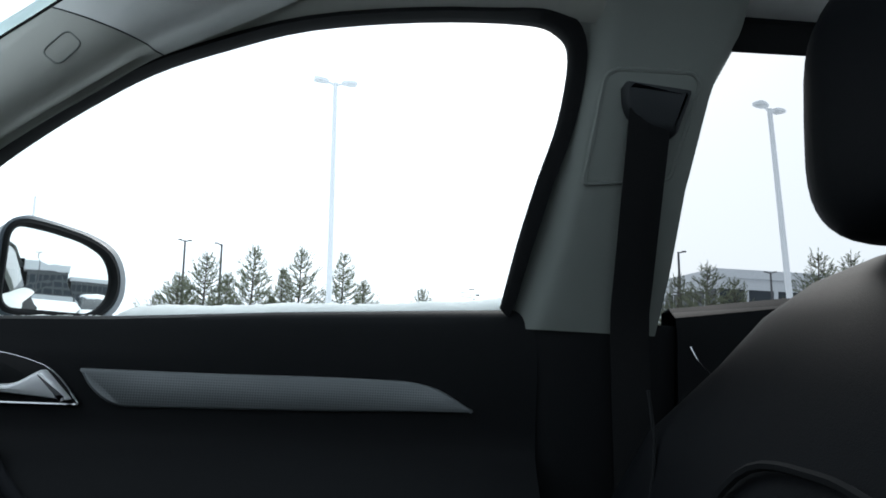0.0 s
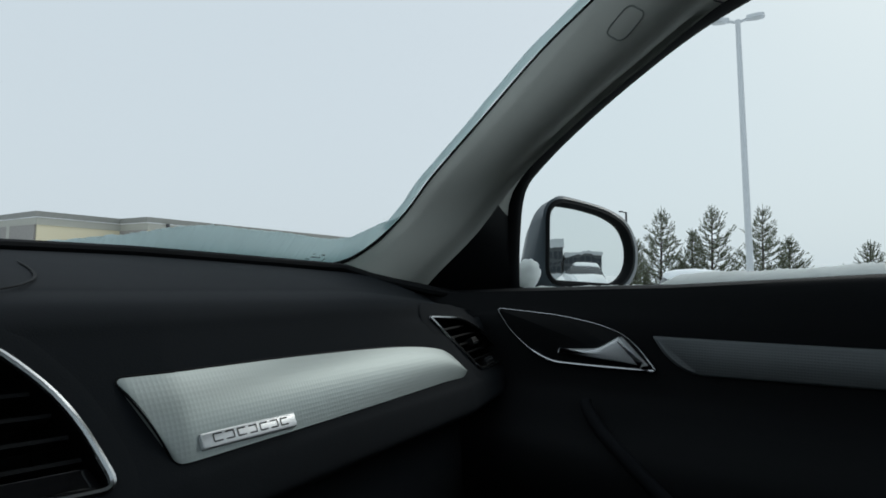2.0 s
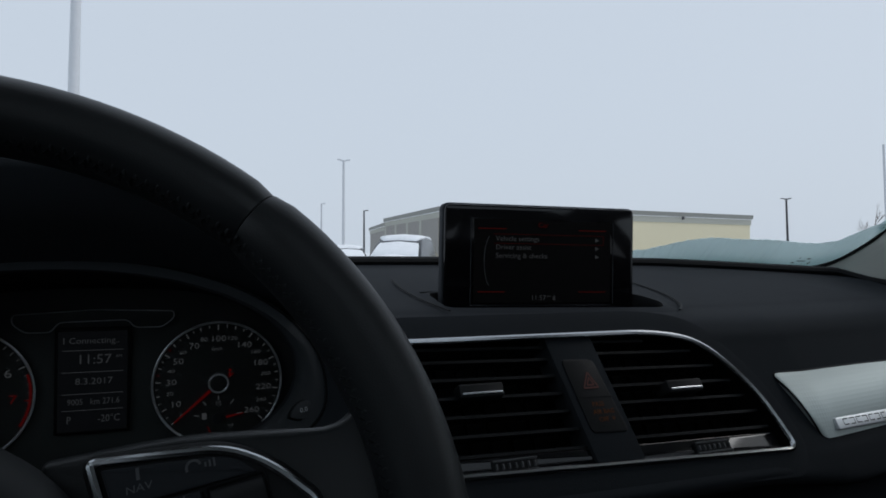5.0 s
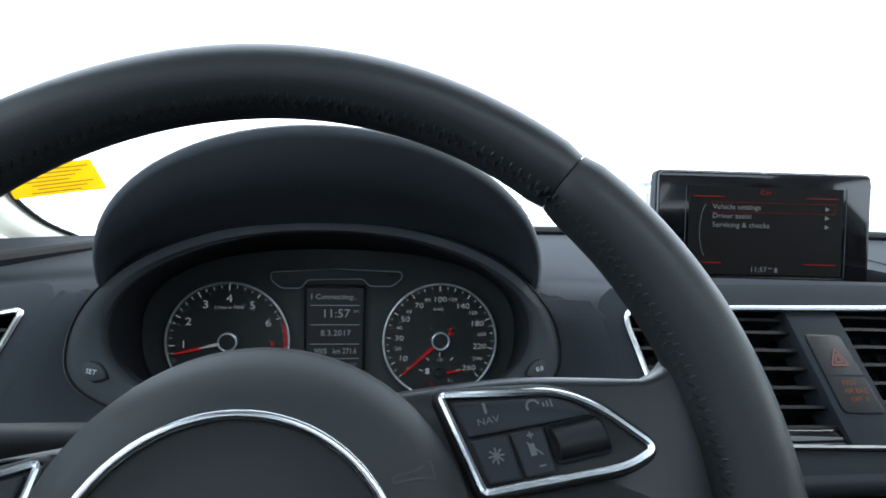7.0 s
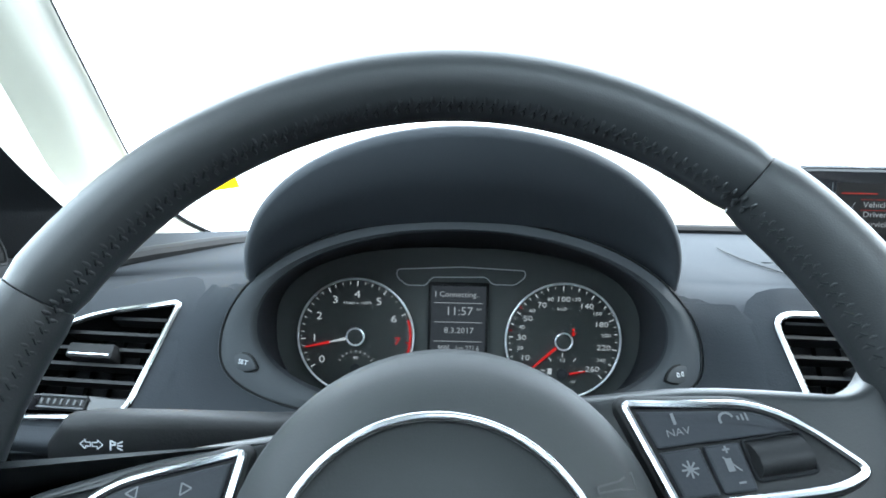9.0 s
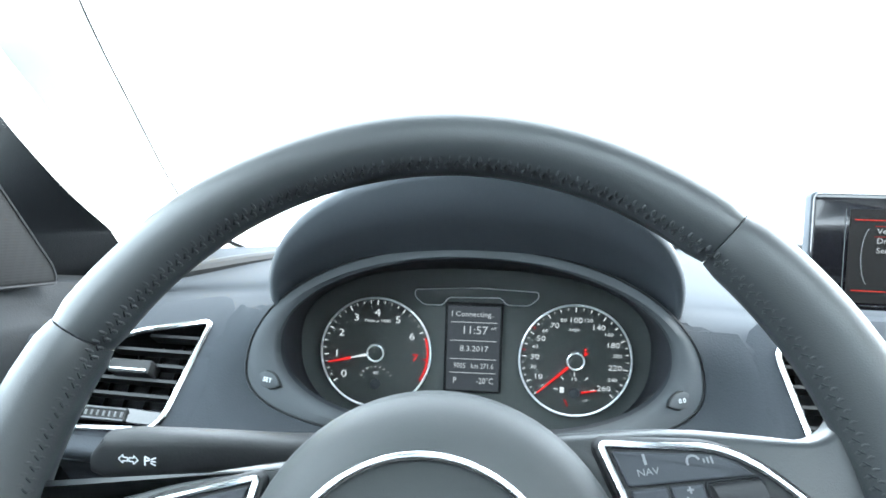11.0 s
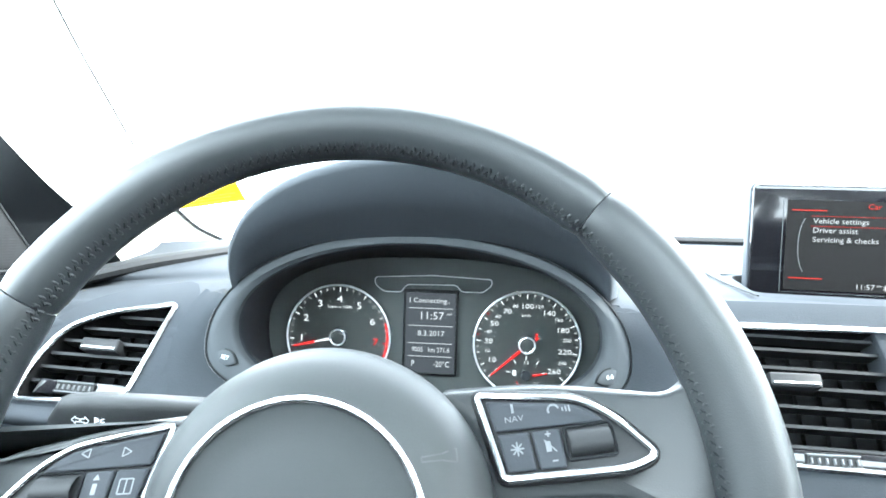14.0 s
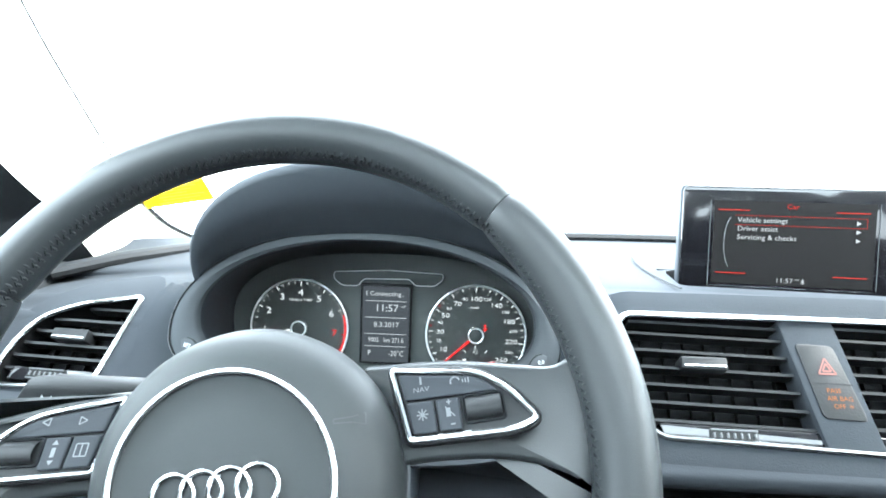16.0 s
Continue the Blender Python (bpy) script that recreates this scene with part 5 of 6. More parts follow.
strip_outline = rounded([(0.492, 1.1535), (0.36, 1.1545), (0.2, 1.1575), (0.12, 1.157), (0.085, 1.149), (0.045, 1.1255), (0.2, 1.1185), (0.45, 1.1125), (0.475, 1.13)], [0.003, 0.05, 0.05, 0.03, 0.03, 0.002, 0.05, 0.02, 0.03], 5)
slab(bm, strip_outline, -0.002, 0.0045, 0.0035, lambda y, z, o: on_door(y, z, o + 0.004 * math.sin((z - 1.11) * 70)))
bmesh.ops.triangulate(bm, faces=[q for q in bm.faces if len(q.verts) > 8])
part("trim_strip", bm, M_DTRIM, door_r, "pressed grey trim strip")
BEZEL = rounded([(0.69, 1.176), (0.605, 1.1715), (0.555, 1.1635), (0.523, 1.153), (0.505, 1.137), (0.487, 1.1135), (0.56, 1.1125), (0.612, 1.113), (0.638, 1.124), (0.668, 1.146)], [0.008, 0.03, 0.03, 0.02, 0.02, 0.004, 0.03, 0.02, 0.02, 0.02], 5)
bm = bmesh.new()
slab(bm, BEZEL, -0.002, 0.003, 0.0012, on_door)
hb = part("handle_bowl", bm, M_VENT, door_r, "gloss black handle bowl")
bm = bmesh.new()
tube(bm, [on_door(y, z, 0.0035) for y, z in BEZEL], [0.0022 if z < 1.125 else 0.0008 for y, z in BEZEL], 8, closed=True)
part("bowl_rim", bm, M_CHROME, hb, "chrome rim")
bm = bmesh.new()
lever = rounded([(0.603, 1.1295), (0.552, 1.1345), (0.5265, 1.151), (0.4945, 1.1185), (0.53, 1.1215), (0.6, 1.1265)], [0.001, 0.01, 0.003, 0.003, 0.02, 0.001], 4)
slab(bm, lever, 0.002, 0.016, 0.005, lambda y, z, o: on_door(y, z, o * (1 if y < 0.57 else 0.6)))
part("lever", bm, M_LEVER, hb, "satin metal lever")
# edge of the pull pocket below the trim strip
bm = bmesh.new()
tube(bm, smooth_path([(0.651, 0.557, 1.074), (0.644, 0.551, 1.066), (0.634, 0.533, 1.05), (0.617, 0.502, 1.032), (0.611, 0.464, 1.004), (0.61, 0.42, 0.97)], 6), 0.0075, 10)
part("pull_edge", bm, M_DASH_LOW, door_r, "dark moulded edge of the door pull")
# speaker in the driver's corner panel
bm = bmesh.new()
SPK = basis((-0.71, 0.672, 1.232), (0.28, 0.96, 0), (-0.1, -0.05, 1))
slab(bm, rounded([(-0.03, -0.034), (0.032, -0.034), (0.03, -0.022), (-0.016, 0.052), (-0.03, 0.052)], [0.008, 0.004, 0.006, 0.01, 0.008], 4), -0.004, 0.0035, 0.0015, SPK)
sp = part("speaker_grille", bm, M_MESH, door_l, "black speaker mesh")
bm = bmesh.new()
tube(bm, [SPK @ Vector((x, y, 0.0035)) for x, y in rounded([(-0.03, -0.034), (0.032, -0.034), (0.03, -0.022), (-0.016, 0.052), (-0.03, 0.052)], [0.008, 0.004, 0.006, 0.01, 0.008], 4)], 0.0011, 6, closed=True)
part("grille_rim", bm, M_VENT, sp)
# marks printed on the glass
bm = bmesh.new()
for y, z, w, h in ((0.054, 1.271, 0.008, 0.0012), (0.06, 1.2665, 0.014, 0.0007), (0.058, 1.264, 0.011, 0.0007), (0.06, 1.2615, 0.014, 0.0007), (0.046, 1.2645, 0.005, 0.002), (0.05, 1.2595, 0.003, 0.0014)):
    strip(bm, [(y - w / 2, z - h / 2), (y + w / 2, z - h / 2), (y + w / 2, z + h / 2), (y - w / 2, z + h / 2)], lambda y, z, o: Vector((glass_x(z) + 0.004, y, z)))
tagged(part("glass_print", bm, M_LENS, door_r, smooth=False), kind="stuff")

# ---- centre pillars, rear doors, tail ----
B_FRONT = [(-0.055, 1.56), (-0.053, 1.5), (-0.045, 1.412), (-0.026, 1.31), (-0.004, 1.226)]
B_REAR = [(-0.225, 1.56), (-0.2, 1.5), (-0.19, 1.39), (-0.19, 1.293), (-0.186, 1.226)]


def b_pillar(side, name):
    bm = bmesh.new()
    rows = []
    for i in range(17):
        z = lerp(1.6, 1.226, i / 16)
        a = curve_at([(q[1], q[0]) for q in B_FRONT[::-1]], z)
        b = curve_at([(q[1], q[0]) for q in B_REAR[::-1]], z)
        x = glass_x(z) - 0.012
        row = []
        for k in range(13):
            t = k / 12
            edge = min(t, 1 - t) * 6
            h = 0.022 * min(1, edge) ** 0.5
            row.append((side * (x - h + (0.03 if k in (0, 12) else 0)), lerp(a, b, t) + (0.012 if k == 0 else 0), z))
        rows.append(row)
    grid(bm, rows)
    w = wall(name, bm, M_PILLAR_SHADE, "grey plastic door pillar trim in a shaded tone", "pillar")
    bm = bmesh.new()
    rows = []
    for i in range(9):
        z = lerp(1.24, 0.45, i / 8)
        x = 0.737 + 0.02 * (i / 8)
        rows.append([(side * xx, y, z) for xx, y in ((x + 0.05, -0.008), (x + 0.006, -0.014), (x - 0.005, -0.04), (x - 0.008, -0.1), (x - 0.005, -0.17), (x + 0.006, -0.2), (x + 0.05, -0.205))])
    grid(bm, rows)
    part("lower_pillar", bm, M_DOOR, w, "black lower pillar panel")
    return w


bp = b_pillar(1, "pillar_middle_right")
b_pillar(-1, "pillar_middle_left")
# belt guide and belt
on_pillar = lambda y, z, o: Vector((glass_x(z) - 0.034 - o, y, z))
bm = bmesh.new()
guide = rounded([(-0.06, 1.39), (-0.07, 1.497), (-0.082, 1.504), (-0.163, 1.504), (-0.172, 1.495), (-0.155, 1.4)], 0.006, 4)
tube(bm, [on_pillar(y, z, 0.001) for y, z in guide], 0.0028, 6, closed=True)
slab(bm, guide, -0.004, 0.002, 0.001, on_pillar)
part("belt_guide_plate", bm, M_PILLAR_SHADE, bp, "grey height adjuster plate")
belt = thing("seat_belt", (0.70, -0.135, 0.6), "black webbing seat belt hanging from the door pillar", "seat belt")
bm = bmesh.new()
slab(bm, rounded([(-0.087, 1.488), (-0.092, 1.462), (-0.112, 1.445), (-0.15, 1.438), (-0.16, 1.482)], [0.006, 0.015, 0.015, 0.006, 0.006], 5), 0.0, 0.024, 0.008, on_pillar)
part("guide_loop", bm, M_BEZEL, belt, "dark grey plastic guide loop")
bm = bmesh.new()
rows = []
for i in range(25):
    z = lerp(1.462, 0.62, i / 24)
    x = (glass_x(z) - 0.05 if z > 1.24 else 0.7025 - 0.0 * (1.24 - z)) - 0.004
    c = -0.118 - 0.05 * (1.462 - z)
    w = 0.0225
    rows.append([(x, c - w, z), (x - 0.0015, c - w * 0.5, z), (x - 0.002, c + w * 0.5, z), (x, c + w, z), (x + 0.0014, c + w, z), (x + 0.0014, c - w, z)])
grid(bm, rows, close_u=True, cap=True)
part("webbing", bm, M_BELT, belt)


def rear_side(side, name):
    bm = bmesh.new()
    rows = []
    for y in (-0.2, -0.35, -0.6, -0.95, -1.1, -1.75):
        zs = 1.262 + 0.03 * min(1, (-0.2 - y) / 0.2)
        rows.append([(side * x, y, z) for x, z in ((0.80, zs - 0.08), (0.79, zs - 0.005), (0.765, zs), (0.742, zs - 0.012), (0.735, zs - 0.04), (0.73, 1.1), (0.72, 0.9), (0.73, 0.45), (0.86, 0.45), (0.86, 1.0), (0.80, zs - 0.08))])
    grid(bm, rows)
    w = wall(name, bm, M_DOOR, "black rear door and side panel", "car door")
    bm = bmesh.new()
    win = rounded([(-0.186, 1.23), (-0.192, 1.39), (-0.2, 1.5), (-0.222, 1.545), (-0.6, 1.555), (-0.95, 1.53), (-1.02, 1.36), (-0.98, 1.28)], [0, 0.02, 0.02, 0.02, 0.05, 0.05, 0.05, 0.01], 4)
    bm.faces.new([bm.verts.new((side * (glass_x(z) + 0.01), y, z)) for y, z in shrink(win, -0.01)])
    g = part("rear_glass", bm, M_TINT, w, "tinted rear side window", smooth=False)
    g.visible_shadow = False
    bm = bmesh.new()
    grid(bm, [[(side * (glass_x(z) - 0.004), y, z), (side * (glass_x(z) - 0.01), y - 0.0, z + 0.008), (side * (glass_x(z) - 0.012), y, z + 0.03), (side * (glass_x(z) - 0.05), y, z + 0.07)] for y, z in ((-0.21, 1.538), (-0.3, 1.538), (-0.5, 1.54), (-0.8, 1.535), (-0.95, 1.52))])
    part("rear_frame", bm, M_RUBBER, w)
    # tail pillar and side behind the rear door
    bm = bmesh.new()
    grid(bm, [[(side * (glass_x(z) - 0.005), y0, z), (side * (glass_x(z) - 0.03), y0 - 0.3, z), (side * (glass_x(z) - 0.06), y0 - 0.75, z)] for z, y0 in ((1.26, -0.97), (1.36, -1.02), (1.45, -0.99), (1.53, -0.95), (1.6, -0.93))])
    part("tail_pillar", bm, M_PILLAR, w)
    return w


rs = rear_side(1, "wall_rear_right")
rear_side(-1, "wall_rear_left")
bm = bmesh.new()
tube(bm, smooth_path([(0.728, -0.213, 1.216), (0.722, -0.22, 1.2), (0.72, -0.236, 1.183), (0.72, -0.262, 1.16)], 5), 0.0012, 6)
part("rear_handle_edge", bm, M_CHROME, rs, "thin chrome edge of the rear door handle")


def roof_edge(y):
    return curve_at([(-1.8, 1.5), (-1.2, 1.55), (-0.2, 1.572), (0.05, 1.572), (0.2, 1.565), (0.31, 1.555), (0.36, 1.55), (0.46, 1.545)], y)


bm = bmesh.new()
rows = []
for i in range(45):
    y = lerp(0.42, -1.8, i / 44)
    ze = roof_edge(y)
    xe = min(0.6, glass_x(ze) + 0.0)
    row = []
    for k in range(33):
        u = lerp(-1, 1, k / 32)
        row.append((xe * u, y + 0.06 * (1 - u * u) * max(0, min(1, (y - 0.1) / 0.32)), ze + 0.045 * (1 - abs(u) ** 2.6)))
    rows.append(row)
grid(bm, rows)
# made-up opening through headliner and roof, to bring sky light into the cabin
in_added_roof_glass = lambda q: abs(q.x) < 0.41 and -0.42 < q.y < 0.14
bmesh.ops.delete(bm, geom=[q for q in bm.faces if in_added_roof_glass(q.calc_center_median())], context="FACES")
wall("ceiling", bm, M_LINER, "grey fabric headliner", "ceiling")
# pale trim along the door opening
for side, name in ((1, "trim_roof_right"), (-1, "trim_roof_left")):
    bm = bmesh.new()
    rows = []
    edge = [(0.46, 1.477), (0.431, 1.492), (0.346, 1.521), (0.252, 1.545), (0.128, 1.559), (0.02, 1.562), (-0.03, 1.557), (-0.06, 1.556), (-0.2, 1.558)]
    for p in smooth_path([(y, z, 0) for y, z in edge], 3):
        y, z = p.x, p.y
        x = glass_x(z)
        rows.append([(side * (x - 0.008), y, z), (side * (x - 0.02), y, z + 0.006), (side * (x - 0.032), y, z + 0.022), (side * (x - 0.05), y, z + 0.036), (side * (x - 0.07), y, z + 0.052)])
    grid(bm, rows)
    wall(name, bm, M_PILLAR, "pale grey trim over the door", "trim")
bm = bmesh.new()
grid(bm, [[(x, y, z) for x in (-0.56, -0.4, -0.2, 0, 0.2, 0.4, 0.56)] for y, z in ((0.42, 1.6), (0.48, 1.59), (0.52, 1.58), (0.53, 1.6), (0.42, 1.64))])
for v in bm.verts:
    v.co.y -= 0.2 * v.co.x ** 2
    v.co.z -= 0.06 * v.co.x ** 2
wall("trim_header", bm, M_LINER, "grey header over the windscreen", "trim")
# roof skin, floor, bulkhead and tail that close the cabin
bm = bmesh.new()
roof_z = lambda x, y: roof_edge(y) + 0.075 * (1 - (x / 0.7) ** 2) + 0.01
grid(bm, [[(x, y, roof_z(x, y)) for x in (-0.62, -0.42, -0.2, 0, 0.2, 0.42, 0.62)] for y in (0.5, 0.3, 0.15, -0.1, -0.43, -1.0, -1.85)])
bmesh.ops.delete(bm, geom=[q for q in bm.faces if in_added_roof_glass(q.calc_center_median())], context="FACES")
wall("roof", bm, M_SHELL, "dark painted car roof skin", "roof")
# added glass over that opening; it only serves to light the interior
bm = bmesh.new()
grid(bm, [[(x, y, roof_z(x, y) - 0.004) for x in (-0.43, -0.2, 0, 0.2, 0.43)] for y in (0.16, 0.0, -0.2, -0.44)])
rg = wall("added_roof_window", bm, M_GLASS, "clear glass roof panel added to let sky light in", "window")
rg.visible_shadow = False
bm = bmesh.new()
box(bm, (-0.85, -1.9, 0.34), (0.85, 1.3, 0.42))
wall("floor", bm, M_CARPET, "black carpeted car floor", "floor")
bm = bmesh.new()
box(bm, (-0.86, 1.1, 0.4), (0.86, 1.16, 1.19))
wall("wall_front", bm, M_SHELL, "dark bulkhead behind the dashboard", "wall")
for side in (-1, 1):
    bm = bmesh.new()
    box(bm, (min(side * 0.72, side * 0.86), 0.8, 0.4), (max(side * 0.72, side * 0.86), 1.12, 1.2))
    wall("wall_side_front", bm, M_SHELL, "dark inner wing panel", "wall")
bm = bmesh.new()
for lo, hi in (((-0.8, -1.9, 0.4), (0.8, -1.84, 1.15)), ((-0.62, -1.9, 1.5), (0.62, -1.84, 1.6)), ((-0.66, -1.9, 1.15), (-0.5, -1.84, 1.5)), ((0.5, -1.9, 1.15), (0.66, -1.84, 1.5))):
    box(bm, lo, hi)
wall("wall_rear", bm, M_DOOR, "black tailgate with a window opening", "wall")

# ---- windscreen ----
bm = bmesh.new()
rows = []
for i in range(13):
    t = i / 12
    row = []
    for k in range(25):
        u = lerp(-1, 1, k / 24)
        xb, xt = 0.7 * u - 0.012, 0.6 * u - 0.012
        yb, zb = glass_foot(xb)
        row.append(Vector((xb, yb + 0.012, zb - 0.008)).lerp(Vector((xt, 0.53 - 0.3 * xt * xt, 1.6 - 0.09 * xt * xt)), t) + Vector((0, 0.02, 0.016)) * math.sin(math.pi * t) * (1 - u * u))
    rows.append(row)
grid(bm, rows)
ws = wall("windscreen", bm, M_SCREENGLASS, "clear raked car windscreen", "windscreen")
ws.visible_shadow = False
bm = bmesh.new()
tube(bm, [p + Vector((-0.002, -0.004, 0.001)) for p in WS_EDGE[2:42]], [0.003] * 6 + [0.0026] * 6 + [0.0018] * 28, 6)
part("screen_seal", bm, M_RUBBER, ws, "black windscreen seal")
bm = bmesh.new()
tube(bm, mirrored([p + Vector((-0.002, -0.002, 0)) for p in WS_LEFT[3:34]], -1), [0.0022] * 9 + [0.0016, 0.0012] + [0.0009] * 20, 6)
part("screen_seal", bm, M_RUBBER, ws, "black windscreen seal")
bm = bmesh.new()
for x, z, w, h in ((0.588, 1.2385, 0.02, 0.0012), (0.596, 1.242, 0.009, 0.0014), (0.579, 1.2355, 0.01, 0.0012), (0.601, 1.2355, 0.004, 0.0036), (0.591, 1.239, 0.0022, 0.007), (0.583, 1.243, 0.006, 0.001)):
    y = glass_foot(x)[0] - 1.2 * (z - glass_foot(x)[1]) - 0.006
    strip(bm, [(x - w / 2, z - h / 2), (x + w / 2 - 0.002, z - h / 2), (x + w / 2, z + h / 2), (x - w / 2 + 0.002, z + h / 2)], lambda a, b, o: Vector((a, y - 1.2 * (b - z), b)))
tagged(part("glass_print", bm, M_RUBBER, ws, smooth=False), kind="stuff")
# yellow sticker inside the glass
sticker = thing("sticker", (-0.615, 0.855, 1.25), "yellow paper sticker with printed lines on the windscreen", "sticker")
SF = basis((-0.582, 0.8535, 1.2775), (1, 0.19, 0.18), (0, -0.78, 0.62))
bm = bmesh.new()
slab(bm, rounded([(-0.075, -0.019), (0.0, -0.019), (-0.004, 0.02), (-0.075, 0.02)], 0.001, 2), 0.0, 0.0006, 0.0, SF)
part("paper", bm, M_PAPER, sticker)
bm = bmesh.new()
for i in range(7):
    y = 0.014 - i * 0.0047
    bar(bm, -0.06 + 0.003 * (i % 3), y, -0.008 - 0.006 * ((i * 5) % 4), y, 0.0013, SF, 0.0009)
tagged(part("print_bar", bm, M_INK, sticker, smooth=False), kind="stuff")

# ---- passenger seat ----
def blob(cx, cy, cz, hx, hy, hz, power, nu=40, nv=24, f=None):
    rows = []
    for i in range(nv + 1):
        b = lerp(-math.pi / 2 + 0.02, math.pi / 2 - 0.02, i / nv)
        cb, sb = abs(math.cos(b)) ** power, math.copysign(abs(math.sin(b)) ** power, math.sin(b))
        row = []
        for k in range(nu):
            a = 2 * math.pi * k / nu
            p = Vector((hx * cb * math.copysign(abs(math.cos(a)) ** power, math.cos(a)), hy * cb * math.copysign(abs(math.sin(a)) ** power, math.sin(a)), hz * sb))
            p = f(p) if f else p
            row.append((cx + p.x, cy + p.y, cz + p.z))
        rows.append(row)
    return rows


seat = thing("car_seat", (0.365, -0.05, 0.42), "black leather passenger seat with headrest", "car seat")
bm = bmesh.new()
rows = []
for z, w, d in ((0.62, 0.225, 0.07), (0.8, 0.23, 0.08), (0.95, 0.23, 0.08), (1.05, 0.226, 0.075), (1.14, 0.218, 0.07), (1.2, 0.207, 0.064), (1.245, 0.19, 0.056), (1.275, 0.165, 0.046), (1.295, 0.13, 0.034), (1.305, 0.08, 0.02)):
    front = curve_at([(0.62, 0.06), (0.9, 0.0), (1.08, -0.065), (1.163, -0.114), (1.232, -0.162), (1.271, -0.2), (1.297, -0.245), (1.313, -0.29)], z)
    row = []
    for k in range(48):
        a = 2 * math.pi * k / 48
        c, s = math.cos(a), math.sin(a)
        x = w * math.copysign(abs(c) ** 0.55, c)
        wing = 0.03 * max(0, (abs(x) - 0.14) / 0.09) if s > 0 and z < 1.2 else 0
        row.append((0.345 + x, front - d + d * math.copysign(abs(s) ** 0.55, s) + wing, z))
    rows.append(row)
grid(bm, rows, close_u=True, cap=True)
back = part("backrest", bm, M_SEAT, seat)
bm = bmesh.new()
grid(bm, blob(0.356, -0.242, 1.402, 0.124, 0.058, 0.108, 0.55), close_u=True, cap=True)
part("headrest", bm, M_SEAT, seat, "black leather headrest")
for x in (0.3, 0.4):
    bm = bmesh.new()
    tube(bm, [(x, -0.27, 1.24), (x, -0.268, 1.31)], 0.006, 10)
    part("headrest_post", bm, M_CHROME, seat)
bm = bmesh.new()
grid(bm, blob(0.35, 0.12, 0.6, 0.25, 0.27, 0.1, 0.5), close_u=True, cap=True)
part("cushion", bm, M_SEAT, seat)
bm = bmesh.new()
box(bm, (0.15, -0.1, 0.42), (0.55, 0.35, 0.55), 0.01)
part("seat_base", bm, M_BLACK, seat)
bm = bmesh.new()
tube(bm, smooth_path([(0.545, -0.1, 1.175), (0.5, -0.09, 1.12), (0.46, -0.062, 1.05), (0.45, -0.03, 0.95)], 6), 0.0016, 6)
part("seat_seam", bm, M_STITCH, back)
bm = bmesh.new()
tube(bm, smooth_path([(0.41, -0.02, 0.95), (0.4, -0.06, 1.06), (0.37, -0.095, 1.14), (0.3, -0.103, 1.155), (0.24, -0.099, 1.15)], 6), 0.003, 6)
part("seat_seam", bm, M_STITCH, back)

# ---- door mirror outside ----
MI = basis((0.912, 0.6645, 1.2695), (0.88, -0.47, 0.0), (0.01, 0.02, 1))
GL = rounded([(-0.079, -0.052), (0.055, -0.056), (0.08, -0.03), (0.081, 0.005), (0.066, 0.035), (0.03, 0.052), (-0.03, 0.062), (-0.079, 0.064)], [0.02, 0.03, 0.02, 0.02, 0.02, 0.03, 0.03, 0.03], 7)
mirror = thing("door_mirror", (0.84, 0.72, 1.2), "dark car door mirror reflecting an office building", "mirror")
bm = bmesh.new()
rim = shrink(GL, -0.001)
grid(bm, [[MI @ Vector((x * f, y * f, -0.003 - (x * x + y * y) * f * f / 2.6)) for x, y in rim] for f in (1, 0.85, 0.7, 0.5, 0.3, 0.12, 0.01)], close_u=True, cap=True)
part("mirror_glass", bm, M_MIRROR, mirror, "convex mirror glass", angle=80)
bm = bmesh.new()
O = [(x + min(1, max(0, (-x - 0.03) / 0.06)) * lerp(-0.014, 0.016, (y + 0.07) / 0.14) + min(1, max(0, x / 0.06)) * 0.012, y) for x, y in shrink(GL, -0.02)]


def taper(o, s, dx, dy=0.0):
    return [(x * s + dx, y * s + dy) for x, y in o]


grid(bm, [[MI @ Vector((x, y, -0.012)) for x, y in GL], [MI @ Vector((x, y, 0.002)) for x, y in shrink(GL, -0.002)], [MI @ Vector((x, y, 0.0055)) for x, y in shrink(GL, -0.006)], [MI @ Vector((x, y, 0.003)) for x, y in shrink(GL, -0.011)]], close_u=True)
part("inner_lip", bm, M_RUBBER, mirror, "black inner lip", angle=50)
bm = bmesh.new()
rows = [[MI @ Vector((x, y, -0.002)) for x, y in shrink(GL, -0.0105)], [MI @ Vector((x, y, 0.0035)) for x, y in shrink(GL, -0.012)], [MI @ Vector((x, y, 0.001)) for x, y in shrink(GL, -0.0155)], [MI @ Vector((x, y, -0.012)) for x, y in O], [MI @ Vector((x, y, -0.04)) for x, y in taper(O, 0.96, -0.004, -0.004)], [MI @ Vector((x, y, -0.07)) for x, y in taper(O, 0.8, -0.008, -0.015)], [MI @ Vector((x, y, -0.09)) for x, y in taper(O, 0.5, -0.012, -0.032)], [MI @ Vector((x, y, -0.096)) for x, y in taper(O, 0.1, -0.012, -0.04)]]
grid(bm, rows, close_u=True)
bm.faces.new([bm.verts.new(p) for p in rows[-1]])
part("housing", bm, M_HOUSING, mirror, "grey-blue painted housing", angle=50)
bm = bmesh.new()
grid(bm, [[(x, y + 0.022 * math.cos(a), z + 0.016 * math.sin(a)) for a in ang[::4]] for x, y, z in ((0.775, 0.745, 1.19), (0.81, 0.745, 1.193), (0.85, 0.74, 1.2), (0.88, 0.735, 1.212))], close_u=True, cap=True)
part("mirror_foot", bm, M_BLACK, mirror)


# ---- snow on the car ----
def snow_bank(name, rows, label, rough=1.0, mat=None):
    bm = bmesh.new()
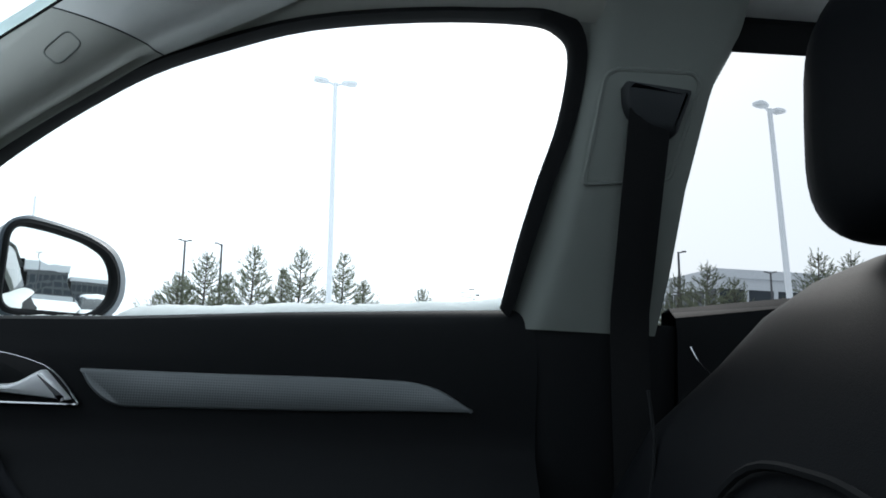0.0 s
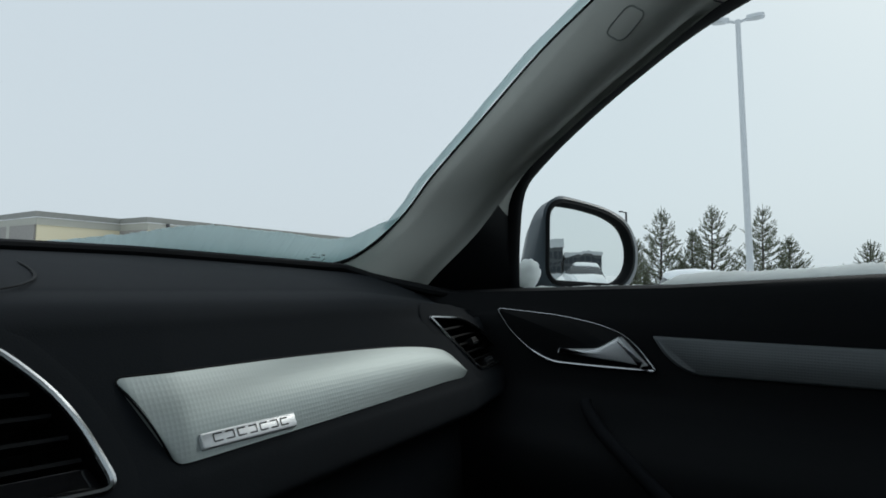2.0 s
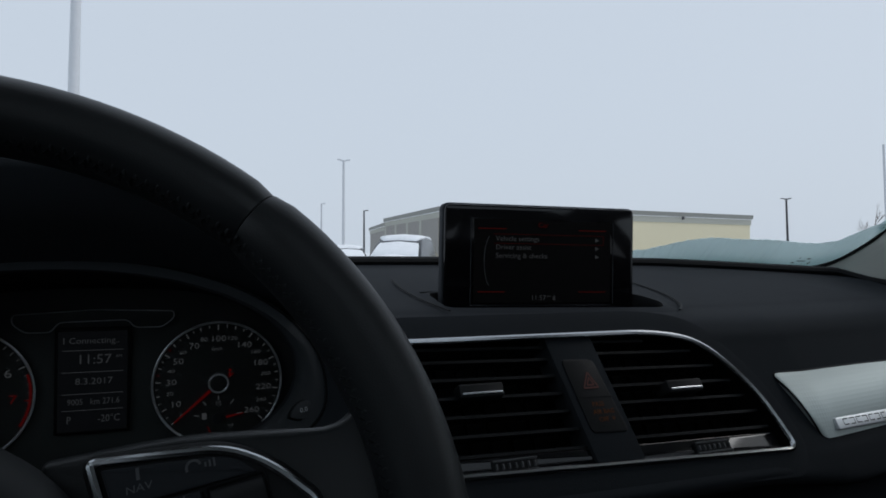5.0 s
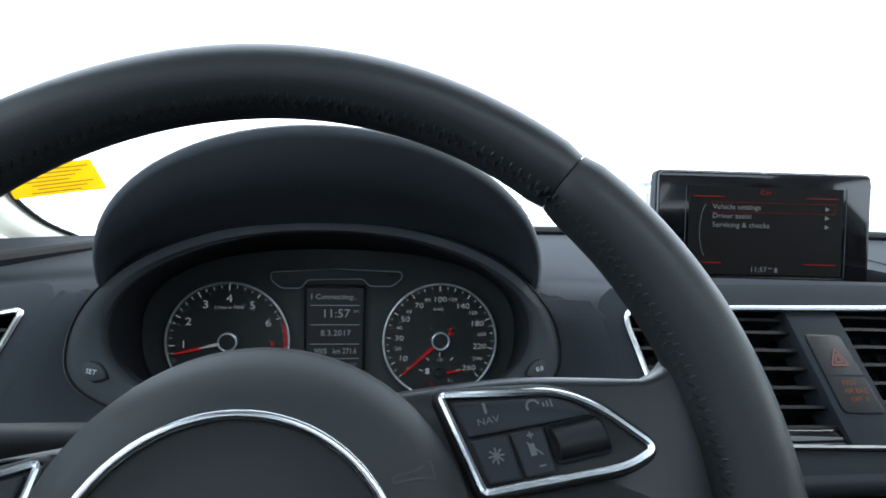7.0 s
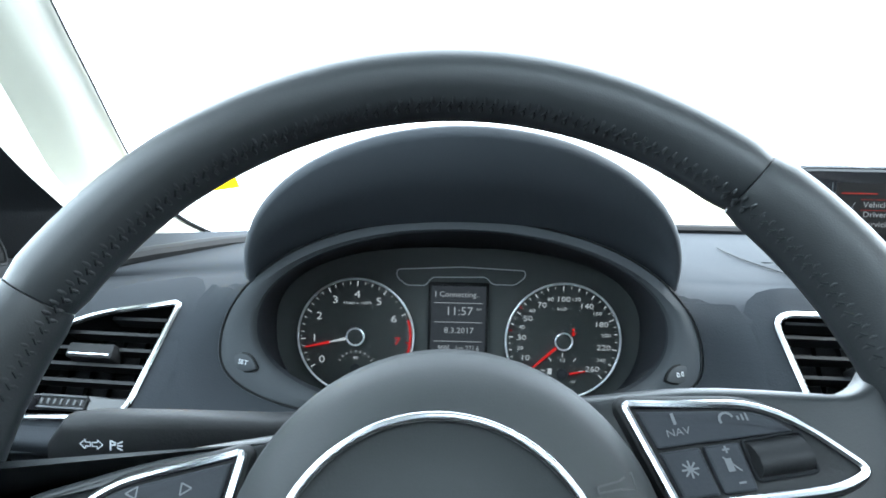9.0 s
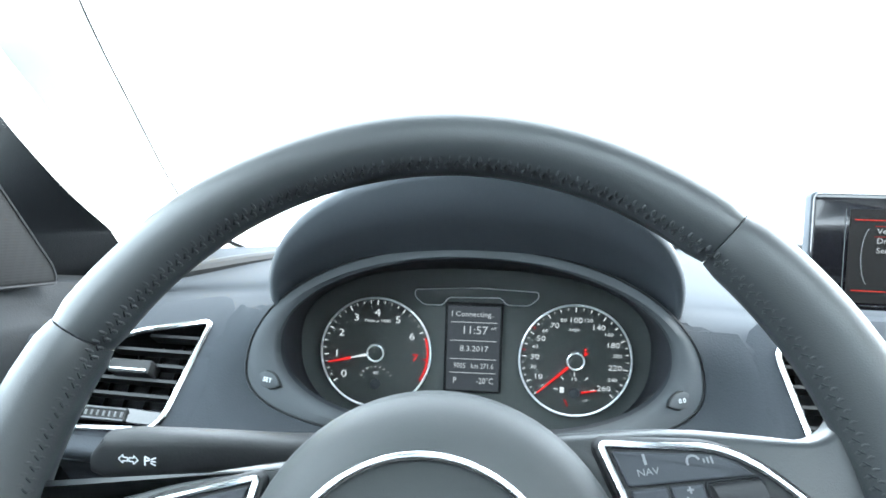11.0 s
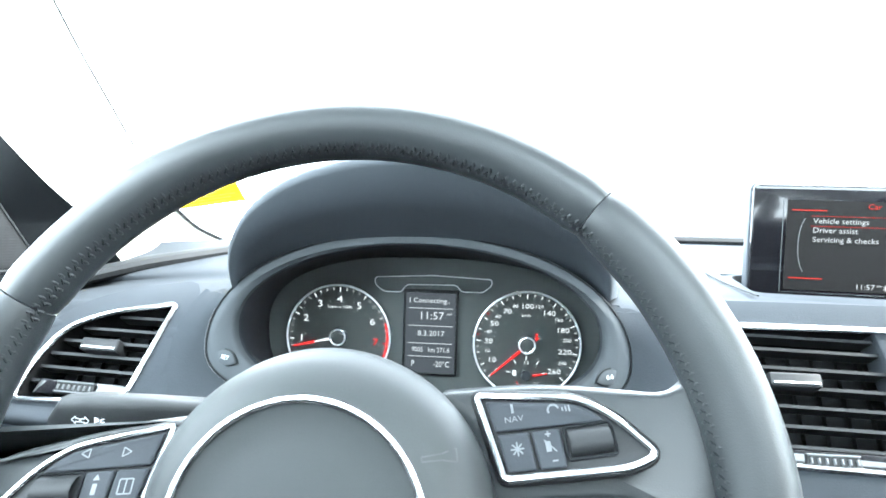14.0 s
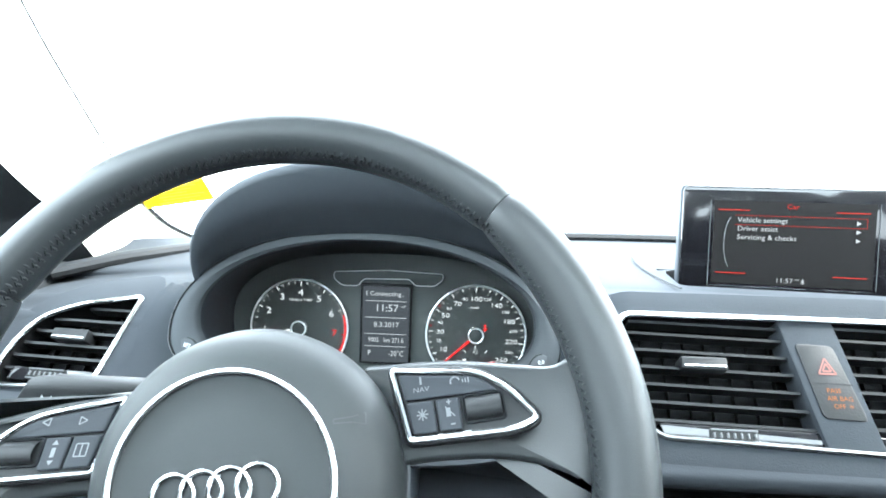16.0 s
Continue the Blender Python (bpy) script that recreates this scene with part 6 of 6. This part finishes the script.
    grid(bm, rows, close_u=True, cap=True)
    for v in bm.verts:
        k = (noise.noise(v.co * 55) * 0.0025 + noise.noise(v.co * 18) * 0.004) * rough + noise.noise(v.co * 260) * 0.0016
        v.co += Vector((0, 0, 1)) * k + Vector((k, k, 0)) * 0.4
    return tagged(part(name, bm, mat or M_SNOW, None, "", 80), label, "snow")


rows = []
for i in range(260):
    y = lerp(0.7, 0.005, i / 259)
    top = curve_at([(0.0, 1.27), (0.02, 1.266), (0.05, 1.261), (0.1, 1.256), (0.243, 1.246), (0.338, 1.239), (0.391, 1.236), (0.458, 1.232), (0.494, 1.228), (0.508, 1.22), (0.523, 1.211), (0.608, 1.208), (0.7, 1.206)], y)
    zs = curve_at(SILL, y) - 0.03
    rows.append([(0.812 + 0.043 * math.cos(a), y, lerp(zs, top, 0.5 + 0.5 * math.sin(a)) if math.sin(a) > -0.9 else zs) for a in [2 * math.pi * k / 18 for k in range(18)]])
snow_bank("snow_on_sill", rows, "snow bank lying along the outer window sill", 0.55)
bm = bmesh.new()
grid(bm, blob(0.806, 0.72, 1.225, 0.018, 0.018, 0.023, 0.9, 28, 18), close_u=True, cap=True)
for v in bm.verts:
    v.co += (v.co - Vector((0.806, 0.72, 1.225))) * (0.3 * noise.noise(v.co * 45) + 0.16 * noise.noise(v.co * 130))
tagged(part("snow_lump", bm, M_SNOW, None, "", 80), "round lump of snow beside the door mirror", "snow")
TOPS = [(0.25, 1.236), (0.276, 1.241), (0.316, 1.249), (0.35, 1.257), (0.389, 1.267), (0.43, 1.271), (0.48, 1.271), (0.54, 1.269), (0.59, 1.266), (0.61, 1.266), (0.626, 1.27), (0.638, 1.279), (0.65, 1.292), (0.67, 1.305)]


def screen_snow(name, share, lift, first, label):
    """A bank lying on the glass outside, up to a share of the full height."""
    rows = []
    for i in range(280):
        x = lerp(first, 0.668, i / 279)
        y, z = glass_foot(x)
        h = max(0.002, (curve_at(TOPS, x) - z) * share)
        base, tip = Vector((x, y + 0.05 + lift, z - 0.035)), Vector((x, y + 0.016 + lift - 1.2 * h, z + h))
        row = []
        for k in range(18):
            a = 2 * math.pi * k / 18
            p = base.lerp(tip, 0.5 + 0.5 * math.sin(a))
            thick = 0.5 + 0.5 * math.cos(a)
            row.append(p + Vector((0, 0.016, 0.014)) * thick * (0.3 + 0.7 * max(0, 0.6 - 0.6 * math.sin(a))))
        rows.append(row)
    return snow_bank(name, rows, label, 0.55, M_SNOW_DIM)


screen_snow("snow_on_windscreen", 1.0, 0.0, 0.25, "snow along the foot of the windscreen, its shade put into the colour")
# second bank, added only to dim the lower part of the first
screen_snow("snow_shade_bank", 0.62, 0.02, 0.34, "second snow bank added to darken the foot of the windscreen snow")
rows = []
for p in WS_EDGE[14:42]:
    rows.append([Vector(p) + Vector((0.0005, 0.007, 0.005)) + Vector((-0.006 * math.cos(a), 0.003 * math.cos(a), 0.003 * math.sin(a))) for a in [2 * math.pi * k / 10 for k in range(10)]])
snow_bank("snow_on_pillar", rows, "thin frosted snow edge along the windscreen pillar", 0.6, M_SNOW_DIM)

# ---- outside ----
bm = bmesh.new()
rows = [[(x, y, 0) for x in (-2500, -600, -150, -60, -20, 0, 20, 60, 150, 600, 2500)] for y in (-2500, -600, -150, -60, -20, 0, 20, 60, 150, 600, 2500)]
grid(bm, rows)
wall("ground", bm, M_GROUND, "snow-covered asphalt car park", "ground")


def lamp_post(top, height, heads, mat, r, label, head=0.35, lean=0.05):
    """A parking lot lamp whose crown is at top."""
    top = Vector(top)
    foot = top - Vector((0, lean, 1)) * top.z
    t = thing("street_lamp", foot, label, "street lamp", "car park lamps")
    bm = bmesh.new()
    tube(bm, [foot, foot.lerp(top, 0.5), top], [r * 1.15, r, r * 0.8], 12)
    part("pole", bm, mat, t)
    bm = bmesh.new()
    tube(bm, [foot, foot + Vector((0, 0, 0.35))], r * 2.4, 16)
    part("foot", bm, M_BLOCK, t)
    for s in heads:
        bm = bmesh.new()
        d = Vector(s).normalized()
        m = basis(top + d * 0.22 + Vector((0, 0, 0.01)), d + Vector((0, 0, 0.05)), Vector((0, 0, 1)).cross(d))
        tube(bm, [top - Vector((0, 0, 0.08)), top + d * 0.35 + Vector((0, 0, 0.02))], r * 0.5, 8)
        part("arm", bm, mat, t)
        bm = bmesh.new()
        slab(bm, rounded([(0.0, -0.13), (0.25, -0.2), (head, -0.17), (head, 0.17), (0.25, 0.2), (0.0, 0.13)], [0.05, 0.1, 0.1, 0.1, 0.1, 0.05], 4), -0.03, 0.07, 0.05, m)
        hd = part("lamp_head", bm, mat, t)
        bm = bmesh.new()
        slab(bm, rounded([(0.2, -0.12), (head - 0.08, -0.12), (head - 0.08, 0.12), (0.2, 0.12)], 0.05, 4), -0.045, -0.028, 0.0, m)
        part("lens", bm, M_LENS, hd)
    return t


lamp_post((19.6, 3.98, 9.25), 9, ((-0.2, 1, 0), (0.2, -1, 0)), M_POLE, 0.09, "tall pale grey twin-headed car park lamp behind the sill", 0.5)
lamp_post((19.3, -10.4, 9.1), 9, ((-0.5, 0.85, 0), (0.5, -0.85, 0)), M_POLE, 0.09, "tall pale grey twin-headed car park lamp by the rear window", 0.5, 0.09)
lamp_post((-4.0, 20.2, 10.5), 10, ((1, 0.2, 0), (-1, -0.2, 0)), M_POLE, 0.15, "tall pale grey lamp post ahead of the windscreen", 0.6)
lamp_post((10.6, 54.9, 9.5), 9, ((1, 0, 0), (-1, 0, 0)), M_POLE, 0.13, "pale twin-headed lamp post far across the car park")
lamp_post((13.6, 85, 7.9), 9, ((1, 0, 0),), M_POLE, 0.13, "pale single-headed lamp post far off")
lamp_post((18.4, 80, 6.8), 9, ((1, 0, 0),), M_DARKPOLE, 0.12, "thin dark lamp post far off")
lamp_post((-2.6, 88, 7.4), 9, ((1, 0, 0),), M_POLE, 0.13, "pale lamp post far off beside bare shrubs")
lamp_post((61.5, 52.5, 8.0), 9, ((0.65, -0.76, 0), (-0.65, 0.76, 0)), M_DARKPOLE, 0.13, "dark twin-headed lamp post beyond the cream building")
lamp_post((38.5, 26.2, 8.3), 9, (), M_POLE, 0.08, "thin pale flagpole far off")
lamp_post((53, 22.5, 7.8), 9, ((-0.39, 0.92, 0), (0.39, -0.92, 0)), M_DARKPOLE, 0.1, "dark twin-headed lamp post behind the pines")
lamp_post((50, 18.2, 7.3), 9, ((-0.34, 0.94, 0),), M_DARKPOLE, 0.1, "dark lamp post between the pines")
lamp_post((46.5, -18, 8.3), 9, ((-0.36, -0.93, 0),), M_DARKPOLE, 0.1, "dark lamp post beyond the rear window")
lamp_post((58, -31.3, 8.6), 9, ((0.47, 0.87, 0), (-0.47, -0.87, 0)), M_DARKPOLE, 0.1, "dark twin-headed lamp post in front of the office")


def shoot(bm, p, q, size, rng):
    """Needles bristling forward round a twig from p to q."""
    d = (q - p)
    length = d.length
    d.normalize()
    u = d.cross(Vector((0.3, 0.5, 0.8))).normalized()
    w = d.cross(u)
    for k in range(max(8, int(length / 0.013))):
        a = rng.uniform(0, 2 * math.pi)
        o = p.lerp(q, rng.uniform(0.1, 1))
        v = (d * rng.uniform(0.5, 1.1) + u * math.cos(a) * 0.8 + w * math.sin(a) * 0.8).normalized() * size * rng.uniform(0.7, 1.2)
        s = d.cross(v).normalized() * size * 0.13
        bm.faces.new([bm.verts.new(o - s), bm.verts.new(o + s), bm.verts.new(o + v)])


def pine(at, height, seed, label, width=1.0):
    rng = random.Random(seed)
    at = Vector(at)
    t = thing("pine_tree", at, label, "tree", "pines by the car park")
    bm = bmesh.new()
    tube(bm, [at, at + Vector((0.03, 0, height * 0.5)), at + Vector((0, 0.04, height * 0.97))], [0.08, 0.05, 0.012], 8)
    shoots = []
    n = 14
    for i in range(n):
        f = 0.06 + 0.85 * (i / (n - 1)) ** 0.95
        reach = height * 0.47 * width * (1 - f) ** 0.95 + 0.06
        whorl, start = rng.randint(6, 8), rng.uniform(0, 2 * math.pi)
        for k in range(whorl):
            a = start + 2 * math.pi * (k + rng.uniform(-0.3, 0.3)) / whorl
            d = Vector((math.cos(a), math.sin(a), 0))
            side = Vector((-d.y, d.x, 0))
            r = reach * rng.uniform(0.6, 1.15)
            p0 = at + Vector((0, 0, height * (f + rng.uniform(-0.025, 0.025))))
            p1 = p0 + d * r * 0.6 + Vector((0, 0, r * rng.uniform(0.12, 0.3)))
            p2 = p0 + d * r + Vector((0, 0, r * rng.uniform(0.4, 0.75)))
            tube(bm, [p0, p1, p2], [0.018, 0.011, 0.004], 4)
            shoots.append((p0.lerp(p1, 0.3), p1, 0.1))
            shoots.append((p1, p2 + Vector((0, 0, 0.2)), 0.1))
            for j in range(max(1, int(r / 0.16))):
                s = rng.uniform(0.35, 0.95)
                b = p0.lerp(p1, s / 0.6) if s < 0.6 else p1.lerp(p2, (s - 0.6) / 0.4)
                e = (d * 0.7 + side * rng.choice((-1, 1)) * rng.uniform(0.4, 0.9) + Vector((0, 0, rng.uniform(0.4, 1.0)))).normalized()
                shoots.append((b, b + e * rng.uniform(0.2, 0.42) * (0.5 + 0.5 * min(1, r)), 0.095))
    part("trunk", bm, M_BARK, t)
    bm = bmesh.new()
    for p, q, s in shoots:
        shoot(bm, p, q, s, rng)
    shoot(bm, at + Vector((0, 0, height * 0.84)), at + Vector((0, 0.03, height * 1.02)), 0.08, rng)
    for k in range(5):
        a = 1.257 * k
        o = at + Vector((0, 0, height * 0.9))
        shoot(bm, o, o + Vector((0.14 * math.cos(a), 0.14 * math.sin(a), 0.2)), 0.07, rng)
    part("crown", bm, M_NEEDLE, t, "dark green needle clumps", smooth=False)
    return t


for i, (dx, dy, top, dist, w) in enumerate(((0.9286, 0.3582, 0.0975, 33, 1.0), (0.912, 0.39, 0.062, 34, 1.2), (0.9493, 0.293, 0.1165, 33, 0.8), (0.9674, 0.2241, 0.1181, 33, 0.9), (0.962, 0.25, 0.085, 36, 0.6), (0.9804, 0.1585, 0.1172, 33, 0.85), (0.985, 0.125, 0.07, 35, 0.9), (0.94, 0.328, 0.07, 36, 0.8), (0.91, -0.396, 0.122, 33, 1.1), (0.895, -0.43, 0.1, 36, 1.1), (0.93, -0.36, 0.105, 36, 1.0), (0.842, -0.521, 0.139, 31, 1.0), (0.822, -0.553, 0.136, 33, 1.0), (0.996, 0.03, 0.066, 40, 0.9))):
    pine((dx * dist, dy * dist, 0), 1.22 + top * dist + 0.1, 11 + i, "young green pine tree with open branches" if top > 0.1 else "low bushy pine among the taller ones", w)


def bare_tree(at, height, seed, label):
    rng = random.Random(seed)
    t = thing("bare_tree", at, label, "tree", "bare winter trees")
    bm = bmesh.new()

    def grow(p, d, length, r, level):
        q = p + d * length
        tube(bm, [p, p.lerp(q, 0.5) + Vector((rng.uniform(-1, 1), rng.uniform(-1, 1), 0)) * length * 0.05, q], [r, r * 0.8, r * 0.55], 5 if level < 2 else 3)
        if level < 4:
            for k in range(rng.randint(3, 4)):
                e = (d + Vector((rng.uniform(-1, 1), rng.uniform(-1, 1), rng.uniform(-0.1, 0.7))) * 0.62).normalized()
                grow(p.lerp(q, rng.uniform(0.55, 1)), e, length * rng.uniform(0.5, 0.72), r * 0.5, level + 1)

    grow(Vector(at), Vector((0, 0, 1)), height * 0.36, 0.09, 0)
    part("trunk", bm, M_TWIG, t)


lamp_post((-1.5, -52, 9.6), 9, ((1, 0, 0), (-1, 0, 0)), M_DARKPOLE, 0.1, "dark lamp post in front of the glazed office")


bare_tree((41, 19, 0), 4.6, 5, "leafless tree with thin grey twigs beside the mirror")
bare_tree((42, 29.5, 0), 6.5, 8, "leafless tree behind the windscreen pillar")
bare_tree((-2.6, 62, 0), 5.2, 3, "leafless shrub across the car park")
bare_tree((2.2, 60, 0), 4.0, 4, "low leafless shrub across the car park")
bare_tree((-4.6, 64, 0), 6.2, 6, "leafless tree across the car park")


# ---- parked cars ----
def parked_car(at, turn, paint, label, tall=1.0, snow=0.1, buried=0.0):
    t = thing("parked_car", at, label, "car", "parked cars")
    m = Matrix.Translation(at) @ pose(0, 0, 0, 0, 0, turn)
    bm = bmesh.new()
    rows = []
    for y, w, z0, z1 in ((-2.2, 0.72, 0.35, 0.8), (-2.1, 0.82, 0.28, 0.95), (-1.2, 0.88, 0.25, 0.98), (0, 0.9, 0.25, 0.97), (1.1, 0.89, 0.25, 0.95), (1.95, 0.84, 0.28, 0.82), (2.15, 0.7, 0.36, 0.68)):
        z1 *= tall
        rows.append([m @ Vector(p) for p in ((-w * 0.92, y, z0), (-w, y, (z0 + z1) / 2), (-w * 0.95, y, z1 - 0.06), (-w * 0.86, y, z1), (0, y, z1 + 0.04), (w * 0.86, y, z1), (w * 0.95, y, z1 - 0.06), (w, y, (z0 + z1) / 2), (w * 0.92, y, z0))])
    grid(bm, rows, close_u=True, cap=True)
    part("body", bm, paint, t)
    bm = bmesh.new()
    rows = []
    for y, w, z in ((-1.95, 0.76, 0.92), (-1.5, 0.66, 1.36), (-1.1, 0.63, 1.46), (-0.3, 0.63, 1.5), (0.2, 0.62, 1.45), (1.05, 0.76, 0.94)):
        z *= tall
        b = 0.9 * tall
        rows.append([m @ Vector(p) for p in ((-0.8, y, b), (-lerp(0.78, w, 0.5), y, lerp(b, z, 0.55)), (-w, y, z - 0.03), (-w * 0.8, y, z), (0, y, z + 0.03), (w * 0.8, y, z), (w, y, z - 0.03), (lerp(0.78, w, 0.5), y, lerp(b, z, 0.55)), (0.8, y, b))])
    grid(bm, rows, close_u=True, cap=True)
    cab = part("cabin", bm, M_CARGLASS, t, "dark car windows")
    bm = bmesh.new()
    rows = []
    for y, w, z, h in ((-1.42, 0.5, 1.385, 0.0), (-1.25, 0.62, 1.42, snow * 0.8), (-0.8, 0.64, 1.475, snow), (-0.2, 0.64, 1.48, snow), (0.2, 0.62, 1.445, snow * 0.8), (0.34, 0.5, 1.39, 0.0)):
        z *= tall
        rows.append([m @ Vector((x, y, q)) for x, q in ((-w, z - 0.03), (-w * 1.02, z + h * 0.5), (-w * 0.7, z + h), (0, z + h * 1.15 + 0.02), (w * 0.7, z + h), (w * 1.02, z + h * 0.5), (w, z - 0.03))])
    grid(bm, rows, close_u=True, cap=True)
    part("roof_snow", bm, M_PACKED, t, "snow lying on the roof", angle=80)
    if buried:
        bm = bmesh.new()
        grid(bm, [[m @ Vector((x * u, y, z * tall + 0.05 * (1 - abs(u)))) for u in (-1, -0.6, 0, 0.6, 1)] for y, x, z in ((0.2 + 0.3 * (1 - buried), 0.56, 1.46 - 0.2 * (1 - buried)), (0.45 + 0.1 * (1 - buried), 0.6, 1.33 - 0.09 * (1 - buried)), (0.75, 0.64, 1.15), (1.08, 0.7, 0.96), (1.08, 0.7, 0.9), (0.6, 0.6, 1.1), (0.2, 0.5, 1.4))])
        part("screen_snow", bm, M_PACKED, t, "snow over the windscreen", angle=80)
    bm = bmesh.new()
    rows = []
    for y, w, z, h in ((1.02, 0.7, 0.95, 0.0), (1.15, 0.76, 0.95, snow * 0.7), (1.6, 0.76, 0.9, snow * 0.8), (1.98, 0.7, 0.8, 0.02)):
        rows.append([m @ Vector((x, y, q * tall)) for x, q in ((-w, z - 0.05), (-w, z + h * 0.6), (0, z + h + 0.05), (w, z + h * 0.6), (w, z - 0.05))])
    grid(bm, rows, close_u=True, cap=True)
    part("bonnet_snow", bm, M_PACKED, t, "snow lying on the bonnet", angle=80)
    for x, y in ((-0.82, 1.35), (0.82, 1.35), (-0.82, -1.35), (0.82, -1.35)):
        bm = bmesh.new()
        prof = [(0.2, -0.1), (0.31, -0.1), (0.33, -0.07), (0.33, 0.07), (0.31, 0.1), (0.2, 0.1)]
        grid(bm, [[m @ Vector((x + d, y + r * math.cos(a), 0.33 + r * math.sin(a))) for a in ang[::4]] for r, d in prof], close_u=True, cap=True)
        part("wheel", bm, M_TYRE, t)
    for x in (-0.62, 0.62):
        bm = bmesh.new()
        slab(bm, rounded([(x - 0.16, 0.56 * tall), (x + 0.16, 0.56 * tall), (x + 0.16, 0.7 * tall), (x - 0.16, 0.72 * tall)], 0.04, 3), 0.0, 0.06, 0.01, lambda a, b, o: m @ Vector((a, 2.02 + o * (1.0 - abs(a) * 0.6), b)))
        part("headlight", bm, M_LENS, t)
    return t


parked_car((4.95, 17.6, 0), 150, M_CARW, "white tall parked car with snow on its roof", 1.16, 0.06, 0.3)
parked_car((5.2, 26.8, 0), 176, M_CARW, "white parked car with snowy bonnet facing the car park lane", 1.02, 0.05, 0.3)
parked_car((3.3, 27.2, 0), 180, M_CARW, "snow-covered parked car in the far row", 1.0, 0.14, 1.0)
parked_car((1.2, 27, 0), 180, M_CARD, "dark parked car in the far row", 0.92, 0.004)
parked_car((-0.95, 27, 0), 185, M_CARW, "white parked car with snow on roof and bonnet", 1.0, 0.07, 0.3)
parked_car((14.5, 3.9, 0), 95, M_CARW, "white parked car with thick snow on its roof beyond the door", 1.0, 0.12)
parked_car((9.5, 7.5, 0), 80, M_CARW, "white parked car with snow beside the door mirror", 0.92, 0.06)
parked_car((2.95, -10.4, 0), 0, M_CARW, "pale parked car with snow seen in the mirror", 1.0, 0.08)


# ---- buildings ----
def store():
    t = thing("store_building", (45, 75, 0), "long low cream store building with taupe cornice", "building")
    # the third block's grey holds the shade of its side wall
    blocks = (([(34.8, 66), (70.6, 66), (70.6, 110), (34.8, 110)], 7.1, M_CREAM, "cream ribbed cladding"), ([(26.2, 72), (34.9, 72), (34.9, 102), (27.3, 102)], 7.1, M_CREAM, "cream ribbed cladding"), ([(27.8, 102), (40, 102), (40, 131), (31.8, 131)], 6.6, M_BLOCK, "rear wall in grey for its shaded side"))
    for plan, top, clad, said in blocks:
        bm = bmesh.new()
        slab(bm, plan, 0, top - 1.35, 0.0, Matrix())
        part("wall", bm, clad, t, said, smooth=False)
        for z0, z1, o, mat in ((-1.4, -0.65, 0.15, M_CORNICE), (-0.65, -0.57, 0.28, M_PACKED), (-0.57, 0, 0.4, M_COPING)):
            bm = bmesh.new()
            slab(bm, shrink(plan, -o), top + z0, top + z1, 0.0, Matrix())
            part("cornice", bm, mat, t, "taupe stepped cornice with a white flashing", smooth=False)
    # shade painted as a grey skin on the receding side wall, and its pilasters
    bm = bmesh.new()
    slab(bm, [(26.0, 72.2), (26.19, 72.2), (27.29, 101.9), (27.1, 101.9)], 0, 5.7, 0.0, Matrix())
    part("side_wall_shade", bm, M_BLOCK, t, "grey skin painting the shade on the side wall", smooth=False)
    for y in (80, 87, 94, 101):
        bm = bmesh.new()
        x = lerp(26.2, 27.3, (y - 72) / 30)
        box(bm, (x - 0.22, y - 0.5, 0), (x + 0.1, y + 0.5, 5.72))
        part("pilaster", bm, M_CORNICE, t, smooth=False)
    bm = bmesh.new()
    box(bm, (34.62, 66.15, 0), (34.795, 71.9, 5.7))
    part("return_wall", bm, M_BLOCK, t, "grey block return wall", smooth=False)
    for x in (36.5, 58):
        bm = bmesh.new()
        box(bm, (x, 65.2, 6.1), (x + 0.35, 65.45, 6.5), 0.03)
        part("wall_lamp", bm, M_DARKPOLE, t)


store()


def office(at, size, storeys, label, group, band, base=M_DARKWALL, cols=9, face=(1, -1)):
    """Flat-roofed office: walls, window bands with panes, parapet."""
    x0, y0 = at
    w, d, h = size
    t = thing("office_building", (x0 + w / 2, y0 + d / 2, 0), label, "building", group)
    bm = bmesh.new()
    box(bm, (x0, y0, 0), (x0 + w, y0 + d, h))
    part("wall", bm, base, t, smooth=False)
    bm = bmesh.new()
    box(bm, (x0 - 0.3, y0 - 0.3, h - 0.1), (x0 + w + 0.3, y0 + d + 0.3, h + band))
    part("parapet", bm, M_OFFICE, t, "pale parapet", smooth=False)
    bm = bmesh.new()
    box(bm, (x0 - 0.15, y0 - 0.15, 0), (x0 + w + 0.15, y0 + d + 0.15, 1.1))
    part("plinth", bm, M_OFFICE, t, smooth=False)
    for s in range(storeys):
        z = 1.4 + s * (h - 1.6) / storeys
        for c in range(cols):
            a = x0 + (c + 0.08) * w / cols
            for yy in (y0 - 0.06, y0 + d - 0.06):
                bm = bmesh.new()
                box(bm, (a, yy, z), (a + 0.84 * w / cols, yy + 0.12, z + 0.7 * (h - 1.6) / storeys), 0.02)
                part("window", bm, M_WINDOW, t, smooth=False)
        n = max(3, int(d / (w / cols)))
        for c in range(n):
            a = y0 + (c + 0.08) * d / n
            bm = bmesh.new()
            box(bm, (x0 - 0.06, a, z), (x0 + 0.06, a + 0.84 * d / n, z + 0.7 * (h - 1.6) / storeys), 0.02)
            part("window", bm, M_WINDOW, t, smooth=False)
    return t


office((-8.0, -76), (12.8, 16, 7.2), 3, "dark glazed office block with pale parapet behind the car", "offices", 1.3)
office((5.6, -77), (11.2, 16, 5.6), 2, "lower dark office wing with pale parapet", "offices", 0.7)
office((62, -52), (26, 24, 8.4), 2, "pale flat office building beyond the rear window", "offices", 0.8, M_OFFICE)
office((-36, 90), (26, 14, 9.0), 0, "plain pale building far ahead", "offices", 0.5, M_OFFICE)
